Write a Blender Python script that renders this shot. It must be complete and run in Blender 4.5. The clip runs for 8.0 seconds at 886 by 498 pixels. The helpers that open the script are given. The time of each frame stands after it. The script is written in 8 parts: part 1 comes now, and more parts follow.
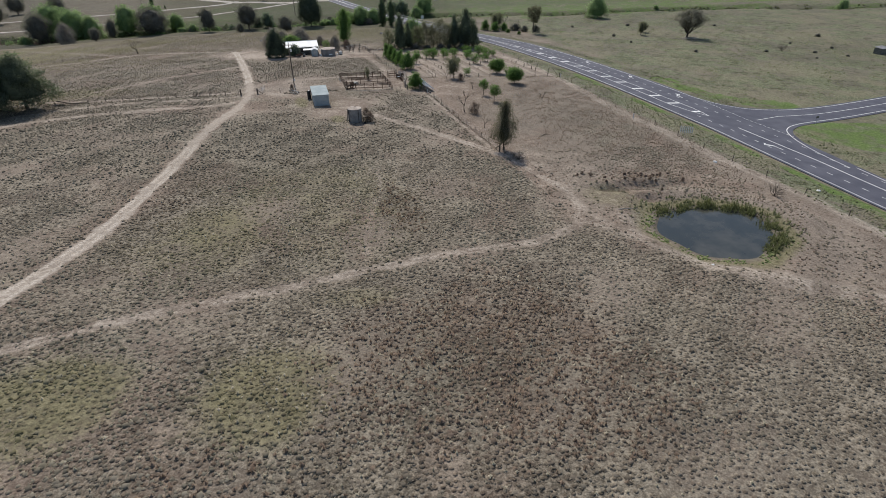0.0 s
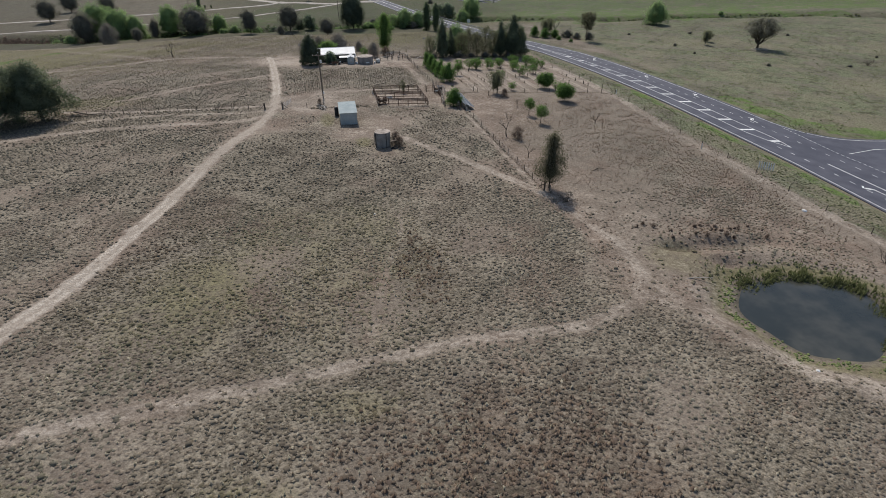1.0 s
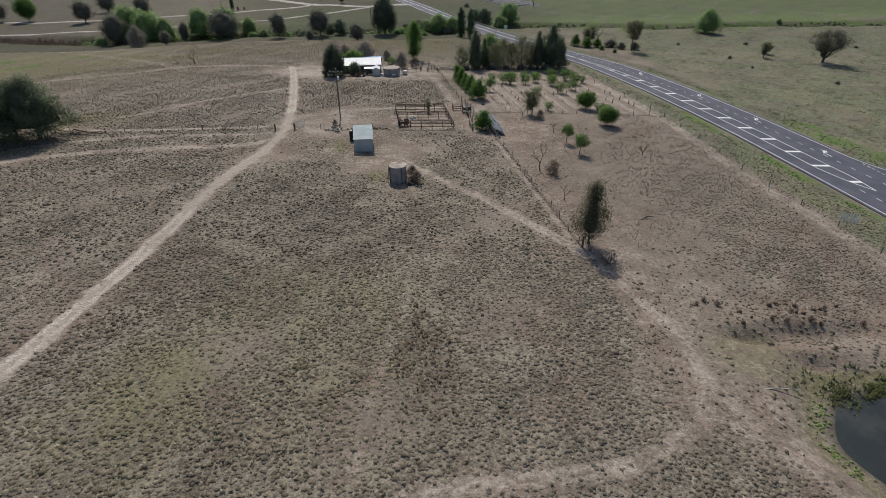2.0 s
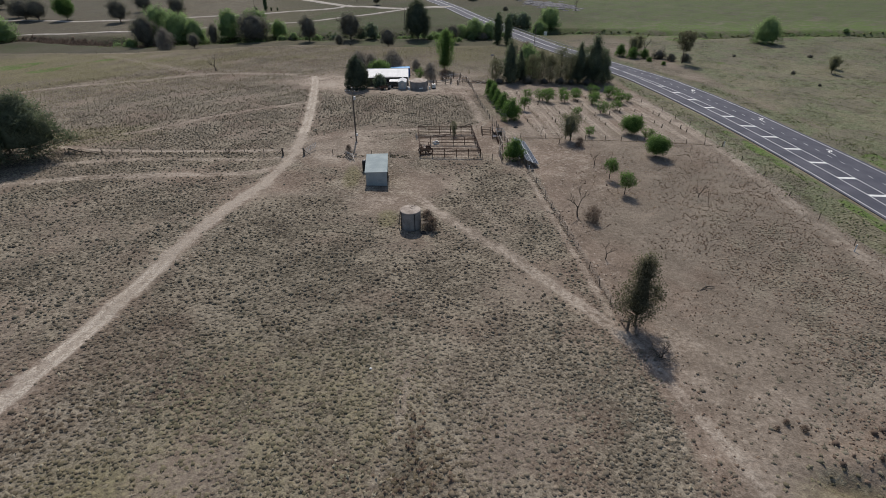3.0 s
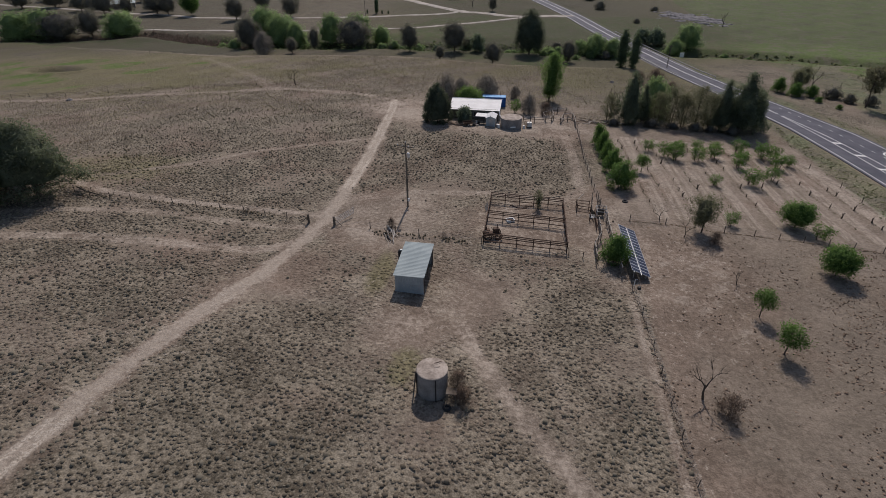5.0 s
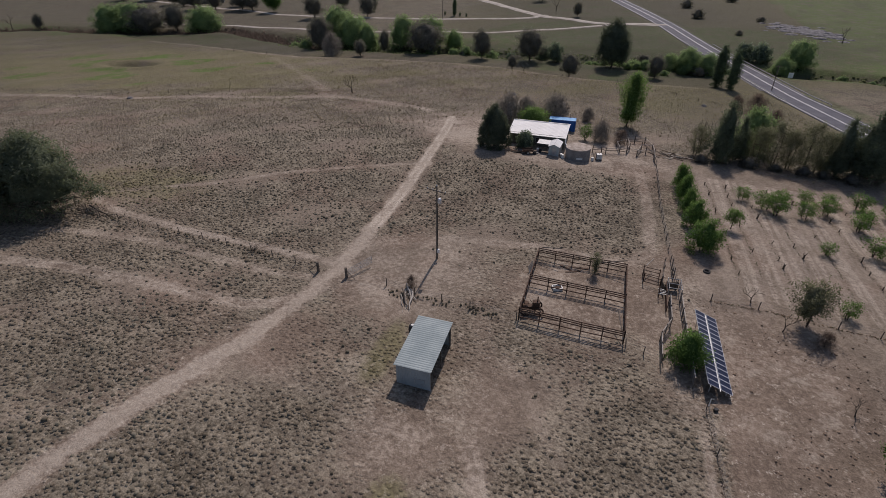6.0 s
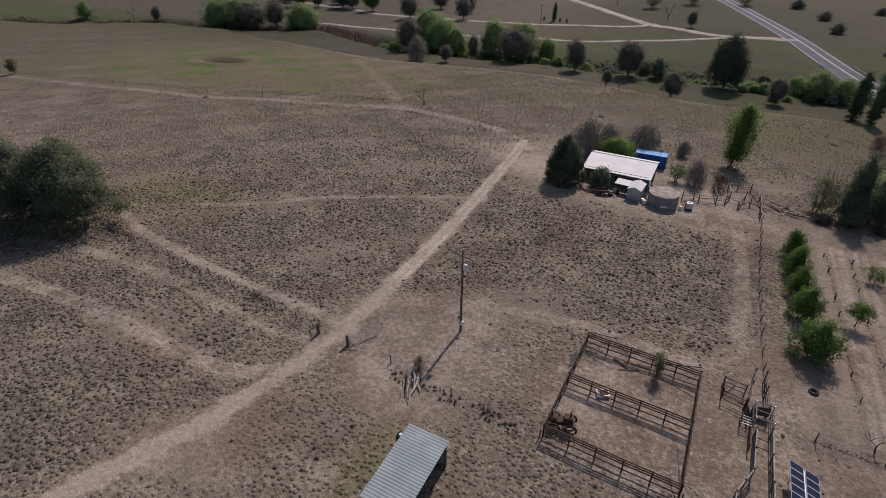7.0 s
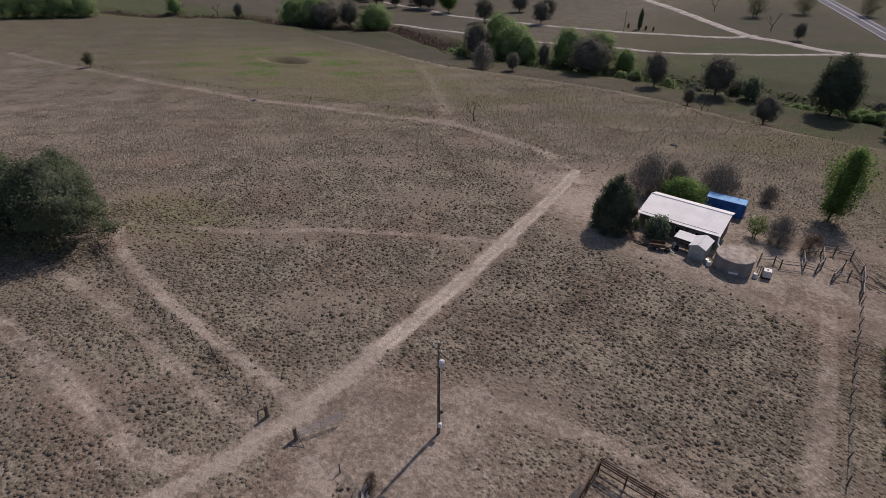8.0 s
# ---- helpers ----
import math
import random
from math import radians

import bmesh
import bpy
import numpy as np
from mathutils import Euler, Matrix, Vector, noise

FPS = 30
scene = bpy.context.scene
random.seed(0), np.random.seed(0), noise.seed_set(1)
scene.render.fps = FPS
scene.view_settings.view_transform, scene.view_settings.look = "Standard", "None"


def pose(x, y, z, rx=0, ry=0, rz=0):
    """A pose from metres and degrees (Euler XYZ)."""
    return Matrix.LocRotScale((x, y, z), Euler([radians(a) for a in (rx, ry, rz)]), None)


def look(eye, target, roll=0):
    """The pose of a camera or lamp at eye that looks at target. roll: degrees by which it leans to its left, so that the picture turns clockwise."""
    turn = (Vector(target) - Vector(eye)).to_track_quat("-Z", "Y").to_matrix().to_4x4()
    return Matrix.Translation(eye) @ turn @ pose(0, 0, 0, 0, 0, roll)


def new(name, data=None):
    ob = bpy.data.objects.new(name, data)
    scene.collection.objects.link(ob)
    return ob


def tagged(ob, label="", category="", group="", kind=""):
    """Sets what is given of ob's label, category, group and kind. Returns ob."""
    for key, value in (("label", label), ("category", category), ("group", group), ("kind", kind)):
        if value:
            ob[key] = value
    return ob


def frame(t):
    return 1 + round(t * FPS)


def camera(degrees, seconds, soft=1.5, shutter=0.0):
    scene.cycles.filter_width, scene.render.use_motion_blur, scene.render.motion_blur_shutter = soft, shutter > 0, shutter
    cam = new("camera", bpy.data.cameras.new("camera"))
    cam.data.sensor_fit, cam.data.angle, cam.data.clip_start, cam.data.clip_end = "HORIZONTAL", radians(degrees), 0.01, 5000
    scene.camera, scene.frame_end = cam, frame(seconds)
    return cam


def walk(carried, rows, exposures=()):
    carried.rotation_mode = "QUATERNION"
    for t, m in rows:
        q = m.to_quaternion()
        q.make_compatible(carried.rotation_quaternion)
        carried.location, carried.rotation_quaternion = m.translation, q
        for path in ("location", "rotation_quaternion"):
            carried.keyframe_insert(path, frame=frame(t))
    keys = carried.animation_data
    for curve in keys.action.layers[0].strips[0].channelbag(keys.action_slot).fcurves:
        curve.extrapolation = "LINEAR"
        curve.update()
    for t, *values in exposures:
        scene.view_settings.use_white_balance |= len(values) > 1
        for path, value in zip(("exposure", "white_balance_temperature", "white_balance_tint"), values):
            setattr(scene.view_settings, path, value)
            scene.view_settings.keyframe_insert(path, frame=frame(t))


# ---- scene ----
cam = camera(79.0, 8.0, soft=0.5)
PATH = [
    (0, (2.710, 2.872, 41.100), (7.512, 19.255, 30.682), -0.67),
    (0.5, (5.467, 10.060, 41.152), (9.549, 26.635, 30.731), -0.60),
    (1, (8.135, 17.379, 41.365), (11.526, 34.102, 30.932), -0.63),
    (1.5, (10.624, 24.642, 41.707), (13.415, 41.478, 31.278), -0.63),
    (3, (16.692, 46.672, 42.945), (17.778, 63.664, 32.453), -0.51),
    (3.5, (18.442, 54.329, 43.180), (18.777, 71.336, 32.661), -0.42),
    (4, (20.154, 62.105, 43.316), (19.627, 79.109, 32.800), -0.44),
    (4.5, (21.749, 70.195, 43.196), (20.212, 87.145, 32.692), -0.47),
    (6, (24.813, 94.949, 43.312), (19.719, 111.172, 32.782), -0.05),
    (6.5, (25.347, 102.946, 43.391), (18.820, 118.638, 32.848), 0.04),
    (7, (25.817, 110.993, 43.612), (17.809, 125.969, 33.049), 0.06),
    (7.5, (25.797, 119.051, 43.571), (16.720, 133.395, 32.994), 0.11),
    (8, (25.364, 127.081, 43.496), (15.160, 140.636, 32.907), 0.09),
]
EXPOSURES = [(0, 0.41, 6500, 9.5), (1.0, 0.3, 6530, 9.5), (1.5, 0.28, 6550, 9.5), (3.5, 0.08, 6650, 11.5), (4.5, -0.07, 6700, 14.5), (6.5, -0.1, 6800, 20.5), (8, -0.1, 6800, 21.5)]
walk(cam, [(t, look(eye, target, roll)) for t, eye, target, roll in PATH], EXPOSURES)

# ---- daylight ----
SUN_HEIGHT, SUN_TURN = 47.0, 0.0
world = bpy.data.worlds.new("sky")
scene.world = world
world.use_nodes = True
wn = world.node_tree.nodes
sky = wn.new("ShaderNodeTexSky")
sky.sky_type, sky.sun_disc = "NISHITA", False
sky.sun_elevation, sky.sun_rotation = radians(SUN_HEIGHT), radians(SUN_TURN)
wn["Background"].inputs["Strength"].default_value = 0.088
world.node_tree.links.new(sky.outputs["Color"], wn["Background"].inputs["Color"])
sun_lamp = bpy.data.lights.new("sun", "SUN")
sun_lamp.energy, sun_lamp.angle, sun_lamp.color = 2.95, radians(0.55), (1.0, 0.95, 0.88)
sun = new("sun", sun_lamp)
sun.matrix_world = look((200 * math.sin(radians(SUN_TURN)), 200 * math.cos(radians(SUN_TURN)), 200 * math.tan(radians(SUN_HEIGHT))), (0, 0, 0))


# ---- materials ----
def material(name, build, rough=0.9, metal=0.0, spec=0.3):
    """A node material; build(tree, bsdf, nodes) wires its colour and relief."""
    m = bpy.data.materials.new(name)
    m.use_nodes = True
    tree = m.node_tree
    b = tree.nodes["Principled BSDF"]
    b.inputs["Roughness"].default_value = rough
    b.inputs["Metallic"].default_value = metal
    b.inputs["Specular IOR Level"].default_value = spec
    build(tree, b)
    return m


def noise_node(tree, scale, detail=4.0, rough=0.55, vector=None):
    n = tree.nodes.new("ShaderNodeTexNoise")
    n.inputs["Scale"].default_value, n.inputs["Detail"].default_value = scale, detail
    n.inputs["Roughness"].default_value = rough
    if vector is None:
        c = tree.nodes.new("ShaderNodeTexCoord")
        vector = c.outputs["Object"]
    tree.links.new(vector, n.inputs["Vector"])
    return n.outputs["Fac"]


def maths(tree, op, a, b=None, clamp=False):
    n = tree.nodes.new("ShaderNodeMath")
    n.operation, n.use_clamp = op, clamp
    for k, v in enumerate((a, b)):
        if v is None:
            continue
        if isinstance(v, (int, float)):
            n.inputs[k].default_value = v
        else:
            tree.links.new(v, n.inputs[k])
    return n.outputs[0]


def step_node(tree, value, lo, hi):
    n = tree.nodes.new("ShaderNodeMapRange")
    n.interpolation_type = "SMOOTHSTEP"
    n.inputs["From Min"].default_value, n.inputs["From Max"].default_value = lo, hi
    tree.links.new(value, n.inputs["Value"])
    return n.outputs["Result"]


def mix_node(tree, fac, a, b, mode="MIX"):
    n = tree.nodes.new("ShaderNodeMix")
    n.data_type, n.blend_type = "RGBA", mode
    for key, v in ((0, fac), (6, a), (7, b)):
        if isinstance(v, (int, float)):
            n.inputs[key].default_value = v
        elif isinstance(v, tuple):
            n.inputs[key].default_value = (*v, 1.0)
        else:
            tree.links.new(v, n.inputs[key])
    return n.outputs[2]


def bump_node(tree, bsdf, height, strength, distance):
    n = tree.nodes.new("ShaderNodeBump")
    n.inputs["Strength"].default_value, n.inputs["Distance"].default_value = strength, distance
    tree.links.new(height, n.inputs["Height"])
    tree.links.new(n.outputs["Normal"], bsdf.inputs["Normal"])


def two_tone(name, dark, light, scale, rough=0.85, metal=0.0, grain=None, relief=0.0, random_part=0.0, stretch=None, spec=0.3, island=0.0):
    """A surface that varies between two colours at two scales, with a little relief."""
    def build(tree, b):
        c = tree.nodes.new("ShaderNodeTexCoord").outputs["Object"]
        if stretch:
            mp = tree.nodes.new("ShaderNodeMapping")
            mp.inputs["Scale"].default_value = stretch
            tree.links.new(c, mp.inputs["Vector"])
            c = mp.outputs["Vector"]
        big = noise_node(tree, scale, 3, 0.5, c)
        fine = noise_node(tree, grain or scale * 9, 3, 0.6, c)
        f = maths(tree, "ADD", maths(tree, "MULTIPLY", big, 0.65), maths(tree, "MULTIPLY", fine, 0.35))
        f = step_node(tree, f, 0.32, 0.68)
        if random_part:
            r = tree.nodes.new("ShaderNodeObjectInfo").outputs["Random"]
            f = maths(tree, "ADD", f, maths(tree, "MULTIPLY", maths(tree, "SUBTRACT", r, 0.5), random_part), True)
        if island:
            r = tree.nodes.new("ShaderNodeNewGeometry").outputs["Random Per Island"]
            f = maths(tree, "ADD", maths(tree, "MULTIPLY", f, 1 - island), maths(tree, "MULTIPLY", r, island), True)
        tree.links.new(mix_node(tree, f, dark, light), b.inputs["Base Color"])
        if relief:
            bump_node(tree, b, fine, 0.6, relief)
    return material(name, build, rough, metal, spec)


def leafy(m, share=0.45):
    """Lets sunlight through thin leaves."""
    tree = m.node_tree
    b, out = tree.nodes["Principled BSDF"], tree.nodes["Material Output"]
    t, mix = tree.nodes.new("ShaderNodeBsdfTranslucent"), tree.nodes.new("ShaderNodeMixShader")
    mix.inputs[0].default_value = share
    b.inputs["Specular IOR Level"].default_value, b.inputs["Roughness"].default_value = 0.08, 0.85
    source = b.inputs["Base Color"].links[0].from_socket
    tree.links.new(mix_node(tree, 0.5, source, (0.9, 1.0, 0.6), "SOFT_LIGHT"), t.inputs["Color"])
    tree.links.new(b.outputs[0], mix.inputs[1])
    tree.links.new(t.outputs[0], mix.inputs[2])
    tree.links.new(mix.outputs[0], out.inputs["Surface"])
    return m


def ground_build(tree, b):
    obj = tree.nodes.new("ShaderNodeTexCoord").outputs["Object"]

    def mask(name):
        a = tree.nodes.new("ShaderNodeAttribute")
        a.attribute_name = name
        s = tree.nodes.new("ShaderNodeSeparateColor")
        tree.links.new(a.outputs["Color"], s.inputs["Color"])
        return s.outputs["Red"], s.outputs["Green"], s.outputs["Blue"]
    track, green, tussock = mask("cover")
    verge, furrow, damp_and_shade = mask("wear")
    across, force, stony = mask("way")
    wide, mid, fine, grit = noise_node(tree, 0.03, 4, 0.55, obj), noise_node(tree, 0.22, 4, 0.6, obj), noise_node(tree, 1.9, 5, 0.72, obj), noise_node(tree, 5.5, 3, 0.65, obj)
    tone = step_node(tree, maths(tree, "ADD", maths(tree, "MULTIPLY", mid, 0.25), maths(tree, "MULTIPLY", maths(tree, "ADD", maths(tree, "MULTIPLY", fine, 0.6), maths(tree, "MULTIPLY", grit, 0.4)), 0.75)), 0.38, 0.62)
    soil = mix_node(tree, tone, (0.15, 0.12, 0.094), (0.29, 0.238, 0.19))
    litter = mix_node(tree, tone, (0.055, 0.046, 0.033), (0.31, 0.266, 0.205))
    rust = step_node(tree, noise_node(tree, 0.075, 3, 0.6, obj), 0.5, 0.66)
    soil = mix_node(tree, maths(tree, "MULTIPLY", maths(tree, "MAXIMUM", rust, stony), 0.55), soil, mix_node(tree, tone, (0.115, 0.078, 0.058), (0.27, 0.195, 0.15)))
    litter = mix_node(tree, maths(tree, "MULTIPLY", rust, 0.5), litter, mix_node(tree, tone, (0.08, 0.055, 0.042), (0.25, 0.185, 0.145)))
    grass = mix_node(tree, step_node(tree, fine, 0.3, 0.7), (0.098, 0.088, 0.046), (0.235, 0.208, 0.125))
    straw = mix_node(tree, step_node(tree, fine, 0.3, 0.7), (0.08, 0.09, 0.044), (0.215, 0.226, 0.14))
    straw = mix_node(tree, step_node(tree, noise_node(tree, 0.1, 4, 0.65, obj), 0.45, 0.55), straw, mix_node(tree, fine, (0.085, 0.078, 0.05), (0.22, 0.203, 0.15)))
    straw = mix_node(tree, maths(tree, "MULTIPLY", step_node(tree, noise_node(tree, 0.33, 5, 0.7, obj), 0.5, 0.64), 0.8), straw, (0.062, 0.06, 0.03))
    straw = mix_node(tree, maths(tree, "MULTIPLY", step_node(tree, noise_node(tree, 0.04, 6, 0.72, obj), 0.49, 0.57), 0.6), straw, mix_node(tree, step_node(tree, fine, 0.3, 0.7), (0.112, 0.1, 0.062), (0.275, 0.248, 0.168)))
    straw = mix_node(tree, maths(tree, "MULTIPLY", step_node(tree, noise_node(tree, 0.9, 5, 0.75, obj), 0.55, 0.66), 0.7), straw, (0.05, 0.046, 0.026))
    pale = mix_node(tree, step_node(tree, maths(tree, "ADD", maths(tree, "MULTIPLY", fine, 0.6), maths(tree, "MULTIPLY", grit, 0.4)), 0.3, 0.7), (0.255, 0.21, 0.17), (0.43, 0.368, 0.305))

    def broken(m, amount):
        n = maths(tree, "ADD", maths(tree, "MULTIPLY", maths(tree, "SUBTRACT", mid, 0.5), amount), maths(tree, "MULTIPLY", maths(tree, "SUBTRACT", fine, 0.5), amount))
        return step_node(tree, maths(tree, "ADD", m, n), 0.25, 0.85)
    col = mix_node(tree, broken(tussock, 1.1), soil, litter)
    col = mix_node(tree, broken(maths(tree, "ADD", green, maths(tree, "MULTIPLY", maths(tree, "SUBTRACT", wide, 0.5), 0.5)), 0.9), col, grass)
    lush = mix_node(tree, step_node(tree, fine, 0.3, 0.7), (0.06, 0.1, 0.024), (0.15, 0.205, 0.06))
    col = mix_node(tree, broken(verge, 0.8), col, straw)
    col = mix_node(tree, maths(tree, "MULTIPLY", step_node(tree, green, 0.93, 1.0), step_node(tree, mid, 0.3, 0.6)), col, lush)
    clump = tree.nodes.new("ShaderNodeTexVoronoi")
    clump.voronoi_dimensions = "2D"
    clump.inputs["Scale"].default_value = 2.3
    warp = mix_node(tree, 0.12, obj, tree.nodes.new("ShaderNodeTexNoise").outputs["Color"])
    tree.links.new(warp, clump.inputs["Vector"])
    each = tree.nodes.new("ShaderNodeSeparateColor")
    tree.links.new(clump.outputs["Color"], each.inputs["Color"])
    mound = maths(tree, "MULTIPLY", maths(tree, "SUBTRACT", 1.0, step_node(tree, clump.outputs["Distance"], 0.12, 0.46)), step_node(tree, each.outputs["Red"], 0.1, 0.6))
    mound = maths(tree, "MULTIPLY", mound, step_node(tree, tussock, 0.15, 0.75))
    # Ground colour multiplied darker in round patches at tussock spacing.
    darkened = mix_node(tree, 1.0, col, (0.42, 0.385, 0.35), "MULTIPLY")
    col = mix_node(tree, maths(tree, "MULTIPLY", mound, 0.55), col, darkened)
    rows = tree.nodes.new("ShaderNodeTexWave")
    rows.inputs["Scale"].default_value, rows.inputs["Distortion"].default_value = 0.09, 1.2
    rows.inputs["Detail Scale"].default_value = 0.6
    tree.links.new(obj, rows.inputs["Vector"])
    col = mix_node(tree, maths(tree, "MULTIPLY", furrow, maths(tree, "MULTIPLY", step_node(tree, rows.outputs["Fac"], 0.2, 0.9), 0.3)), col, pale)
    bank = maths(tree, "MULTIPLY", maths(tree, "SUBTRACT", 1.0, step_node(tree, maths(tree, "ABSOLUTE", maths(tree, "SUBTRACT", maths(tree, "ADD", across, maths(tree, "MULTIPLY", maths(tree, "SUBTRACT", mid, 0.5), 0.8)), 1.75)), 0.15, 0.8)), force)
    col = mix_node(tree, maths(tree, "MULTIPLY", bank, 0.45, True), col, mix_node(tree, tone, (0.1, 0.075, 0.056), (0.27, 0.21, 0.165)))
    col = mix_node(tree, broken(track, 1.15), col, pale)
    uneven = maths(tree, "ADD", across, maths(tree, "ADD", maths(tree, "MULTIPLY", maths(tree, "SUBTRACT", fine, 0.5), 0.9), maths(tree, "MULTIPLY", maths(tree, "SUBTRACT", mid, 0.5), 0.7)))
    wheel = maths(tree, "SUBTRACT", 1.0, step_node(tree, maths(tree, "ABSOLUTE", maths(tree, "SUBTRACT", uneven, 0.6)), 0.12, 0.42))
    wheel = maths(tree, "MULTIPLY", maths(tree, "MULTIPLY", wheel, maths(tree, "MULTIPLY", force, force)), step_node(tree, noise_node(tree, 0.35, 4, 0.7, obj), 0.36, 0.56), True)
    dust = mix_node(tree, step_node(tree, grit, 0.35, 0.62), (0.3, 0.25, 0.2), (0.6, 0.53, 0.45))
    col = mix_node(tree, maths(tree, "MULTIPLY", wheel, 0.7), col, dust)
    chips = maths(tree, "MULTIPLY", step_node(tree, noise_node(tree, 1.1, 5, 0.8, obj), 0.56, 0.66), stony)
    col = mix_node(tree, maths(tree, "MULTIPLY", chips, 0.75), col, dust)
    # Darkens for damp soil and, farther off, for shade put into the colour.
    col = mix_node(tree, maths(tree, "MULTIPLY", damp_and_shade, 0.8), col, (0.066, 0.063, 0.044))
    tree.links.new(col, b.inputs["Base Color"])
    bump_node(tree, b, maths(tree, "ADD", maths(tree, "ADD", fine, maths(tree, "MULTIPLY", grit, 0.4)), maths(tree, "MULTIPLY", mound, 1.1)), 1.0, 0.14)


M_GROUND = material("paddock_soil", ground_build, 0.95, 0, 0.15)
M_ASPHALT = two_tone("asphalt", (0.055, 0.057, 0.077), (0.095, 0.095, 0.118), 0.25, 0.82, grain=9.0, relief=0.004)
M_PAINT = two_tone("road_paint", (0.62, 0.62, 0.6), (0.85, 0.85, 0.83), 1.2, 0.6, grain=14.0)
M_TUFT = two_tone("dry_tussock", (0.12, 0.1, 0.073), (0.34, 0.292, 0.218), 0.08, 0.95, grain=1.5, island=0.6)
M_TUFT_DARK = two_tone("grey_green_tussock", (0.105, 0.096, 0.068), (0.265, 0.24, 0.175), 0.08, 0.95, grain=1.5, island=0.6)
M_TUFT_BROWN = two_tone("brown_tussock", (0.165, 0.12, 0.092), (0.41, 0.31, 0.24), 0.08, 0.95, grain=1.5, island=0.6)
M_GULLY = two_tone("dark_dead_reeds", (0.07, 0.05, 0.038), (0.19, 0.14, 0.105), 0.1, 0.95, grain=1.5, island=0.6)
M_STALK = two_tone("pale_grass_stalks", (0.4, 0.345, 0.265), (0.66, 0.59, 0.47), 0.1, 0.95, grain=1.5, island=0.6)


def hill_build(tree, b):
    a = tree.nodes.new("ShaderNodeAttribute")
    a.attribute_name = "tint"
    t = tree.nodes.new("ShaderNodeSeparateColor")
    tree.links.new(a.outputs["Color"], t.inputs["Color"])
    obj = tree.nodes.new("ShaderNodeTexCoord").outputs["Object"]
    f = maths(tree, "ADD", maths(tree, "MULTIPLY", tree.nodes.new("ShaderNodeNewGeometry").outputs["Random Per Island"], 0.7), maths(tree, "MULTIPLY", noise_node(tree, 2.2, 3, 0.7, obj), 0.3))
    grey = mix_node(tree, f, (0.135, 0.112, 0.085), (0.36, 0.305, 0.24))
    sage = mix_node(tree, f, (0.118, 0.104, 0.08), (0.325, 0.292, 0.232))
    col = mix_node(tree, step_node(tree, noise_node(tree, 0.06, 4, 0.6, obj), 0.42, 0.6), grey, sage)
    col = mix_node(tree, maths(tree, "MULTIPLY", t.outputs["Blue"], 0.8), col, mix_node(tree, f, (0.21, 0.175, 0.125), (0.46, 0.4, 0.31)))
    patch = step_node(tree, noise_node(tree, 0.5, 4, 0.65, obj), 0.3, 0.62)
    col = mix_node(tree, maths(tree, "MULTIPLY", t.outputs["Green"], maths(tree, "ADD", maths(tree, "MULTIPLY", patch, 0.5), 0.5)), col, mix_node(tree, f, (0.1, 0.074, 0.058), (0.27, 0.205, 0.16)))
    col = mix_node(tree, maths(tree, "MULTIPLY", t.outputs["Red"], maths(tree, "ADD", maths(tree, "MULTIPLY", patch, 0.6), 0.25)), col, mix_node(tree, f, (0.115, 0.11, 0.048), (0.275, 0.252, 0.12)))
    tree.links.new(col, b.inputs["Base Color"])


M_HILL = material("hill_tussock", hill_build, 0.95, 0, 0.2)
M_GREEN_TUFT = two_tone("short_green_grass", (0.07, 0.095, 0.03), (0.2, 0.225, 0.085), 0.3, 0.9, grain=2.0, island=0.6)
M_GRAVEL = two_tone("pale_gravel", (0.25, 0.225, 0.195), (0.48, 0.435, 0.385), 0.25, 0.95, grain=3.0, relief=0.02)
M_DRY_LEAF = two_tone("dry_grey_twigs", (0.13, 0.117, 0.102), (0.31, 0.283, 0.245), 0.6, 0.9, grain=3.0, island=0.6)
M_BROWN_TWIG = two_tone("brown_dead_twigs", (0.085, 0.06, 0.046), (0.23, 0.165, 0.125), 0.6, 0.9, grain=3.0, island=0.6)
M_STRAW = two_tone("long_straw_grass", (0.1, 0.112, 0.05), (0.235, 0.235, 0.14), 0.2, 0.95, grain=2.0, island=0.6)
M_REED = two_tone("green_rushes", (0.06, 0.073, 0.032), (0.23, 0.235, 0.115), 0.3, 0.8, grain=2.0, island=0.6)
M_PINE = two_tone("pine_needles", (0.055, 0.072, 0.052), (0.185, 0.212, 0.145), 0.35, 0.7, grain=2.0, island=0.28)
M_CYPRESS = two_tone("cypress_foliage", (0.042, 0.054, 0.04), (0.135, 0.155, 0.105), 0.4, 0.7, grain=2.0, island=0.3)
M_POPLAR = two_tone("poplar_leaves", (0.069, 0.125, 0.037), (0.225, 0.338, 0.119), 0.5, 0.55, grain=3.0, island=0.6)
M_POPLAR_DARK = two_tone("dark_poplar_leaves", (0.05, 0.08, 0.048), (0.151, 0.192, 0.106), 0.5, 0.6, grain=3.0, island=0.6)
M_WILLOW = two_tone("willow_leaves", (0.095, 0.15, 0.07), (0.32, 0.42, 0.21), 0.25, 0.6, grain=2.0, island=0.5)
# Foliage lightened and greyed: distance haze is mixed into its colour.
M_SHEOAK = two_tone("haze_greyed_foliage", (0.086, 0.083, 0.078), (0.235, 0.222, 0.2), 0.4, 0.8, grain=2.0, island=0.35)
M_FRUIT = two_tone("orchard_leaves", (0.039, 0.087, 0.024), (0.168, 0.27, 0.087), 0.6, 0.6, grain=3.0, island=0.6)
M_GUM = two_tone("grey_olive_leaves", (0.068, 0.066, 0.046), (0.2, 0.188, 0.13), 0.6, 0.65, grain=3.0, island=0.6)
M_FEATHER = two_tone("feathery_grey_green_leaves", (0.081, 0.085, 0.057), (0.23, 0.23, 0.159), 0.6, 0.65, grain=3.0, island=0.6)
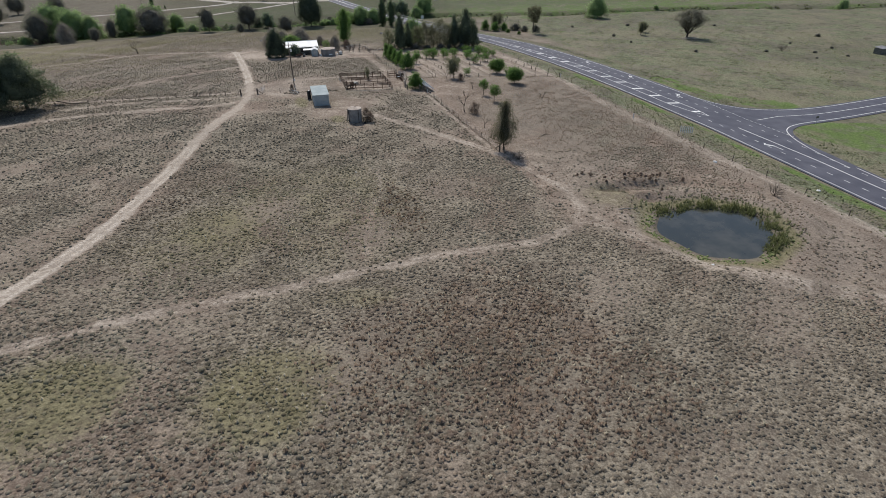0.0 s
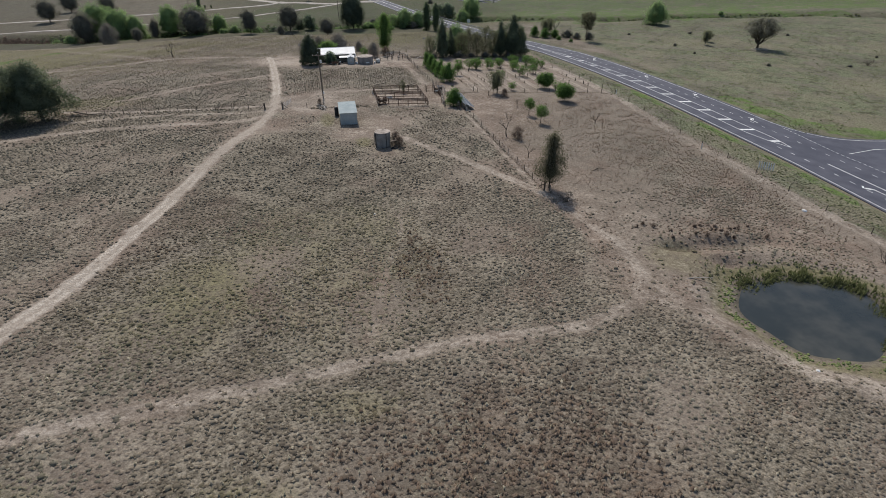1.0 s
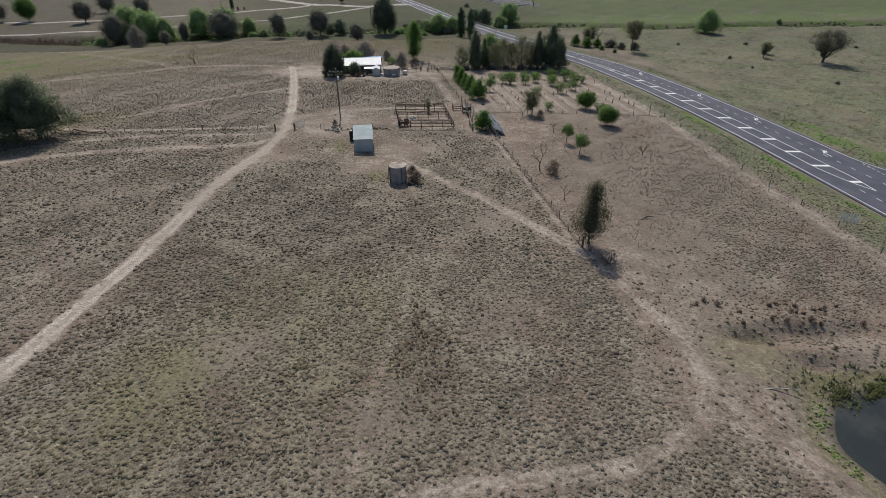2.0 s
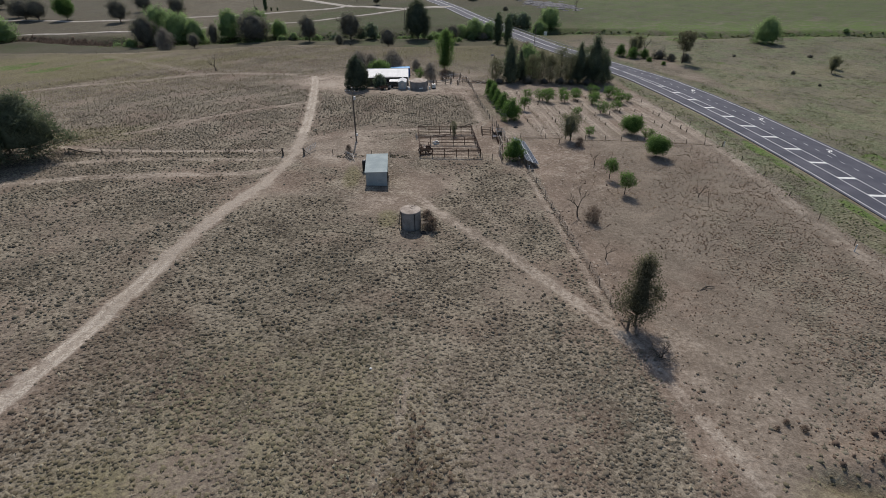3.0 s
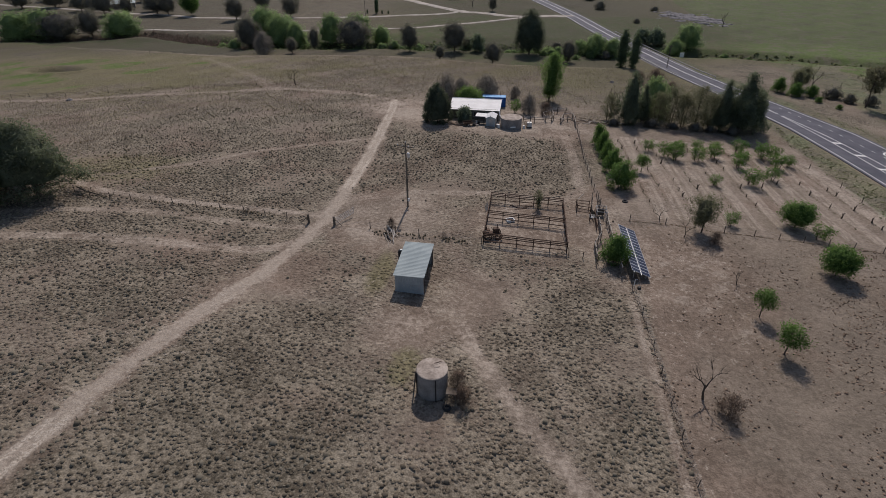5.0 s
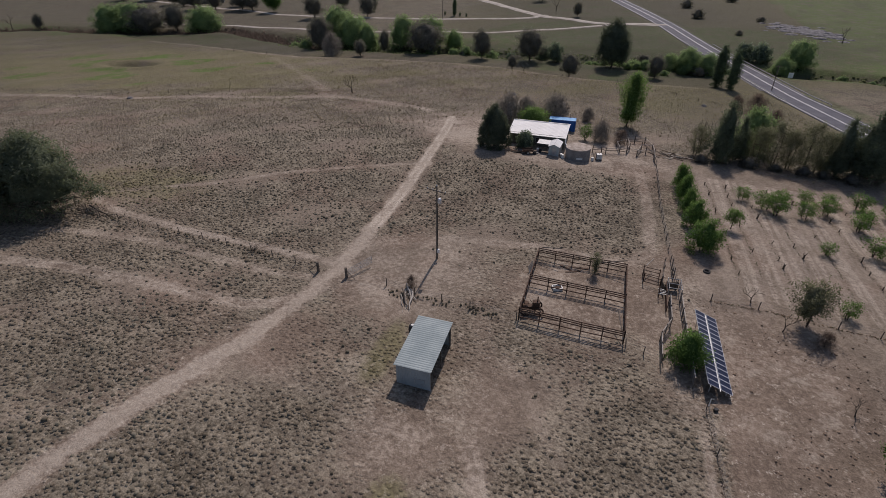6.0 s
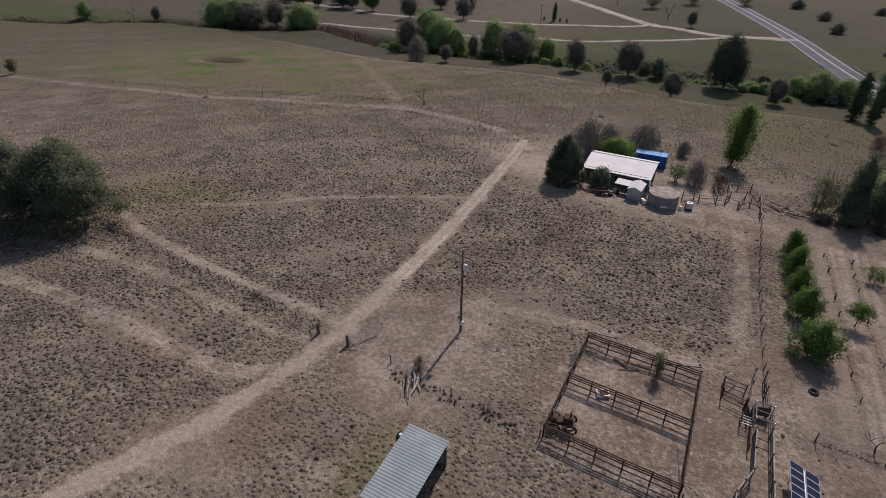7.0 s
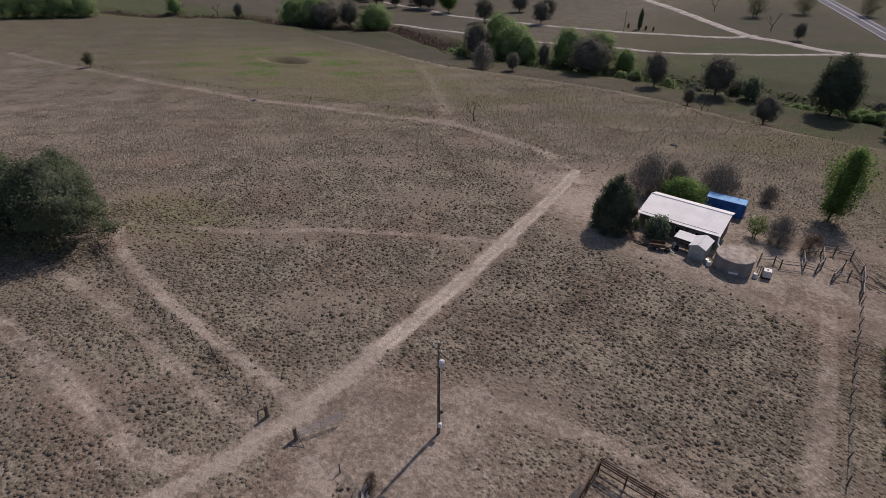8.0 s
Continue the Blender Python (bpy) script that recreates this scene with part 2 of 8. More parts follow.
M_BLUE_BUSH = two_tone("silver_green_leaves", (0.068, 0.095, 0.068), (0.23, 0.277, 0.203), 0.6, 0.65, grain=3.0, island=0.6)
for m_leaf, share in ((M_PINE, 0.4), (M_CYPRESS, 0.3), (M_POPLAR, 0.5), (M_POPLAR_DARK, 0.3), (M_WILLOW, 0.55), (M_SHEOAK, 0.5), (M_FRUIT, 0.45), (M_GUM, 0.35), (M_FEATHER, 0.45), (M_BLUE_BUSH, 0.4), (M_REED, 0.4), (M_STRAW, 0.3), (M_TUFT, 0.4), (M_TUFT_DARK, 0.4), (M_TUFT_BROWN, 0.4), (M_HILL, 0.35), (M_STALK, 0.4)):
    leafy(m_leaf, share)
M_BARK = two_tone("bark", (0.05, 0.04, 0.03), (0.14, 0.115, 0.09), 1.5, 0.95, grain=10.0, relief=0.02)
M_TWIG = two_tone("bare_twigs", (0.055, 0.045, 0.035), (0.15, 0.125, 0.1), 1.0, 0.95, grain=8.0)
M_DEADWOOD = two_tone("bleached_deadwood", (0.25, 0.22, 0.19), (0.5, 0.46, 0.41), 1.5, 0.9, grain=10.0, stretch=(1, 1, 0.4))
M_TIMBER = two_tone("weathered_timber", (0.075, 0.06, 0.048), (0.21, 0.175, 0.145), 1.6, 0.92, grain=14.0, relief=0.01, random_part=0.5)
M_RUST = two_tone("rusty_steel", (0.035, 0.022, 0.016), (0.13, 0.075, 0.05), 1.5, 0.8, grain=12.0, random_part=0.4)
M_RAIL = two_tone("dull_guard_rail", (0.16, 0.16, 0.165), (0.28, 0.28, 0.285), 0.8, 0.7, grain=5.0)
M_STEEL = two_tone("galvanised_steel", (0.3, 0.31, 0.32), (0.5, 0.51, 0.52), 1.2, 0.45, 0.6, grain=9.0)
M_WIRE = two_tone("fence_wire", (0.12, 0.115, 0.11), (0.22, 0.21, 0.2), 2.0, 0.6, 0.5)
M_ZINC_ROOF = two_tone("pale_green_roof_sheet", (0.25, 0.3, 0.31), (0.34, 0.39, 0.395), 0.5, 0.72, 0.1, grain=5.0)
M_ZINC_WALL = two_tone("zinc_wall_sheet", (0.28, 0.33, 0.36), (0.4, 0.45, 0.48), 0.7, 0.5, 0.3, grain=6.0)
M_WHITE_ROOF = two_tone("white_roof_sheet", (0.74, 0.73, 0.71), (0.88, 0.87, 0.85), 0.4, 0.55, grain=4.0)
M_HOUSE_WALL = two_tone("olive_grey_cladding", (0.09, 0.088, 0.075), (0.17, 0.165, 0.145), 0.8, 0.85, grain=8.0)
M_BLUE = two_tone("blue_container_paint", (0.012, 0.075, 0.3), (0.03, 0.16, 0.5), 0.8, 0.5, grain=7.0)
# Paler blue for the container roof than for its sides.
M_BLUE_TOP = two_tone("pale_blue_paint", (0.1, 0.32, 0.62), (0.2, 0.48, 0.78), 0.8, 0.55, grain=6.0)
# Concrete tone lowered to put the shaded tank wall into the colour.
M_CONCRETE = two_tone("shade_toned_concrete", (0.155, 0.145, 0.142), (0.28, 0.265, 0.258), 0.9, 0.9, grain=7.0, relief=0.01)
# Stained lid, its tone raised so the top looks sunlit against the wall.
M_TANK_TOP = two_tone("sunlit_stained_tank_top", (0.22, 0.18, 0.15), (0.5, 0.43, 0.37), 0.9, 0.95, grain=5.0)
M_PLASTIC = two_tone("white_plastic", (0.6, 0.6, 0.58), (0.82, 0.82, 0.8), 1.5, 0.5, grain=9.0)
M_BLACK = two_tone("black_rubber", (0.012, 0.012, 0.013), (0.04, 0.04, 0.042), 2.0, 0.7)
M_GLASS = two_tone("solar_cells", (0.01, 0.013, 0.036), (0.02, 0.025, 0.06), 1.0, 0.3, 0.0, grain=3.0, spec=0.25)
M_ALLOY = two_tone("alloy_frame", (0.5, 0.51, 0.53), (0.7, 0.71, 0.73), 2.0, 0.4, 0.5)
M_ROCK = two_tone("granite", (0.085, 0.082, 0.085), (0.27, 0.258, 0.262), 0.8, 0.95, grain=6.0, relief=0.03)
M_RED = two_tone("dark_window", (0.015, 0.017, 0.02), (0.04, 0.043, 0.048), 2.0, 0.2)


def water_build(tree, b):
    # Pale patches in the base colour stand in for cloud reflections.
    n = noise_node(tree, 0.16, 4, 0.6)
    tree.links.new(mix_node(tree, step_node(tree, n, 0.35, 0.7), (0.026, 0.03, 0.026), (0.07, 0.068, 0.056)), b.inputs["Base Color"])
    bump_node(tree, b, noise_node(tree, 1.2, 3, 0.5), 0.15, 0.05)


M_WATER = material("murky_water_painted_clouds", water_build, 0.1, 0.0, 0.4)

# ---- the lie of the land ----
CTRL = np.array([
    [10.7, 11.8, 12.3, 11.5, 8.7, 3.8, -2.0, -7.9, -13.8],
    [4.5, 6.7, 8.6, 9.5, 8.1, 3.6, -2.3, -7.5, -12.4],
    [-1.0, 1.7, 4.6, 6.9, 6.5, 2.9, -2.4, -6.8, -10.9],
    [-5.4, -3.0, 0.3, 3.9, 4.1, 1.0, -2.8, -6.2, -9.5],
    [-8.3, -6.2, -3.4, -0.1, 0.3, -1.8, -4.0, -6.1, -8.3],
    [-9.9, -7.9, -5.8, -4.1, -4.1, -4.7, -5.3, -6.3, -7.6],
    [-10.8, -8.6, -6.7, -5.4, -5.1, -5.4, -5.8, -6.5, -7.4],
    [-11.5, -9.0, -6.6, -4.4, -3.2, -4.0, -5.4, -6.6, -7.6],
])


def spline(u):
    return ((1 - u) ** 3 / 6, (3 * u ** 3 - 6 * u * u + 4) / 6, (-3 * u ** 3 + 3 * u * u + 3 * u + 1) / 6, u ** 3 / 6)


def hill(x, y):
    """The broad shape of the land: a smooth surface over a 60 m net of heights."""
    a, b = np.clip((x + 240) / 60, 0, 8), np.clip(y / 60, 0, 7)
    i, j = np.minimum(a.astype(int), 7), np.minimum(b.astype(int), 6)
    wa, wb, z = spline(a - i), spline(b - j), 0
    for k in range(4):
        for l in range(4):
            z = z + wa[k] * wb[l] * CTRL[np.clip(j + l - 1, 0, 7), np.clip(i + k - 1, 0, 8)]
    return z


def smooth(v, lo, hi):
    u = np.clip((v - lo) / (hi - lo), 0, 1)
    return u * u * (3 - 2 * u)


def way_distance(x, y, line):
    d = np.full(np.shape(x), 1e9)
    for (ax, ay), (bx, by) in zip(line, line[1:]):
        ex, ey = bx - ax, by - ay
        u = np.clip(((x - ax) * ex + (y - ay) * ey) / (ex * ex + ey * ey), 0, 1)
        d = np.minimum(d, np.hypot(x - ax - u * ex, y - ay - u * ey))
    return d


def wobble(x, y, s, seed=0):
    """A cheap rolling pattern of wavelength about s metres, from -1 to 1."""
    k = 2 * math.pi / s
    return (np.sin(k * (x + 0.31 * y) + seed) * np.cos(k * (0.83 * y - 0.22 * x) + 1.7 * seed) + 0.6 * np.sin(k * 1.9 * (0.62 * x - 0.78 * y) + 2.3 * seed)) / 1.6


# the main road, given by its two painted edges
ROAD_Y = [-900, 40, 60, 100, 140, 160, 180, 200, 220, 250, 286, 316, 350, 402, 456, 900]
ROAD_WEST = [118, 94.2, 94.3, 96.0, 95.8, 95.1, 93.8, 91.8, 89.2, 82, 72.5, 66, 57.5, 44, 28, -110]
ROAD_EAST = [130, 106.2, 106.8, 111.5, 112.8, 111.2, 109.6, 107.2, 103.6, 93, 82, 75.2, 66.5, 53, 37, -101]
SIDE_LOW = [(106.8, 74), (108.6, 84), (111.5, 92), (116, 98), (124, 101.7), (140, 105), (166, 111), (220, 124), (330, 150), (600, 210)]
SIDE_HIGH = [(112.0, 150), (112.7, 136), (113.3, 126), (116.2, 118.6), (123, 114.2), (138, 113.8), (164, 119), (218, 132), (328, 158), (598, 218)]
CREEK = [(600, 262), (353, 283), (288, 307), (212, 317), (161, 311), (126, 322), (97, 324), (66, 322), (35, 327), (0, 327), (-36, 328), (-63, 325), (-102, 324), (-140, 340), (-177, 356), (-224, 342), (-292, 334), (-340, 300), (-600, 250)]
POND, POND_R, POND_Z = (58.4, 55.4), (8.2, 7.2), 0.0


def road_edges(y):
    return np.interp(y, ROAD_Y, ROAD_WEST), np.interp(y, ROAD_Y, ROAD_EAST)


def on_road(x, y):
    """1 on the road and its shoulder, falling to 0 over the next metres."""
    w, e = road_edges(y)
    main = 1 - smooth(np.maximum(w - x, x - e), 1.6, 4.5)
    side = 1 - smooth(way_distance(x, y, [(a[0] / 2 + b[0] / 2, a[1] / 2 + b[1] / 2) for a, b in zip(SIDE_LOW[4:], SIDE_HIGH[4:])]), 6.0, 9.5)
    mouth = 1 - smooth(np.hypot(x - 113, (y - 107) * 0.85), 9.5, 14)
    return np.maximum(np.maximum(main, side), mouth)


BANK_X = [-240, -190, -146, -115, -97, -84, -69, -43, -17, 3, 23, 53, 75]
BANK_Y = [332, 317, 306, 296.5, 292.5, 292, 293, 295, 292.5, 286, 284.5, 286, 292]


def beyond_bank(x, y):
    """1 on the low flat between the bank and the creek, west of the highway."""
    d = y - np.interp(x, BANK_X, BANK_Y)
    return smooth(d, 0, 3) * smooth(x, -240, -190) * (1 - smooth(x, 55, 66)) * (1 - smooth(y, 335, 350))


def pond_ring(x, y):
    a = np.arctan2(y - POND[1], x - POND[0])
    return np.hypot((x - POND[0]) / POND_R[0], (y - POND[1]) / POND_R[1]) / (1 + 0.05 * np.sin(3 * a + 1) + 0.03 * np.sin(7 * a))


POND_Z = float(hill(np.array(POND[0] - 4.0), np.array(POND[1] - 3.0))) - 0.55


def land(x, y):
    """Height of the ground."""
    x, y = np.asarray(x, float), np.asarray(y, float)
    z = hill(x, y)
    near = 1 - smooth(np.hypot(x, y - 140), 300, 600)
    z = z + near * (0.22 * wobble(x, y, 47, 1) + 0.07 * wobble(x, y, 13, 2) + 0.02 * wobble(x, y, 4.3, 3)) * (1 - on_road(x, y))
    r = pond_ring(x, y)
    angle = np.arctan2(y - POND[1], x - POND[0])
    bank = np.exp(-((r - 1.75) / 0.42) ** 2) * (0.35 + 0.65 * smooth(np.cos(angle - 0.75), -0.3, 0.9)) * 0.9
    z = z * smooth(r, 1.0, 1.7) + (POND_Z + 0.15) * (1 - smooth(r, 1.0, 1.7)) - 1.1 * (1 - smooth(r, 0.55, 1.12)) + bank
    d = way_distance(x, y, CREEK)
    z = z - 2.3 * (1 - smooth(d + 2.0 * wobble(x, y, 33, 5), 2.5, 9.0))
    hollow = np.hypot((x + 155) / 13, (y - 264.5) / 6.5)
    z = z - 2.3 * (1 - smooth(hollow, 0.35, 0.95)) + 0.6 * np.exp(-((hollow - 1.25) / 0.3) ** 2)
    z = z + 0.75 * np.exp(-(((x - 57) / 8) ** 2 + ((y - 73) / 1.6) ** 2)) - 0.6 * np.exp(-(((x - 57) / 6) ** 2 + ((y - 70.6) / 1.5) ** 2))
    z = z - 0.75 * np.exp(-(way_distance(x, y, [(49.4, 71.2), (51.2, 70.4), (53.1, 69.4)]) / 0.8) ** 2) - 0.7 * np.exp(-(way_distance(x, y, [(53.0, 67.6), (54.2, 66.5), (55.6, 65.9)]) / 0.8) ** 2)
    z = z - 0.1 * on_road(x, y) - 1.5 * beyond_bank(x, y)
    return z


def land_at(x, y):
    return float(land(np.array([x]), np.array([y]))[0])


ORCHARD_ROWS = ((44.2, 44.6), (47.2, 47.8), (50.6, 51.2), (54.2, 54.6), (58, 59), (62, 63.5), (65.8, 68), (69.5, 72.5), (73.5, 77), (77.5, 81.5))
# strength, half width, line
FARM_TRACKS = [
    (1.1, 1.05, [(-92, -95), (-64, -28), (-40, 30), (-28, 59), (-25, 65), (-21, 75), (-17, 90), (-14, 108), (-10.5, 121), (-7.5, 130), (-5, 145), (-5.2, 155), (-6, 168), (-8, 190), (-10.5, 212), (-12, 219)]),
    (0.8, 0.32, [(-10.6, 216), (-9.6, 207), (-8.4, 199)]),
    (0.75, 0.3, [(-7.6, 208), (-5.4, 206.6), (-2.8, 204.9)]),
    (0.48, 1.5, [(-11, 217), (-23, 226), (-52, 229), (-80, 221), (-108, 216), (-150, 213), (-191, 211), (-260, 205)]),
    (0.5, 0.62, [(-7, 186), (-18, 179), (-30, 170.5), (-37, 164), (-44, 159.5)]),
    (0.22, 0.7, [(-44, 159.5), (-52, 155), (-64, 150)]),
    (0.6, 0.75, [(-52, 152.5), (-44.7, 149.6), (-28.6, 147.4), (-17.5, 147), (-9, 146.8), (-6, 146)]),
    (0.24, 2.6, [(-15, 106), (-13, 112), (-9.5, 123), (-6.8, 132), (-5, 146), (-5.2, 156)]),
    (0.3, 0.34, [(-10.5, 121), (-16.8, 117.8), (-20, 114.2), (-25.5, 96), (-28.4, 78), (-31, 70), (-38, 52)]),
    (0.26, 0.3, [(-11, 119.5), (-15.4, 117), (-18.6, 113.6), (-23.8, 96), (-26.8, 78), (-29.2, 70), (-36, 52)]),
    (0.2, 0.3, [(-19, 113), (-21.4, 96), (-25, 78), (-28, 68)]),
]
PADDOCK_TRACKS = [
    (0.42, 0.8, [(-56, 140), (-45.6, 142.3), (-35, 143.1), (-27.6, 143), (-19, 142.2), (-12.7, 141.9), (-7.5, 142.6)]),
    (0.55, 1.1, [(-6, 139), (-8.1, 136.2), (-11.2, 135), (-15.7, 134.7), (-26.3, 134.7), (-38, 134.3), (-50, 132.8), (-90, 124)]),
    (0.56, 0.8, [(-200, 22), (-120, 32), (-45, 45), (-25, 49), (-16, 51), (-1, 53), (17, 56), (31, 56.5), (39, 60), (42.5, 65), (43, 73), (39.5, 88)]),
    (0.68, 0.95, [(39.5, 88), (29, 107), (24, 113.4), (20.3, 119.3), (18, 124)]),
    (0.3, 1.2, [(18, 124), (18.6, 129), (16.2, 137), (14, 143)]),
    (0.3, 0.7, [(18.4, 136.1), (22, 131), (25.1, 125.4), (27.4, 120), (28.6, 116), (28.9, 109.9), (31, 104)]),
    (0.22, 1.8, [(30, 106), (22, 116), (16, 124), (15, 132)]),
    (0.3, 1.4, [(-8, 128), (-3, 126.2), (4.3, 126), (10, 122)]),
]
ORCHARD_TRACKS = [
    (0.55, 1.8, [(41, 62), (46, 55), (50, 47), (58, 41), (70, 34), (100, 16)]),
    (0.34, 0.9, [(69, 78), (75.9, 71), (77, 62), (75, 54), (75.5, 48.5), (75, 42), (84, 34)]),
    (0.5, 0.45, [(38.6, 90), (38.3, 110), (37.4, 134)]),
    (0.36, 0.42, [(15.6, 84), (14.4, 76), (12.4, 71), (11.0, 66), (9.2, 58)]),
    (0.5, 1.0, [(-5, 152), (6, 158), (18, 161), (31, 161), (33.6, 166), (33.4, 182), (32, 200)]),
    (0.36, 1.5, [(-50.5, 230), (-58, 239), (-72, 254), (-88, 270), (-107, 288)]),
]
FAR_TRACKS = [
    (0.35, 4.0, [(-140, 570), (-95, 517), (-56, 466), (-24, 424), (-6, 413), (16, 405), (44, 412)]),
    (0.3, 3.2, [(-17, 423), (-26, 412), (-47, 405), (-72, 401), (-116, 401), (-182, 411), (-230, 432), (-400, 470)]),
    (0.3, 2.6, [(16, 398), (-10, 381), (-39, 367), (-70, 362), (-110, 358), (-187, 366), (-260, 372)]),
    *[(0.62, 0.4, [(x1 + k, 158), (x0 + k, 200)]) for x0, x1 in ORCHARD_ROWS for k in (0.95, 2.1)],
    (0.6, 0.9, [(-194, 316), (-146, 305), (-115, 295.5), (-97, 291.5), (-85, 290.5)]),
    (0.34, 0.7, [(-85, 290.5), (-69, 291.5), (-43, 294), (-17, 291.5), (3, 285), (23, 283.5), (50, 285)]),
    (0.6, 1.5, [(86, -90), (84, 40), (84, 60), (82.5, 80), (81, 111), (84, 154), (83, 181), (79, 196)]),
]
TRACKS = FARM_TRACKS + PADDOCK_TRACKS + ORCHARD_TRACKS + FAR_TRACKS


def way_marks(x, y):
    """Distance from the nearest track in half widths, that track's strength, and how stony the soil is."""
    near, force = np.full(x.shape, 4.0), np.zeros(x.shape)
    for s, w, line in TRACKS:
        r = way_distance(x, y, line) / w
        force = np.where(r < near, s, force)
        near = np.minimum(near, r)
    stony = np.clip(spot(x, y, 47, 139, 10, 15) + 0.8 * spot(x, y, 40, 100, 3, 40) + 0.9 * spot(x, y, -12, 118, 5, 16) + spot(x, y, -8, 210, 6, 10) + 0.7 * spot(x, y, 24.5, 150, 12, 14) + 0.6 * spot(x, y, 14, 128, 8, 12), 0, 1)
    return near, force, stony


def spot(x, y, cx, cy, rx, ry, edge=0.5):
    return 1 - smooth(np.hypot((x - cx) / rx, (y - cy) / ry), 1 - edge, 1 + edge)


def covers(x, y):
    """How much track, green grass, tussock, straw verge, furrow and darkening (damp soil, dark ground, painted shade)
    lies at a place, each from 0 to 1.
    """
    track = np.zeros(x.shape)
    for s, w, line in TRACKS:
        d = way_distance(x, y, line)
        d = d + 0.35 * w * wobble(x, y, 7.0, 3) + 0.25 * w * wobble(x, y, 2.6, 8)
        track = np.maximum(track, 0.85 * s * (1 - smooth(d, 0.2 * w, 1.9 * w)))
    bare = 0.5 * spot(x, y, 17, 203, 24, 11) + 0.26 * spot(x, y, 15.5, 127, 6, 9) + 0.42 * spot(x, y, 24.5, 150, 8, 10) + 0.3 * spot(x, y, 4, 150, 10, 8) + 0.3 * spot(x, y, 2, 141.5, 9, 3.5) + 0.25 * spot(x, y, 6.5, 129, 3.2, 6) + 0.25 * spot(x, y, 11, 122, 4, 4) + 0.2 * spot(x, y, 46, 142, 7, 13)
    bare = bare + 0.3 * spot(x, y, 46, 84, 8, 12) + 0.3 * spot(x, y, 47, 62, 8, 10) + 0.4 * spot(x, y, 36.5, 150, 4, 18) + 0.5 * spot(x, y, -6, 212, 13, 10) + 0.3 * spot(x, y, 24, 217, 12, 9) + 0.12 * spot(x, y, 6, 152, 13, 8)
    bare = bare + 0.4 * spot(x, y, 47, 139, 9, 13) * np.clip(wobble(x, y, 4.6, 1) + 0.6 * wobble(x, y, 2.1, 3), 0, 1)
    bare = bare + 0.6 * spot(x, y, 188, 223.5, 6, 3.5)
    bare = bare + 0.06 * smooth(x, 39, 42) * (1 - smooth(x, 80, 84)) * smooth(y, 100, 125) * (1 - smooth(y, 196, 205))
    bare = np.clip(bare, 0, 0.7) + 0.25 * np.exp(-((np.hypot((x + 155) / 13, (y - 264.5) / 6.5) - 1.05) / 0.2) ** 2) + 0.6 * spot(x, y, -157, 261, 5, 1.6) + 0.5 * spot(x, y, -7, 206.4, 1.6, 0.7) + 0.5 * spot(x, y, -10.2, 214.6, 2.2, 1.0) + 0.3 * spot(x, y, -13, 118, 2.2, 1.2)
    slope = smooth(x, 38.5, 40.5) * (1 - smooth(x, 82, 85)) * smooth(y, 20, 40) * (1 - smooth(y, 200, 215))
    slope = slope * smooth(y - np.interp(x, [38, 41, 46, 50, 58, 70, 100], [68, 62, 55, 47, 41, 34, 16]), 0, 3)
    orchard = slope * smooth(y, 154, 157) * (1 - smooth(y, 198, 204))
    track = np.maximum(track, bare)
    w, e = road_edges(y)
    green_side = smooth(x, 83, 90) * (1 - smooth(x, w - 2, w)) * smooth(y, -100, 0)
    side = smooth(x, 82, 86) * (1 - smooth(x, w - 2, w)) * smooth(y, -100, 0) + (1 - smooth(np.abs(x - e - 3.5), 1.5, 6)) * 0.8
    far_east = smooth(x, 108, 125)
    green = 0.55 * smooth(y, 165, 235) * (1 - smooth(x, 30, 60)) * (0.8 + 0.5 * wobble(x, y, 37, 4)) + 0.4 * spot(x, y, -140, 262, 75, 34) + 0.6 * spot(x, y, 66, 250, 34, 40) + 0.12 * smooth(-x, 90, 180) + 0.62 * spot(x, y, -51, 160, 15, 9)
    green = green + far_east * (0.45 + 0.35 * wobble(x, y, 61, 2) + 0.2 * wobble(x, y, 19, 6) + 0.3 * smooth(y, 210, 330)) + 1.1 * (1 - smooth(way_distance(x, y, [(118, 148), (119, 136), (121, 127), (127, 121.5), (136, 118.5)]), 3, 7))
    green = green + 0.9 * spot(x, y, 135, 92, 24, 12) + 0.45 * (1 - smooth(way_distance(x, y, CREEK), 4, 15)) + 0.42 * spot(x, y, 4, 74, 16, 18) + 0.66 * spot(x, y, -2.5, 37.5, 6, 6) + 0.7 * spot(x, y, -20, 41, 7, 6) + 0.36 * spot(x, y, -12, 65, 8, 10) + 0.4 * spot(x, y, 7.5, 49.5, 5, 2)
    green = green + 0.9 * np.exp(-((pond_ring(x, y) - 1.25) / 0.2) ** 2) + 0.75 * spot(x, y, 49, 68, 5, 5) + (0.85 + 0.3 * wobble(x, y, 23, 3)) * (1 - smooth(np.abs(x - w + 3.0), 0.8, 3.0)) * (1 - smooth(y, 150, 210))
    green = np.clip(green + 0.28 * smooth(y, 330, 420) * smooth(x, 40, 100) + 0.42 * smooth(y, 300, 335) + 0.85 * spot(x, y, 55, 350, 80, 62) + 0.7 * spot(x, y, -300, 368, 80, 16) + 0.85 * spot(x, y, -370, 318, 70, 34), 0, 1) * (1 - 0.8 * track)
    green = np.clip(green + 0.42 * green_side * (0.7 + 0.6 * wobble(x, y, 15, 9)), 0, 1)
    green = green * (1 - 0.55 * spot(x, y, 5, 226, 60, 24))
    green = np.clip(green + 0.75 * spot(x, y, 6.6, 133, 1.7, 5.5) + 0.7 * spot(x, y, 13, 116.8, 1.9, 3.2), 0, 1)
    flat = smooth(y, 340, 358) * (1 - smooth(x, -100, -30))
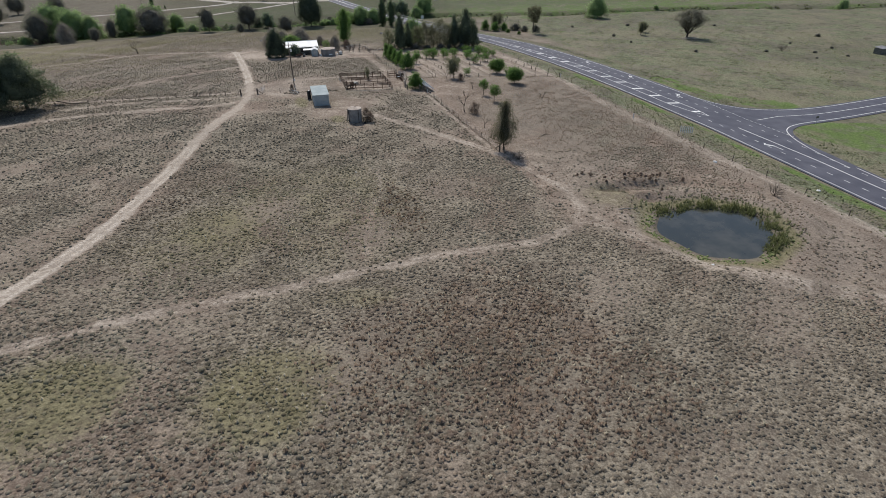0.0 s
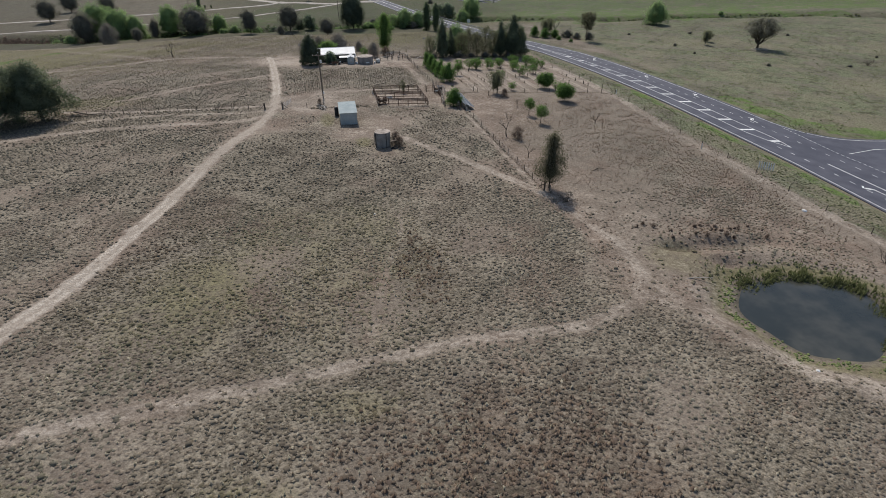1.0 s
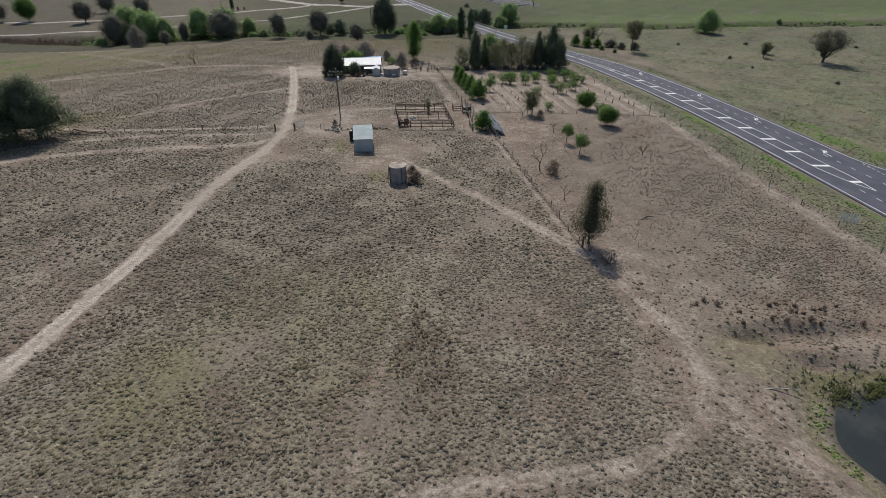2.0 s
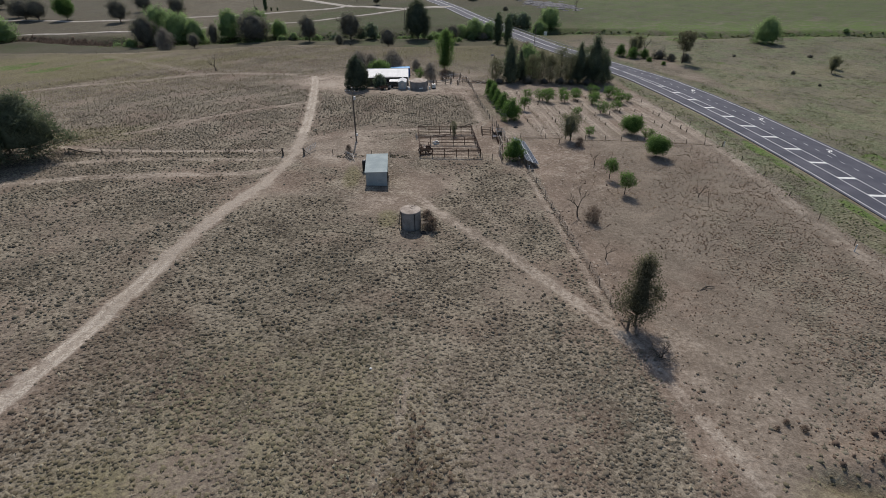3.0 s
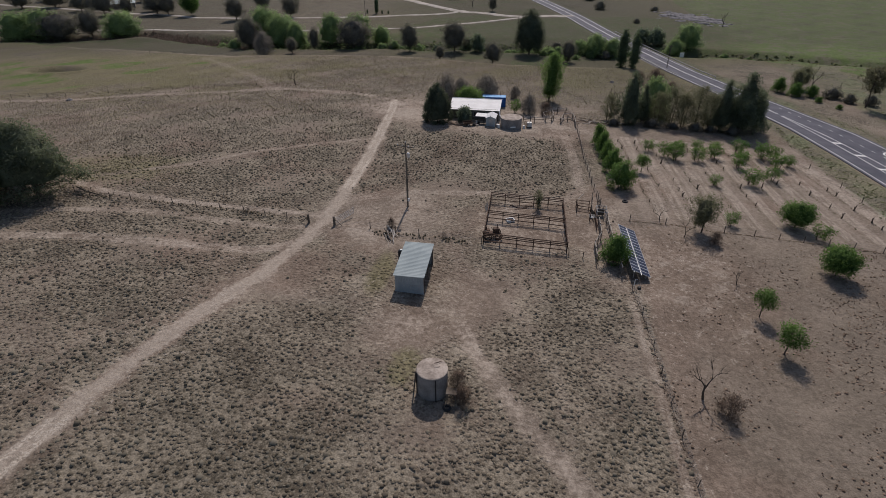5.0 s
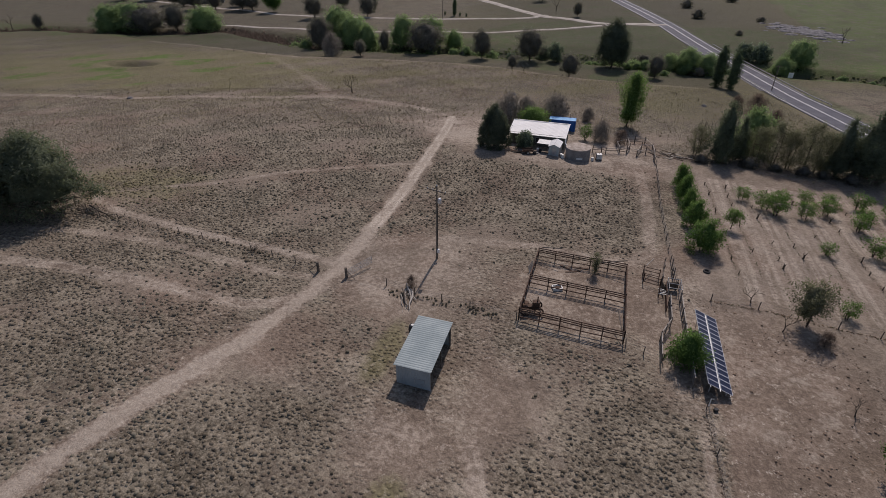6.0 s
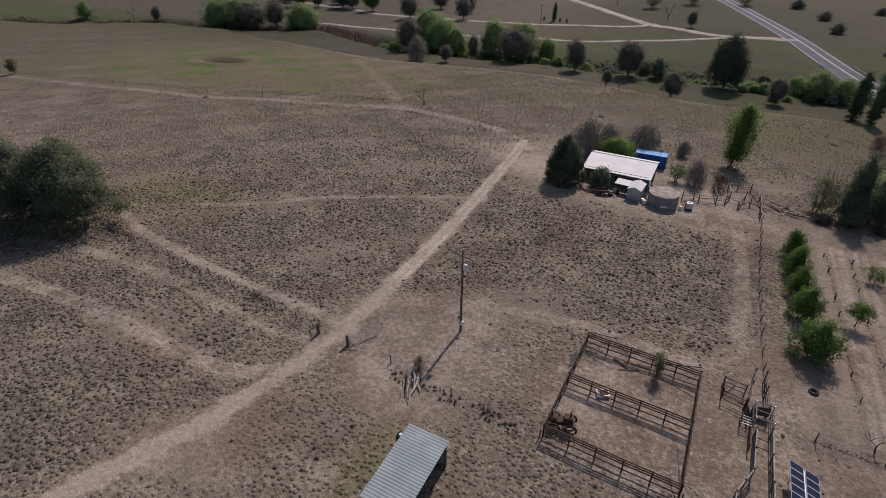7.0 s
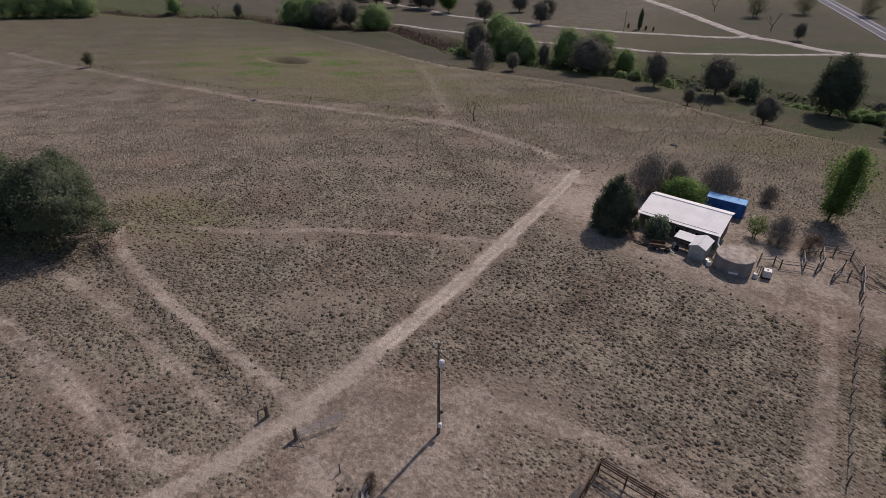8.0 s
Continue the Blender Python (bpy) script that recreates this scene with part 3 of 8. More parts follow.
    green = green * (1 - 0.65 * flat)
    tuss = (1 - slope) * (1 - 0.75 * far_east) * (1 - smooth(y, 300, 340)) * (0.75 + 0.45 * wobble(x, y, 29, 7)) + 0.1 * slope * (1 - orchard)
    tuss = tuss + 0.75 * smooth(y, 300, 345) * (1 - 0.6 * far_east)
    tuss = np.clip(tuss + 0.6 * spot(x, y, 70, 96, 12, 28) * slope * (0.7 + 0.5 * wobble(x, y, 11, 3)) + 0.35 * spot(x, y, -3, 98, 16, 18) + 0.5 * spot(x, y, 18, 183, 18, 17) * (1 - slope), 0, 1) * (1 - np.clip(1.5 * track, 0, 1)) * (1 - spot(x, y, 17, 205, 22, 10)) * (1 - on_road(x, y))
    verge = np.clip(side + far_east * (0.85 + 0.2 * wobble(x, y, 41, 4)), 0, 1)
    r = pond_ring(x, y)
    # Wet shore and dark ground, plus painted shade of creek cut, bank and hill gums.
    damp_and_shade = np.clip((1 - smooth(r, 0.95, 1.16)) + 0.2 * spot(x, y, 66, 112, 24, 40) * (0.75 + 0.5 * wobble(x, y, 8, 5)) + 0.12 * spot(x, y, 62, 128, 22, 32) + 0.3 * spot(x, y, 12, 38, 9, 8, 0.6) + 0.24 * spot(x, y, 24, 33, 10, 8, 0.6) + 0.3 * spot(x, y, 16, 68, 3.2, 8, 0.5) + 0.16 * spot(x, y, -3, 98, 15, 16) + 0.14 * spot(x, y, 57, 71.4, 7, 1.6) + 0.36 * smooth(y, 335, 365) * (1 - 0.9 * flat) + 0.3 * spot(x, y, 5, 475, 75, 60) + 0.18 * smooth(y, 210, 262) * (1 - far_east) * (1 - spot(x, y, -140, 262, 80, 38)) + 0.22 * smooth(y, 285, 325) * (1 - far_east) + 0.2 * spot(x, y, 42, 326, 60, 40) + 0.28 * spot(x, y, 64, 250, 24, 42) + 0.22 * smooth(y, 215, 300) * far_east + 0.3 * far_east * np.clip(wobble(x, y, 33, 5) + 0.5 * wobble(x, y, 9, 2), 0, 1) + 0.25 * spot(x, y, 235, 185, 40, 22) + 0.42 * beyond_bank(x, y) + 0.36 * smooth(-x, 85, 190) * smooth(y, 150, 230) * (1 - 0.8 * spot(x, y, -140, 262, 80, 38)) + 0.16 * spot(x, y, 60, 375, 90, 70) + 0.8 * spot(x, y, -155, 264.5, 9, 4) + 0.35 * spot(x, y, -130, 320, 50, 14) + 0.8 * (1 - smooth(way_distance(x, y, CREEK), 1.5, 6)), 0, 1)
    return track, green, tuss, verge, orchard, damp_and_shade


# ---- mesh helpers ----
class Build:
    """Collects corners and faces for one mesh."""

    def __init__(self):
        self.v, self.f = [], []

    def add(self, verts, faces):
        k = len(self.v)
        self.v += [tuple(p) for p in verts]
        self.f += [tuple(k + i for i in face) for face in faces]
        return self

    def box(self, centre, size, turn=0.0, tilt=0.0, bevel=0.0):
        x, y, z = (s / 2 for s in size)
        b = min(bevel, x, y) if bevel else 0
        ring = [(-x + b, -y), (x - b, -y), (x, -y + b), (x, y - b), (x - b, y), (-x + b, y), (-x, y - b), (-x, -y + b)] if b else [(-x, -y), (x, -y), (x, y), (-x, y)]
        n = len(ring)
        m = Matrix.Translation(centre) @ Euler((tilt, 0, turn)).to_matrix().to_4x4()
        pts = [m @ Vector((*p, -z)) for p in ring] + [m @ Vector((*p, z)) for p in ring]
        return self.add(pts, [tuple(range(n - 1, -1, -1)), tuple(range(n, 2 * n))] + [(k, (k + 1) % n, n + (k + 1) % n, n + k) for k in range(n)])

    def tube(self, path, radii, sides=6):
        path = [Vector(p) for p in path]
        if isinstance(radii, (int, float)):
            radii = [radii] * len(path)
        pts, faces = [], []
        for k, p in enumerate(path):
            d = (path[min(k + 1, len(path) - 1)] - path[max(k - 1, 0)]).normalized()
            a = d.cross(Vector((0, 0, 1)) if abs(d.z) < 0.9 else Vector((1, 0, 0))).normalized()
            b = d.cross(a)
            for s in range(sides):
                t = 2 * math.pi * s / sides
                pts.append(p + radii[k] * (a * math.cos(t) + b * math.sin(t)))
        for k in range(len(path) - 1):
            for s in range(sides):
                t = (s + 1) % sides
                faces.append((k * sides + s, k * sides + t, (k + 1) * sides + t, (k + 1) * sides + s))
        faces += [tuple(range(sides)), tuple(range(len(pts) - 1, len(pts) - 1 - sides, -1))]
        return self.add(pts, faces)

    def drum(self, centre, rings, sides=32):
        """A turned shape: rings of (radius, height), closed at both ends."""
        cx, cy, cz = centre
        pts = [(cx + r * math.cos(2 * math.pi * s / sides), cy + r * math.sin(2 * math.pi * s / sides), cz + h) for r, h in rings for s in range(sides)]
        faces = [(k * sides + s, k * sides + (s + 1) % sides, (k + 1) * sides + (s + 1) % sides, (k + 1) * sides + s) for k in range(len(rings) - 1) for s in range(sides)]
        faces += [tuple(range(sides - 1, -1, -1)), tuple(range((len(rings) - 1) * sides, len(rings) * sides))]
        return self.add(pts, faces)

    def sheet(self, corner, along, across, n, depth, thick=0.012):
        """Corrugated sheet: ribs run along 'across', n of them counted along 'along'."""
        c, a, b = Vector(corner), Vector(along), Vector(across)
        up = a.cross(b).normalized()
        k = n * 4
        prof = [0.0, 0.7, 1.0, 0.7]
        top, pts = [], []
        for i in range(k + 1):
            h = up * depth * prof[i % 4]
            pts += [c + a * (i / k) + h, c + a * (i / k) + b + h]
        m = len(pts)
        pts += [p - up * thick for p in pts]
        faces = []
        for i in range(k):
            faces.append((2 * i, 2 * i + 2, 2 * i + 3, 2 * i + 1))
            faces.append((m + 2 * i, m + 2 * i + 1, m + 2 * i + 3, m + 2 * i + 2))
            faces.append((2 * i, m + 2 * i, m + 2 * i + 2, 2 * i + 2))
            faces.append((2 * i + 1, 2 * i + 3, m + 2 * i + 3, m + 2 * i + 1))
        faces += [(0, 1, m + 1, m), (2 * k, m + 2 * k, m + 2 * k + 1, 2 * k + 1)]
        return self.add(pts, faces)

    def mesh(self, name, mat, flat=True):
        me = bpy.data.meshes.new(name)
        me.from_pydata(self.v, [], self.f)
        me.materials.append(mat)
        if not flat:
            me.polygons.foreach_set("use_smooth", [True] * len(me.polygons))
        me.update()
        return me


def array_mesh(name, verts, faces, mat):
    """A mesh from number arrays, all faces with the same count of corners."""
    me = bpy.data.meshes.new(name)
    n, k = faces.shape
    me.vertices.add(len(verts))
    me.vertices.foreach_set("co", np.ascontiguousarray(verts, dtype=np.float32).ravel())
    me.loops.add(n * k)
    me.loops.foreach_set("vertex_index", faces.astype(np.int32).ravel())
    me.polygons.add(n)
    me.polygons.foreach_set("loop_start", np.arange(0, n * k, k, dtype=np.int32))
    me.update(calc_edges=True)
    me.materials.append(mat)
    return me


def part(name, build, mat, parent, label="", flat=True):
    """One mesh object under a thing or under a part."""
    me = build.mesh(name, mat, flat) if isinstance(build, Build) else build
    ob = new(name, me)
    ob.parent = parent
    return tagged(ob, label)


def thing(name, label, category, place=(0, 0, 0), turn=0.0, group=""):
    ob = new(name)
    ob.empty_display_size = 0.3
    ob.matrix_world = pose(*place, 0, 0, turn)
    return tagged(ob, label, category, group)


def setting(name, me, label=""):
    return tagged(new(name, me), label, name, "", "structure")


# ---- ground ----
def spread(dense_lo, dense_hi, step, mid_lo, mid_hi, mid_step, far):
    core = np.arange(dense_lo, dense_hi + 1e-6, step)
    lo, hi = np.arange(mid_lo, dense_lo - 1e-6, mid_step), np.arange(dense_hi + mid_step, mid_hi, mid_step)
    grow = np.cumsum(mid_step * 1.28 ** np.arange(1, 40))
    grow = grow[grow < far]
    return np.concatenate([mid_lo - grow[::-1], lo, core, hi, hi[-1] + grow])


xs, ys = spread(-66, 100, 0.62, -262, 262, 2.5, 2600), spread(22, 226, 0.62, -20, 452, 2.0, 2600)
GX, GY = np.meshgrid(xs, ys)
GZ = land(GX, GY)
nx, ny = len(xs), len(ys)
idx = np.arange(nx * ny).reshape(ny, nx)
quads = np.stack([idx[:-1, :-1], idx[:-1, 1:], idx[1:, 1:], idx[1:, :-1]], -1).reshape(-1, 4)
ground_mesh = array_mesh("ground", np.stack([GX, GY, GZ], -1).reshape(-1, 3), quads, M_GROUND)
ground_mesh.polygons.foreach_set("use_smooth", np.ones(len(quads), dtype=bool))
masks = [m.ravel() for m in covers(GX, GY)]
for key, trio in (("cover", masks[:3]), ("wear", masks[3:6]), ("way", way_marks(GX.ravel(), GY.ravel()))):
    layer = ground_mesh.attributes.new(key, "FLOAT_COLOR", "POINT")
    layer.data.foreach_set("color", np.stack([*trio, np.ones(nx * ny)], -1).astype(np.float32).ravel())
setting("ground", ground_mesh, "dry brown grazing paddock with worn pale tracks and tussocks")

# ---- pond ----
ring = [(POND[0] + 1.12 * POND_R[0] * math.cos(a), POND[1] + 1.12 * POND_R[1] * math.sin(a), POND_Z) for a in np.linspace(0, 2 * math.pi, 72, endpoint=False)]
tagged(setting("water", Build().add(ring, [tuple(range(72))]).mesh("water", M_WATER), "murky grey-green water of a small farm dam"), category="pond")

# ---- roads ----
def road_z(x, y):
    return float(hill(np.array(float(x)), np.array(float(y)))) + 0.03


def ribbon(west, east, lift=0.0, thick=0.35):
    """A strip between two lines of equal count, with sides."""
    b, n = Build(), len(west)
    pts = []
    for (ax, ay), (bx, by) in zip(west, east):
        za, zb = road_z(ax, ay) + lift, road_z(bx, by) + lift
        pts += [(ax, ay, za), (bx, by, zb), (ax, ay, za - thick), (bx, by, zb - thick)]
    faces = []
    for k in range(n - 1):
        i, j = 4 * k, 4 * k + 4
        faces += [(i, i + 1, j + 1, j), (i + 2, i, j, j + 2), (i + 1, i + 3, j + 3, j + 1)]
    return b.add(pts, faces)


def stripe(line, width, lift=0.012):
    """A painted line along points in plan, draped on the road."""
    b, pts = Build(), []
    for k, (x, y) in enumerate(line):
        x0, y0 = line[max(k - 1, 0)]
        x1, y1 = line[min(k + 1, len(line) - 1)]
        d = math.hypot(x1 - x0, y1 - y0)
        ox, oy = -(y1 - y0) / d * width / 2, (x1 - x0) / d * width / 2
        pts += [(x + ox, y + oy, road_z(x + ox, y + oy) + lift), (x - ox, y - oy, road_z(x - ox, y - oy) + lift)]
    return b.add(pts, [(2 * k, 2 * k + 1, 2 * k + 3, 2 * k + 2) for k in range(len(line) - 1)])


def lane(offset, y0, y1, step=2.0, east=False):
    out = []
    for y in np.arange(y0, y1 + 0.01, step):
        w, e = road_edges(y)
        out.append((float((e if east else w) + offset), float(y)))
    return out


road = setting("road", ribbon(lane(-0.8, -300, 700), lane(1.0, -300, 700, east=True)).mesh("road", M_ASPHALT), "two-lane grey asphalt highway with white painted lines")


def smooth_line(pts, n=6):
    """The same line with rounded bends."""
    out = []
    for k in range(len(pts) - 1):
        p0, p1, p2, p3 = (Vector(pts[max(0, min(len(pts) - 1, k + i))]) for i in (-1, 0, 1, 2))
        for s in range(n):
            u = s / n
            q = 0.5 * ((2 * p1) + (p2 - p0) * u + (2 * p0 - 5 * p1 + 4 * p2 - p3) * u * u + (3 * p1 - p0 - 3 * p2 + p3) * u ** 3)
            out.append((q.x, q.y))
    return out + [tuple(pts[-1])]


low, high = smooth_line(SIDE_LOW), smooth_line(SIDE_HIGH)
shift_low = [(x + 0.9, y - 0.9) for x, y in low]
shift_high = [(x + 0.4, y + 1.0) for x, y in high]
tagged(setting("side_road", ribbon(shift_high, shift_low, -0.015).mesh("side_road", M_ASPHALT), "asphalt side road that joins the highway"), category="road")


def mark(name, line, width=0.19):
    part(name, stripe(line, width), M_PAINT, road)


mark("edge_line", lane(0, -300, 700))
mark("edge_line", lane(0, 150, 700, east=True))
mark("edge_line", lane(0, -300, 74, east=True))
mark("edge_line", low)
mark("edge_line", high)
west_median = [(103.2, 109.5), (101.2, 114), (99.9, 121)] + lane(4.1, 128, 184, 4.0) + lane(4.3, 190, 214, 4.0) + lane(4.9, 232, 232)
east_median = [(103.2, 109.5), (104.0, 115.5), (103.9, 121)] + lane(7.9, 128, 172, 4.0) + lane(7.3, 182, 182) + lane(6.7, 200, 200) + lane(6.0, 216, 216) + lane(5.3, 232, 232)
mark("lane_line", smooth_line(west_median, 3), 0.2)
mark("lane_line", smooth_line(east_median, 3), 0.2)
mark("lane_line", lane(4.9, 234, 700), 0.16)
mark("lane_line", lane(5.3, 234, 700), 0.16)
mark("lane_line", lane(8.1, -300, 70) + [(103.4, 78), (103.4, 90), (103.4, 100)], 0.26)
for y in np.arange(113.6, 216, 8.1):
    a = float(np.interp(y, [p[1] for p in west_median], [p[0] for p in west_median]))
    b = float(np.interp(y, [p[1] for p in east_median], [p[0] for p in east_median]))
    mark("chevron_bar", [(a, y), (a / 2 + b / 2, y), (b, y)], 0.85)
for y in np.arange(-60, 110, 3.75):
    mark("dash", lane(4.2, y, y + 1.3, 0.65), 0.15)
for y in np.arange(112, 240, 3.75):
    mark("dash", lane(float(np.interp(y, [112, 160, 240], [12.2, 11.7, 9.6])), y, y + 1.3, 0.65), 0.14)
for y in np.arange(-40, 112, 3.8):
    x = float(np.interp(y, [-40, 74, 84, 112], [106.4, 106.6, 108.1, 108.2]))
    mark("dash", [(x, y), (x, y + 1.2)], 0.14)
for k in range(24):
    x = float(np.interp(k, [0, 10, 24], [112.3, 111.6, 113.0]))
    mark("dash", [(x, 92.5 + 1.3 * k), (x + 0.03, 93.3 + 1.3 * k)], 0.16)
for x, y, turn in ((101.3, 85, -1), (109.0, 127, 1), (109.0, 150.5, 1), (107.2, 174, 1), (103.0, 203, 1)):
    mark("arrow_shaft", [(x, y), (x, y + 2.6)], 0.24)
    mark("arrow_arm", [(x, y + 2.2), (x + 0.5 * turn, y + 3.0), (x + 1.1 * turn, y + 3.3)], 0.4)
    mark("arrow_head", [(x + 0.75 * turn, y + 2.5), (x + 1.5 * turn, y + 3.4), (x + 0.75 * turn, y + 4.2)], 0.35)
mid_side = [(a[0] / 2 + b[0] / 2, a[1] / 2 + b[1] / 2) for a, b in zip(smooth_line(SIDE_LOW[4:]), smooth_line(SIDE_HIGH[4:]))]
mark("lane_line", [(114.2, 105.4)] + mid_side)


def farm_road(line, half, label):
    """An unsealed road laid over the land: crowned in the middle, with worn edges."""
    pts, long = [], []
    for (ax, ay), (bx, by) in zip(line, line[1:]):
        n = max(1, int(math.hypot(bx - ax, by - ay) / 2.5))
        long += [(ax + (bx - ax) * k / n, ay + (by - ay) * k / n) for k in range(n)]
    long.append(line[-1])
    for k, (x, y) in enumerate(long):
        (x0, y0), (x1, y1) = long[max(k - 1, 0)], long[min(k + 1, len(long) - 1)]
        d = math.hypot(x1 - x0, y1 - y0)
        ox, oy = -(y1 - y0) / d, (x1 - x0) / d
        for j, f in enumerate((-1.0, -0.8, -0.3, 0.3, 0.8, 1.0)):
            w = half * (f + 0.1 * math.sin(0.35 * k + 3 * j) * (abs(f) == 1.0))
            px, py = x + ox * w, y + oy * w
            pts.append((px, py, land_at(px, py) + (-0.3, 0.1, 0.14, 0.14, 0.1, -0.3)[j]))
    faces = [(6 * k + j, 6 * k + j + 1, 6 * k + j + 7, 6 * k + j + 6) for k in range(len(long) - 1) for j in range(5)]
    tagged(setting("dirt_road", Build().add(pts, faces).mesh("dirt_road", M_GRAVEL, False), label), category="road")


farm_road(smooth_line([(-140, 570), (-95, 517), (-56, 466), (-24, 424), (-6, 413), (16, 405), (46, 411)]), 3.2, "pale gravel farm road climbing from the highway")
farm_road(smooth_line([(-17, 423), (-26, 412), (-47, 405), (-72, 401), (-116, 401), (-182, 411), (-230, 432), (-400, 470)]), 2.1, "pale gravel farm road past a homestead")
farm_road(smooth_line([(18, 401), (-10, 381), (-39, 367), (-70, 362), (-110, 358), (-187, 366), (-260, 372)]), 1.7, "pale gravel farm track along the creek flat")

# bridge where the highway crosses the creek
bridge = thing("road_bridge", "low concrete road bridge with steel guard rails over a creek", "bridge", (68, 322, road_z(68, 322)))
deck = ribbon([(x - 68, y - 322) for x, y in lane(-1.6, 290, 352)], [(x - 68, y - 322) for x, y in lane(1.6, 290, 352, east=True)])
deck.v = [(x, y, road_z(x + 68, y + 322) - bridge.location.z - (0.08 if k % 4 < 2 else 0.75)) for k, (x, y, z) in enumerate(deck.v)]
part("deck", deck, M_CONCRETE, bridge)
for y in (300, 322, 344):
    w, e = road_edges(y)
    for x in (w + 0.5, (w + e) / 2, e - 0.5):
        part("pier", Build().box((x - 68, y - 322, -2.2), (0.9, 0.6, 3.2), 0.25, 0, 0.15), M_CONCRETE, bridge)
for side in (False, True):
    line = lane(1.1 if side else -1.1, 276, 366, east=side)
    part("guard_rail", Build().tube([(x - 68, y - 322, road_z(x, y) - bridge.location.z + 0.72) for x, y in line], 0.15, 5), M_RAIL, bridge)
    for x, y in line[::2]:
        part("rail_post", Build().box((x - 68, y - 322, road_z(x, y) - bridge.location.z + 0.3), (0.14, 0.14, 1.0)), M_RAIL, bridge)

# ---- plants ----
def leaf_cloud(rng, centres, per, spread_r, size, up=0.0, slim=0.62):
    """Small random four-cornered leaves round the given centres, and the way each one faces: out of its clump and out of the crown."""
    n = len(centres) * per
    off = rng.normal(0, 1, (n, 3)) * spread_r
    c = np.repeat(centres, per, 0) + off
    a = rng.normal(0, 1, (n, 3))
    a[:, 2] += up
    a /= np.linalg.norm(a, axis=1)[:, None]
    b = np.cross(a, rng.normal(0, 1, (n, 3)))
    b /= np.linalg.norm(b, axis=1)[:, None]
    heart = centres.mean(0) - np.array([0, 0, 0.35 * np.ptp(centres[:, 2])])
    out = c - heart
    face = out / np.linalg.norm(out, axis=1)[:, None] + 0.6 * off / max(spread_r, 1e-6) + rng.normal(0, 0.18, (n, 3))
    face /= np.linalg.norm(face, axis=1)[:, None]
    turn = np.where((np.cross(a, b) * face).sum(1) < 0, -1.0, 1.0)[:, None]
    s = size * rng.uniform(0.6, 1.3, (n, 1))
    a, b = a * s, b * s * slim * turn
    v = np.stack([c - a, c - b * 0.9, c + a, c + b * 0.9], 1).reshape(-1, 3)
    return v, np.arange(n * 4).reshape(-1, 4), np.repeat(face, 4, 0)


def leaf_core(height, clear, radius, profile, share, rings=8, sides=10):
    """The dense inner mass of a crown, a lumpy closed sack within the leaves."""
    v, face = [], []
    for i in range(rings + 1):
        u = 0.04 + 0.9 * i / rings
        r = radius * profile(u) * share * (0.12 if i in (0, rings) else 1.0)
        for j in range(sides):
            a = 2 * math.pi * j / sides
            k = r * (1 + 0.16 * math.sin(2.3 * j + 1.9 * i) + 0.1 * math.sin(5.1 * j - 3.3 * i))
            v.append((k * math.cos(a), k * math.sin(a), clear + (height - clear) * u))
            n = Vector((math.cos(a), math.sin(a), 1.6 * (u - 0.4))).normalized()
            face.append((n.x, n.y, n.z))
    f = [(i * sides + j, i * sides + (j + 1) % sides, (i + 1) * sides + (j + 1) % sides, (i + 1) * sides + j) for i in range(rings) for j in range(sides)]
    return np.array(v), np.array(f), np.array(face)


def crown_centres(rng, n, height, clear, radius, profile, shell, ragged):
    """Places of leaf clumps in a crown whose radius follows profile(u) up its height; gaps and a ragged outline."""
    out, tries = [], 0
    ph = rng.uniform(0, 6.28, 6)
    while len(out) < n and tries < n * 30:
        tries += 1
        u, a = rng.uniform(0, 1), rng.uniform(0, 2 * math.pi)
        edge = 1 + ragged * (0.6 * math.sin(3 * a + ph[0] + 5 * u) + 0.5 * math.sin(5 * a + ph[1] - 9 * u) + 0.4 * math.sin(11 * u + ph[2]))
        r = radius * profile(u) * edge
        if rng.uniform() > (profile(u) + 0.15):
            continue
        f = rng.uniform(shell, 1.0) if rng.uniform() < (0.62 if shell > 0.75 else 0.78) else math.sqrt(rng.uniform(0, 1))
        if ragged > 0.1 and math.sin(4 * a + ph[3] + 6 * u) * math.sin(13 * u + ph[4]) > 0.72:
            continue
        out.append((r * f * math.cos(a), r * f * math.sin(a), clear + (height - clear) * u))
    return np.array(out)


def bough_centres(rng, boughs, per, height, clear, radius, profile, rise):
    """Clumps set along boughs that reach out and up from the stem, which gives a lobed outline."""
    out = []
    for k in range(boughs):
        u = (k + rng.uniform(0, 1)) / boughs
        u = 0.02 + 0.96 * u ** 1.15
        a = 2.4 * k + rng.normal(0, 0.4)
        reach = radius * profile(u) * rng.uniform(0.72, 1.18)
        z = clear + (height - clear) * u * 0.92
        for j in range(per):
            f = 0.3 + 0.7 * (j + rng.uniform(0, 1)) / per
            out.append((reach * f * math.cos(a) + rng.normal(0, 0.3), reach * f * math.sin(a) + rng.normal(0, 0.3), z + rise * reach * f ** 1.5 + rng.normal(0, 0.25)))
    return np.array(out)


BOUGHS = {"thin_tree": (34, 6, 0.5), "umbrella_tree": (40, 8, 0.1), "young_gum": (46, 6, 0.3), "field_gum": (26, 7, 0.35), "green_poplar": (46, 6, 0.8), "wattle": (24, 7, 0.4)}


def limb(build, start, end, r0, r1, rng, bend=0.12, sides=5):
    s, e = Vector(start), Vector(end)
    d = (e - s).length
    pts = [s + (e - s) * k / 3 + Vector(rng.normal(0, bend * d / 3, 3)) * (1 if 0 < k < 3 else 0) for k in range(4)]
    build.tube(pts, [r0 + (r1 - r0) * k / 3 for k in range(4)], sides)
    return e


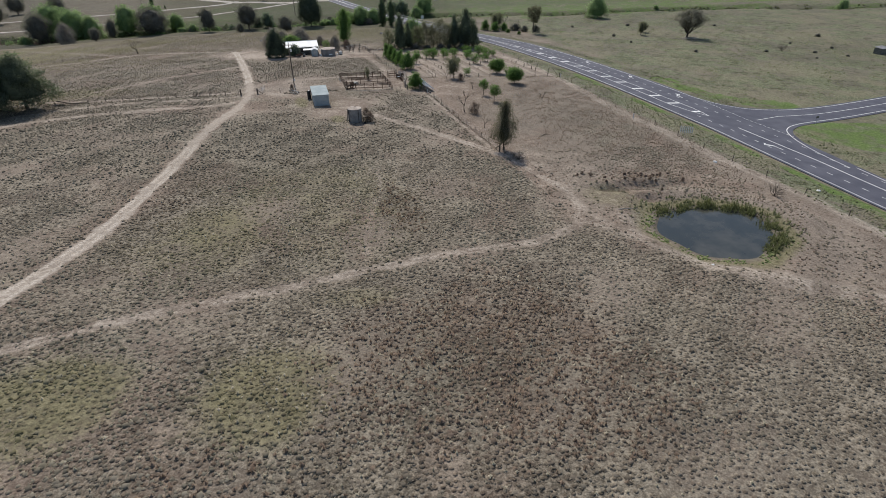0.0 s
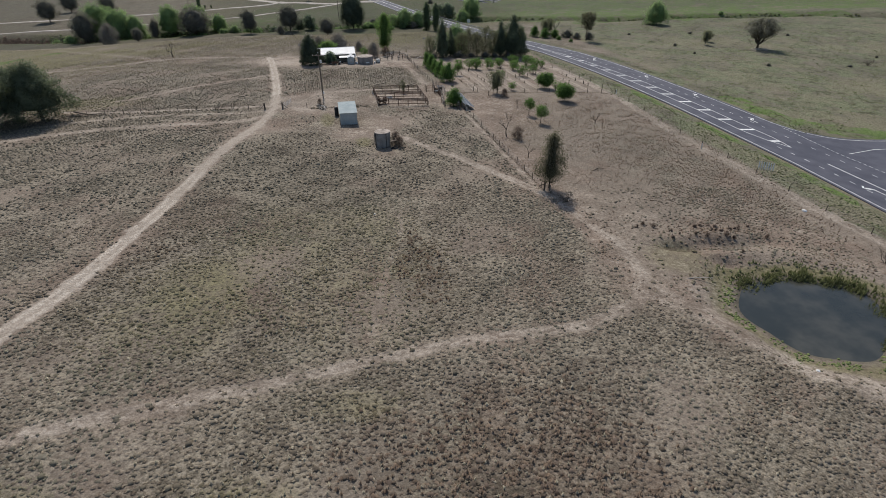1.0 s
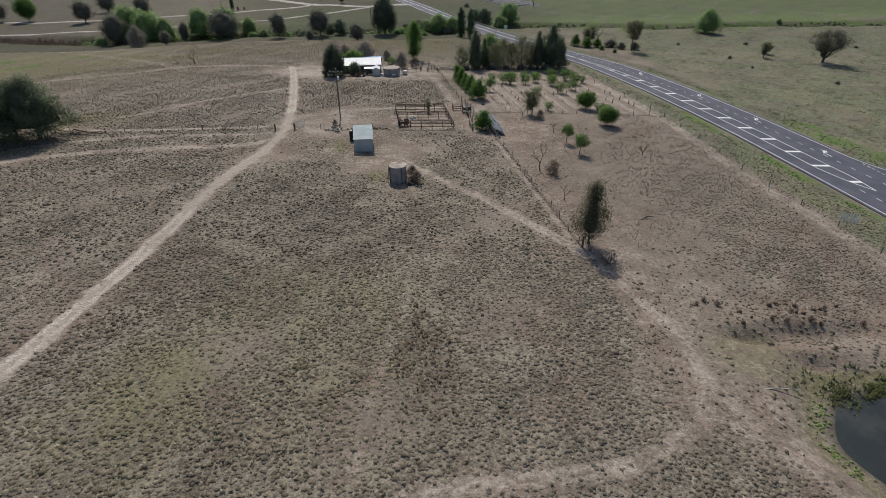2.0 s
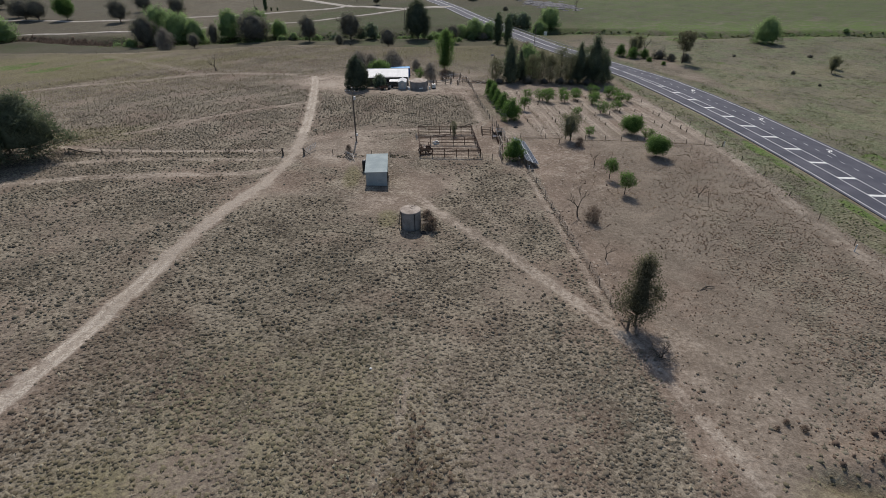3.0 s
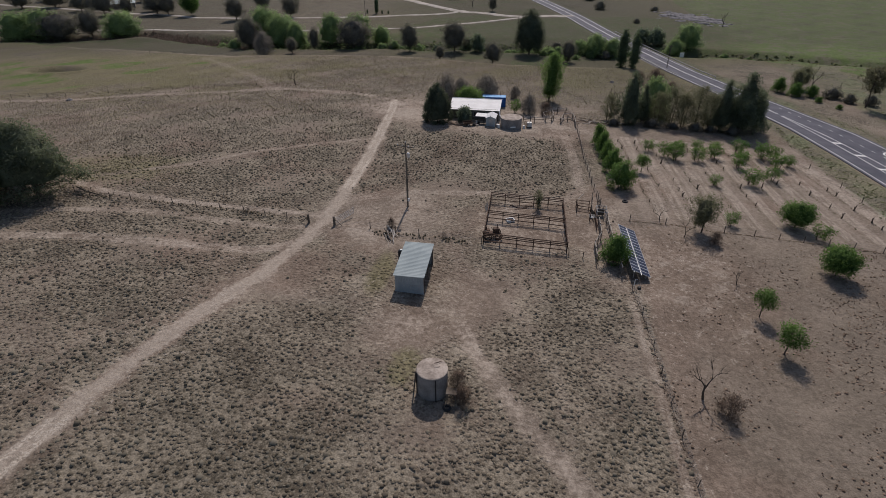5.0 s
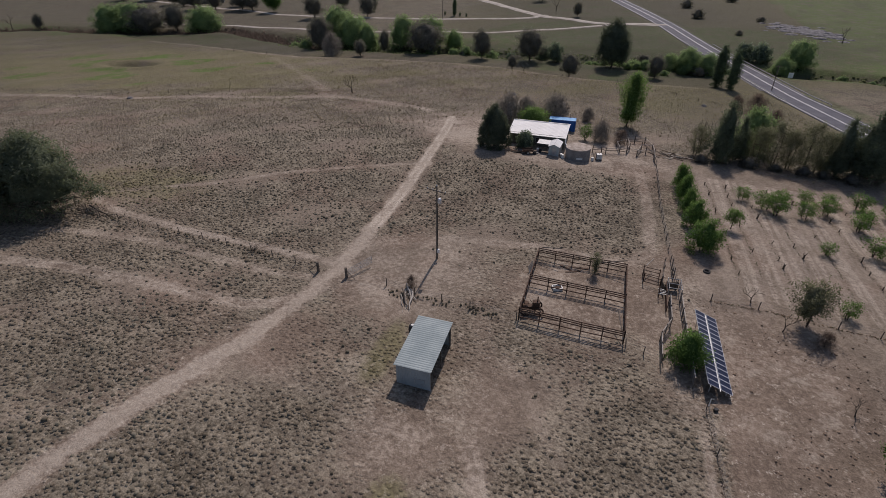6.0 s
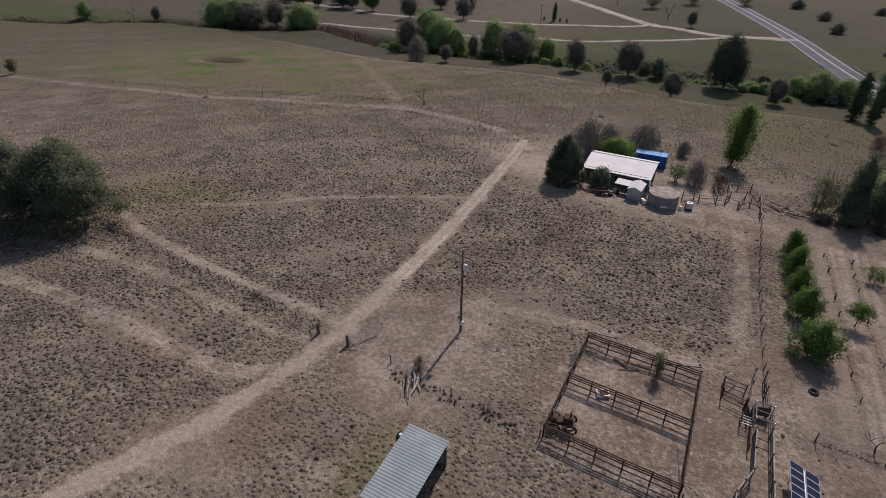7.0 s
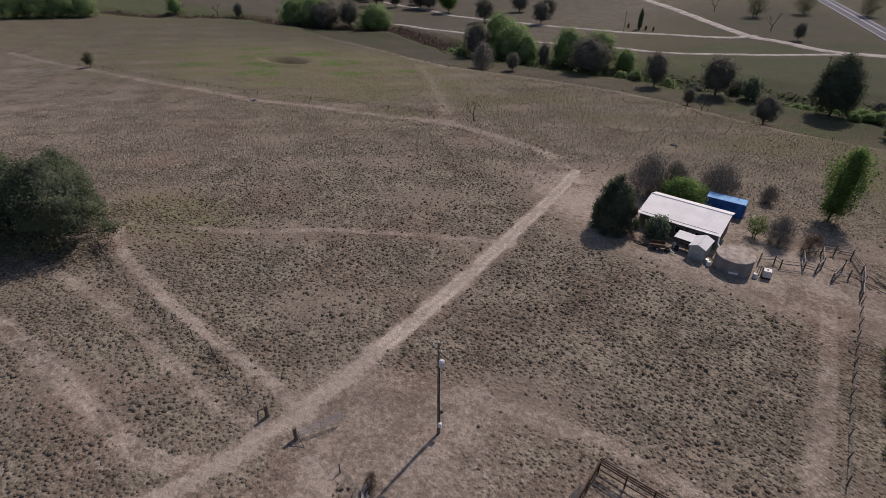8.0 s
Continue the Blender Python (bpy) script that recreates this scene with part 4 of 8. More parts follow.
def trunk_build(rng, height, clear, trunk_r, centres, limbs, stems=1, lean=(0, 0), fork=0.12):
    b = Build()
    for s in range(stems):
        ox, oy = (0, 0) if stems == 1 else (rng.normal(0, trunk_r * 2.5), rng.normal(0, trunk_r * 2.5))
        top = Vector((ox * 2 + lean[0], oy * 2 + lean[1], height * 0.82))
        pts = [Vector((ox, oy, -0.4)).lerp(top, k / 5) + Vector((rng.normal(0, 0.03 * height * k / 5) if 0 < k < 5 else 0, rng.normal(0, 0.03 * height * k / 5) if 0 < k < 5 else 0, 0)) for k in range(6)]
        b.tube(pts, [trunk_r * (1.25 if k == 0 else 1 - 0.17 * k) for k in range(6)], 7)
        for c in centres[rng.permutation(len(centres))[:limbs // stems]]:
            z = max(clear * (0.75 if fork < 0.3 else 0.3), min(float(c[2]) - fork * height, height * 0.75))
            u = (z + 0.4) / (height * 0.82 + 0.4) * 5
            k = min(int(u), 4)
            limb(b, pts[k].lerp(pts[k + 1], u - k), tuple(c * 0.93), trunk_r * 0.34, trunk_r * 0.06, rng)
    return b


PROFILES = {
    "round": lambda u: math.sqrt(max(0.0, 1 - (2 * u - 1) ** 2)) * (1.06 - 0.12 * u),
    "dome": lambda u: math.sqrt(max(0.0, 1 - u ** 2.2)) * (0.86 + 0.14 * min(1, u * 5)),
    "pine": lambda u: (1 - u) ** 0.6 * min(1, 0.75 + 1.5 * u) + 0.03,
    "lean_cone": lambda u: (1 - u) ** 0.85 * min(1, 0.7 + 1.8 * u) + 0.06,
    "bullet": lambda u: (1 - u ** 2.5) ** 0.8 * min(1, 0.8 + 2 * u) + 0.02,
    "cone": lambda u: (1 - u) ** 0.75 * min(1, 0.55 + 3 * u) + 0.03,
    "egg": lambda u: math.sin(math.pi * min(1, 0.14 + 0.86 * u) ** 0.92) ** 0.62,
    "column": lambda u: (0.55 + 0.45 * math.sin(math.pi * u)) * (1 - u ** 6) + 0.02,
    "vase": lambda u: 0.35 + 0.75 * u if u < 0.93 else 0.6,
}
# height, clear stem, crown radius, profile, clumps, leaves a clump, clump size, leaf size, shell, ragged, stem radius, limbs, stems
KINDS = {}
KINDS["windbreak_pine"] = (13, 2.0, 6.0, "pine", 200, 80, 0.5, 0.15, 0.8, 0.26, 0.32, 40, 1, M_PINE)
KINDS["row_pine"] = (13, 0.4, 4.4, "cone", 190, 56, 0.42, 0.15, 0.74, 0.34, 0.26, 34, 1, M_PINE)
KINDS["cypress"] = (9.4, 0.2, 3.7, "bullet", 420, 56, 0.27, 0.115, 0.9, 0.12, 0.25, 12, 1, M_CYPRESS)
KINDS["green_poplar"] = (12.7, 0.9, 2.9, "column", 170, 36, 0.42, 0.165, 0.3, 0.3, 0.16, 34, 1, M_POPLAR)
KINDS["column_poplar"] = (17, 0.6, 1.8, "column", 240, 20, 0.34, 0.22, 0.6, 0.05, 0.22, 18, 1, M_POPLAR_DARK)
KINDS["sheoak"] = (10, 1.5, 4.6, "round", 150, 34, 0.52, 0.2, 0.74, 0.26, 0.26, 9, 1, M_SHEOAK)
KINDS["tall_conifer"] = (17, 1.6, 6.4, "egg", 420, 44, 0.62, 0.2, 0.8, 0.09, 0.34, 20, 1, M_CYPRESS)
KINDS["willow"] = (11, 0.4, 6.4, "dome", 130, 50, 0.7, 0.24, 0.78, 0.26, 0.3, 10, 2, M_WILLOW)
KINDS["fruit_tree"] = (4.3, 0.9, 2.5, "round", 170, 40, 0.3, 0.115, 0.66, 0.16, 0.1, 18, 1, M_FRUIT)
KINDS["hedge_tree"] = (4.6, 0.4, 2.3, "dome", 90, 60, 0.34, 0.12, 0.6, 0.38, 0.1, 20, 2, M_FRUIT)
KINDS["bright_tree"] = (5.6, 0.4, 3.2, "dome", 170, 40, 0.36, 0.13, 0.55, 0.22, 0.1, 16, 2, M_POPLAR)
KINDS["wattle"] = (6.5, 1.4, 2.9, "round", 120, 24, 0.36, 0.14, 0.4, 0.2, 0.12, 22, 2, M_FEATHER)
KINDS["young_gum"] = (9.7, 1.2, 3.4, "lean_cone", 190, 30, 0.34, 0.115, 0.35, 0.3, 0.16, 34, 1, M_GUM)
KINDS["umbrella_tree"] = (13, 4.6, 6.8, "round", 230, 36, 0.62, 0.2, 0.3, 0.18, 0.45, 60, 1, M_SHEOAK)
KINDS["field_gum"] = (11, 4.5, 4.6, "round", 130, 18, 0.5, 0.26, 0.4, 0.2, 0.28, 26, 1, M_GUM)
KINDS["silver_bush"] = (4.5, 0.2, 3.0, "dome", 100, 18, 0.37, 0.24, 0.6, 0.15, 0.08, 14, 3, M_BLUE_BUSH)
KINDS["green_bush"] = (3.6, 0.1, 2.6, "dome", 64, 15, 0.38, 0.26, 0.55, 0.2, 0.07, 12, 3, M_WILLOW)
KINDS["dark_bush"] = (2.8, 0.1, 2.0, "dome", 64, 14, 0.32, 0.2, 0.5, 0.2, 0.06, 14, 3, M_SHEOAK)
KINDS["grey_shrub"] = (7, 0.3, 3.6, "dome", 300, 40, 0.45, 0.1, 0.35, 0.25, 0.06, 70, 5, M_DRY_LEAF)
KINDS["twiggy_bush"] = (3, 0.1, 1.5, "dome", 120, 34, 0.26, 0.06, 0.3, 0.3, 0.03, 40, 5, M_BROWN_TWIG)
KINDS["thin_tree"] = (10, 0.5, 3.6, "egg", 120, 50, 0.5, 0.11, 0.3, 0.2, 0.15, 30, 2, M_FEATHER)
KINDS["stem_tree"] = (3.6, 1.5, 1.35, "round", 70, 34, 0.27, 0.1, 0.4, 0.3, 0.09, 12, 1, M_FRUIT)
KINDS["wispy_bush"] = (3.4, 0.1, 1.1, "vase", 70, 40, 0.24, 0.08, 0.2, 0.25, 0.04, 24, 4, M_FEATHER)
KINDS["pruned_tree"] = (3.0, 0.6, 1.9, "vase", 30, 44, 0.3, 0.115, 0.5, 0.25, 0.09, 20, 2, M_FRUIT)
CROWNS = {}
CORES = {"windbreak_pine": 0.68, "row_pine": 0.6, "cypress": 0.86, "tall_conifer": 0.8, "sheoak": 0.72, "willow": 0.74, "column_poplar": 0.66, "fruit_tree": 0.7, "hedge_tree": 0.5, "bright_tree": 0.66, "silver_bush": 0.66, "green_bush": 0.64, "dark_bush": 0.62, "green_poplar": 0.4, "wattle": 0.4, "young_gum": 0.34}


def plant(kind, x, y, height, label, width=1.0, turn=0.0, lean=0.0, category="tree", group="", sink=0.0):
    """One tree or bush of a kind, scaled to its height and width, on the ground."""
    h, clear, radius, prof, clumps, per, clump_r, leaf, shell, ragged, stem, limbs, stems, foliage = KINDS[kind]
    key = (kind, (round(x * 7 + y * 3)) % 2)
    if key not in CROWNS:
        rng = np.random.default_rng(sum(map(ord, kind)) + 77 * key[1])
        if kind in BOUGHS:
            centres = bough_centres(rng, *BOUGHS[kind][:2], h, clear, radius, PROFILES[prof], BOUGHS[kind][2])
        else:
            centres = crown_centres(rng, clumps, h, clear, radius, PROFILES[prof], shell, ragged)
        needles = foliage in (M_PINE, M_CYPRESS)
        twigs = foliage in (M_DRY_LEAF, M_BROWN_TWIG)
        v, f, face = leaf_cloud(rng, centres, per, clump_r, leaf * (1.35 if foliage is M_PINE else 3.0 if twigs else 1.0), 1.6 if twigs else 0.8 if needles else 0.0, 0.09 if twigs else 0.38 if foliage is M_PINE else 0.62)
        if kind in CORES:
            cv, cf, cface = leaf_core(h, clear, radius, PROFILES[prof], CORES[kind])
            v, f, face = np.concatenate([v, cv]), np.concatenate([f, cf + len(v)]), np.concatenate([face, cface])
        leaves = array_mesh("crown", v, f, foliage)
        leaves.normals_split_custom_set_from_vertices(face.tolist())
        CROWNS[key] = (trunk_build(rng, h, clear, stem, centres, limbs, stems, fork=0.5 if kind == "umbrella_tree" else 0.12).mesh("trunk", M_BARK), leaves)
    trunk, crown = CROWNS[key]
    s = height / h
    ob = thing(kind, label, category, group=group)
    ob.matrix_world = pose(x, y, land_at(x, y) - sink, 0, lean, turn if turn else (x * 37 + y * 91) % 360) @ Matrix.Diagonal((s * width, s * width, s, 1))
    if lean:
        ob.matrix_world = pose(x, y, land_at(x, y) - sink, 0, lean, 0) @ Matrix.Diagonal((s * width, s * width, s, 1))
    part("trunk", trunk, None, ob)
    part("crown", crown, None, ob)
    return ob


BARE = {}


def branching(build, rng, start, heading, length, radius, depth, stem=None):
    end = start + heading * length
    mid = start.lerp(end, 0.5) + Vector(rng.normal(0, 0.07 * length, 3))
    (stem or build).tube([start, mid, end], [radius, radius * 0.8, radius * 0.55], 5 if depth > 2 else 4)
    if depth == 0:
        return
    for k in range(rng.integers(2, 4)):
        d = (heading + Vector(rng.normal(0, 0.48, 3)) + Vector((0, 0, 0.12))).normalized()
        branching(build, rng, start.lerp(end, rng.uniform(0.6, 1.0)), d, length * rng.uniform(0.6, 0.85), radius * 0.55, depth - 1)


def bare_tree(x, y, height, label, width=1.0, name="bare_tree", depth=4, lean=0.0, category="tree", group=""):
    key = (name, depth, round(x * 5 + y) % 3)
    if key not in BARE:
        rng = np.random.default_rng(900 + depth * 10 + key[2])
        b, trunk = Build(), Build()
        stems = 1 if name != "bare_shrub" else 11
        for s in range(stems):
            lead = Vector((rng.normal(0, 0.1 if stems == 1 else 0.5), rng.normal(0, 0.1 if stems == 1 else 0.5), 1)).normalized()
            branching(b, rng, Vector((0, 0, -0.05)), lead, 0.34, 0.07 if name == "vine_stump" else 0.028 if stems == 1 else 0.013, depth, trunk)
        top = max(p[2] for p in b.v)
        for half in (b, trunk):
            half.v = [(p[0] / top, p[1] / top, p[2] / top) for p in half.v]
        BARE[key] = (trunk.mesh("trunk", M_BARK), b.mesh("bare_crown", M_TWIG))
    ob = thing(name, label, category, group=group)
    ob.matrix_world = pose(x, y, land_at(x, y), 0, lean, (x * 53 + y * 17) % 360 if not lean else 0) @ Matrix.Diagonal((height * width, height * width, height, 1))
    part("trunk", BARE[key][0], None, ob)
    part("bare_crown", BARE[key][1], None, ob)
    return ob


# windbreak of pines by the west fence
for x, y, h, w in ((-53.4, 146.0, 12.4, 1.22), (-61.5, 142.5, 13.0, 1.2), (-70, 141, 12.0, 1.0), (-60, 150, 11.0, 0.9)):
    plant("windbreak_pine", x, y, h, "broad dark green pine with low spreading boughs by a paddock fence", w, group="windbreak pines")
limbs = thing("fallen_branch", "brown dead pine bough fallen beside the paddock fence", "branch", (-44.6, 147.6, land_at(-44.6, 147.6)), -6)
rng = np.random.default_rng(3)
bough = Build().tube([(-3.4, 0.3, 0.9), (-1.4, 0.1, 0.45), (1.2, 0, 0.16), (3.6, -0.5, 0.1)], [0.13, 0.11, 0.08, 0.03], 6)
part("bough", bough, M_BARK, limbs)
for k in range(12):
    a = -2.6 + 0.5 * k
    part("twig", Build().tube([(a, 0, 0.4 - 0.05 * k * (k < 7)), (a + rng.uniform(0.3, 1.0), rng.normal(0, 0.9), rng.uniform(0.05, 0.6))], [0.035, 0.012], 4), M_TWIG, limbs)
# by the house
plant("cypress", 2.9, 200.3, 8.8, "dense rounded dark cypress beside the white-roofed house", 0.93)
plant("green_poplar", 29.3, 229.0, 13.2, "tall fresh green poplar behind the timber yards", 1.0, lean=3)
plant("bright_tree", 8.6, 216.0, 5.4, "bright green leafy tree behind the house", 1.4)
plant("grey_shrub", 2.4, 218.5, 7.2, "grey leafless shrubby tree behind the house", 0.95)
plant("grey_shrub", 6.0, 221.0, 6.2, "grey leafless shrubby tree behind the house", 0.8)
plant("grey_shrub", 12.5, 225.0, 6.6, "thin grey-brown tree behind the blue container", 1.0)
plant("grey_shrub", 20.0, 230.0, 3.2, "small brown round tree in the dry paddock", 0.9)
plant("grey_shrub", 24.0, 213.5, 4.6, "small grey-brown round tree beside the concrete tank", 0.85)
plant("pruned_tree", 20.8, 213.0, 3.0, "sparse garden shrub near the blue container", 1.0, category="shrub")
plant("twiggy_bush", 28.2, 213.5, 3.0, "reddish-brown leafless bush inside the timber yards", 1.0, category="bush")
plant("silver_bush", 9.0, 202.2, 3.5, "grey-green shrub against the house wall", 0.8, category="shrub")
# poplars and windbreak between orchard and bridge
plant("column_poplar", 57.5, 295.0, 14.0, "tall narrow dark poplar near the bridge", 1.4, group="poplar pair")
plant("column_poplar", 60.5, 287.0, 12.5, "tall narrow dark poplar near the bridge", 1.3, group="poplar pair")
for x, y, h, w in ((48.2, 212, 12.5, 0.9), (51.8, 215, 9.0, 0.8), (69.8, 213, 11.6, 0.9), (74.5, 213.5, 13.5, 1.25), (78.5, 216, 9.5, 1.0)):
    plant("row_pine", x, y, h, "dark green pine in the windbreak above the orchard", w, group="windbreak row")
plant("willow", 55.5, 222, 9.5, "yellow-green leafy tree in the windbreak", 0.75, group="windbreak row")
for x, y, h in ((55.2, 213.5, 8.0), (58.2, 213.5, 9.6), (61, 213, 8.2), (64, 212.5, 10.4), (66.8, 213, 8.8), (43.8, 214, 6.6)):
    plant("thin_tree", x, y, h, "thin grey-green tree in the windbreak above the orchard", 0.85, group="windbreak row")
# Dark bushes added where shaded litter darkens the windbreak's foot.
for x, y, h in ((44.5, 209.8, 1.6), (53.5, 210.6, 2.0), (58.5, 210.8, 1.5), (63.5, 210.5, 1.8), (67, 210.8, 1.5), (72, 210.2, 2.0)):
    plant("dark_bush", x, y, h, "dark bush added for the shade at the foot of the windbreak", 1.3, category="bush", group="windbreak undergrowth")
bare_tree(44.5, 216, 7.5, "brown half-bare tree at the end of the windbreak", 0.6)
for x, y, h in ((62.5, 257, 5.5), (58.8, 262, 3.6), (66.5, 251, 3.2)):
    plant("twiggy_bush", x, y, h, "brown leafless shrub on the highway bank", 1.0, category="shrub", group="bank shrubs")
bare_tree(61.5, 216, 9.0, "leafless tree in the windbreak", 0.5)
# lone tree by the long fence
plant("young_gum", 40.6, 91.2, 9.6, "lone grey-olive tree beside the long wire fence", 0.86)
# orchard and slope
for x, y, h, w in ((39.3, 193, 4.3, 0.72), (39.6, 187.5, 4.3, 0.75), (39.9, 182, 4.1, 0.74), (40.2, 176.5, 4.5, 0.8), (40.8, 168.5, 4.8, 0.98)):
    plant("hedge_tree", x, y, h, "leafy green fruit tree in a row beside the fence", w, group="orchard hedge row")
plant("hedge_tree", 36.4, 142.0, 4.1, "green bushy tree over the cattle race beside the solar panels", 1.0)
for x, y, h, w in ((66.8, 160.6, 4.1, 1.05), (66.4, 146.0, 4.1, 1.0)):
    plant("fruit_tree", x, y, h, "round leafy green fruit tree on bare soil", w, group="orchard trees")
plant("wattle", 50.8, 155.0, 5.7, "grey-green round-headed tree at the orchard fence", 0.95)
for x, y, h, w in ((45.9, 178.4, 3.2, 0.75), (52.4, 133.6, 3.6, 0.6), (52.8, 127.0, 3.8, 0.64)):
    plant("stem_tree", x, y, h, "small fruit tree with a bent bare stem", w * 1.5, group="orchard trees")
for x, y, h in ((54.1, 187.4, 3.8), (58.7, 188.2, 3.2), (66.1, 186.2, 3.2), (65.6, 177.4, 3.5), (72.9, 193.6, 3.8), (74.0, 188, 3.2), (68.8, 156.6, 2.8), (52.5, 189, 3.4), (62.5, 191, 3.0), (56.5, 158.5, 2.4), (70.5, 181, 2.8), (69, 196, 3.2), (49.5, 192, 2.6), (56, 193.5, 2.5), (60, 195, 2.6), (64, 195.5, 2.4), (75.5, 194.5, 2.8), (77, 190, 2.5), (68, 190.5, 2.5), (58.5, 175, 2.2)):
    plant("pruned_tree", x, y, 0.8 * h, "vase-pruned fruit tree with few leaves", 1.25, group="orchard trees")
rng = np.random.default_rng(11)
for x0, x1 in ORCHARD_ROWS:
    for y in np.arange(163, 199, 4.2):
        if rng.uniform() < 0.6:
            x = x0 + (x1 - x0) * (198 - y) / 36 + rng.normal(0, 0.2)
            bare_tree(x, y + rng.normal(0, 0.6), rng.uniform(0.55, 1.15), "short black pruned vine stump in an orchard row", 1.0, "vine_stump", 1, category="vine", group="orchard vines")
for x, y, h, w in ((42.1, 118.2, 5.2, 0.8), (42.2, 105.6, 3.0, 0.9), (51.9, 140.4, 2.2, 1.0), (65.6, 126.4, 2.6, 1.0), (48.0, 152.5, 3.2, 0.8), (45.4, 157.2, 2.4, 1.0)):
    bare_tree(x, y, h, "small leafless tree on the dry slope", w, group="bare slope trees")
plant("twiggy_bush", 43.9, 116.6, 2.5, "brown leafless shrub on the dry slope", 0.95, category="shrub")
plant("twiggy_bush", 52.0, 151.2, 1.9, "brown leafless shrub by the orchard fence", 1.0, category="shrub")
bare_tree(41.5, 86.0, 1.8, "brown leafless shrub by the wire fence", 1.2, "bare_shrub", 3, category="shrub")
plant("twiggy_bush", 18.8, 114.2, 2.4, "brown twiggy dead bush against the small water tank", 0.8, category="bush")
plant("twiggy_bush", 19.4, 112.8, 2.0, "low brown dead brush beside the small water tank", 0.9, category="bush")
plant("wispy_bush", 26.3, 156.4, 3.0, "thin wispy green bush at the back rail of the cattle yard", 0.72, category="bush")
for k, (x, y) in enumerate(((48.0, 76.6), (49.2, 77.2), (50.5, 76.5), (54.7, 72.9), (56.3, 72.5), (59.5, 72.7), (60.4, 72.1), (63.5, 75.3), (65.7, 72.0), (58.2, 67.7))):
    plant("twiggy_bush", x, y, 0.42 + 0.1 * (k % 3), "dark brown dead weed clump above the dam", 1.2, category="weed", group="weed clumps above the dam")
bare_tree(77.4, 64.0, 2.3, "spiky dry bush on the dam bank", 1.1, "bare_shrub", 3, category="shrub")
bare_tree(-17.6, 145.6, 1.3, "grey bush caught in the fence line", 1.1, "bare_shrub", 3, category="shrub")
plant("twiggy_bush", 5.2, 144.6, 1.7, "dead brown brush heaped behind fallen branches", 0.8, category="brush")
bare_tree(13.2, 143.2, 0.9, "dark low bush on the fence line", 1.2, "bare_shrub", 3, category="shrub")
bare_tree(-46.5, 235.2, 5.2, "bare dead tree beside the upper track", 0.7, name="dead_tree")
bare_tree(-6.5, 292.0, 5.0, "forked dead tree near the creek paddock", 0.9, name="dead_tree")
plant("wattle", -204, 212.5, 5.2, "small round tree at the far fence corner", 1.0)
# creek line
for x, y, h, w in ((-27.8, 315.5, 11.0, 0.75), (-8.5, 316, 11.8, 1.0), (9.4, 292, 7.8, 0.95), (-12, 298, 5.0, 0.8), (38.3, 303, 7.8, 0.8), (-54.5, 322, 13.5, 1.15), (-74, 324, 10, 0.5), (-106, 325, 15, 0.8), (-209, 352, 13.5, 0.95), (-222, 346, 14.5, 1.45), (-77.5, 306.5, 6.2, 0.85)):
    plant("sheoak", x, y, h, "dark round-headed tree along the creek", w, group="creek trees")
plant("grey_shrub", -88.5, 302.5, 9.0, "thin grey half-bare tree on the creek bank", 0.9, group="creek trees")
plant("tall_conifer", 22.9, 315.5, 16.8, "tall dense blackish conifer standing alone", 0.95)
for x, y, h, w in ((-68, 332, 13.0, 0.9), (-56, 335, 12.5, 1.0), (-92, 331, 14.0, 1.05), (-103, 338, 15.0, 1.0), (-84, 328, 11.0, 0.9), (-194, 357, 13, 1.35), (-233, 348, 14.5, 1.35), (-246, 345, 14, 1.3), (-352, 274, 12, 1.1), (-361, 265, 13, 1.2), (-369, 256, 14, 1.2), (-374, 245, 13, 1.2), (-330, 318, 9, 0.9), (89.7, 333, 9.8, 1.0), (83, 325.5, 6.4, 1.1), (50, 318, 8.4, 1.15), (57, 317, 8.0, 1.15), (44, 322, 7, 1.1), (-45, 334, 8, 0.9)):
    plant("willow", x, y, h, "bright green willow with a rounded crown by the creek", w, group="creek willows")
rng = np.random.default_rng(64)
for k in range(34):
    x = rng.uniform(26, 66) if k < 26 else rng.uniform(-60, 20)
    y = 318 + rng.normal(0, 6) if k < 26 else 322 + rng.normal(0, 2.5)
    plant("green_bush" if k % 3 else "dark_bush", x, y, rng.uniform(1.4, 3.2), "dense green scrub on the creek bank", rng.uniform(1.2, 1.7), category="bush", group="creek bushes")
for x, y, h, w in ((77, 338, 7.0, 1.0), (72, 341, 6.2, 0.9), (-4, 322, 5.0, 0.8), (-17, 322, 3.8, 0.9), (1, 318, 7.0, 0.7)):
    plant("silver_bush", x, y, h, "silvery grey-green bush by the creek", w, category="bush", group="creek bushes")
for x, y, h, w in ((-36, 321, 3.2, 1.1), (-42, 321, 2.8, 1.0), (-30, 323, 2.8, 1.1), (30, 322, 3.0, 1.2), (36, 326, 3.0, 1.2), (33, 319, 2.4, 1.3), (41, 328, 3.2, 1.3), (24, 325, 2.2, 1.4), (10, 321, 2.0, 1.4), (29, 314, 2.0, 1.3), (38, 307, 2.0, 1.3), (45, 320, 3.4, 1.2), (26, 330, 2.6, 1.2), (14, 324, 2.2, 1.3), (4, 327, 2.4, 1.2), (-53, 322, 2.8, 1.2), (-112, 322, 3.4, 1.3), (-120, 326, 2.8, 1.3), (20, 321, 2.0, 1.4), (40, 333, 2.6, 1.3)):
    plant("green_bush", x, y, h, "low green scrub on the creek bank", w, category="bush", group="creek bushes")
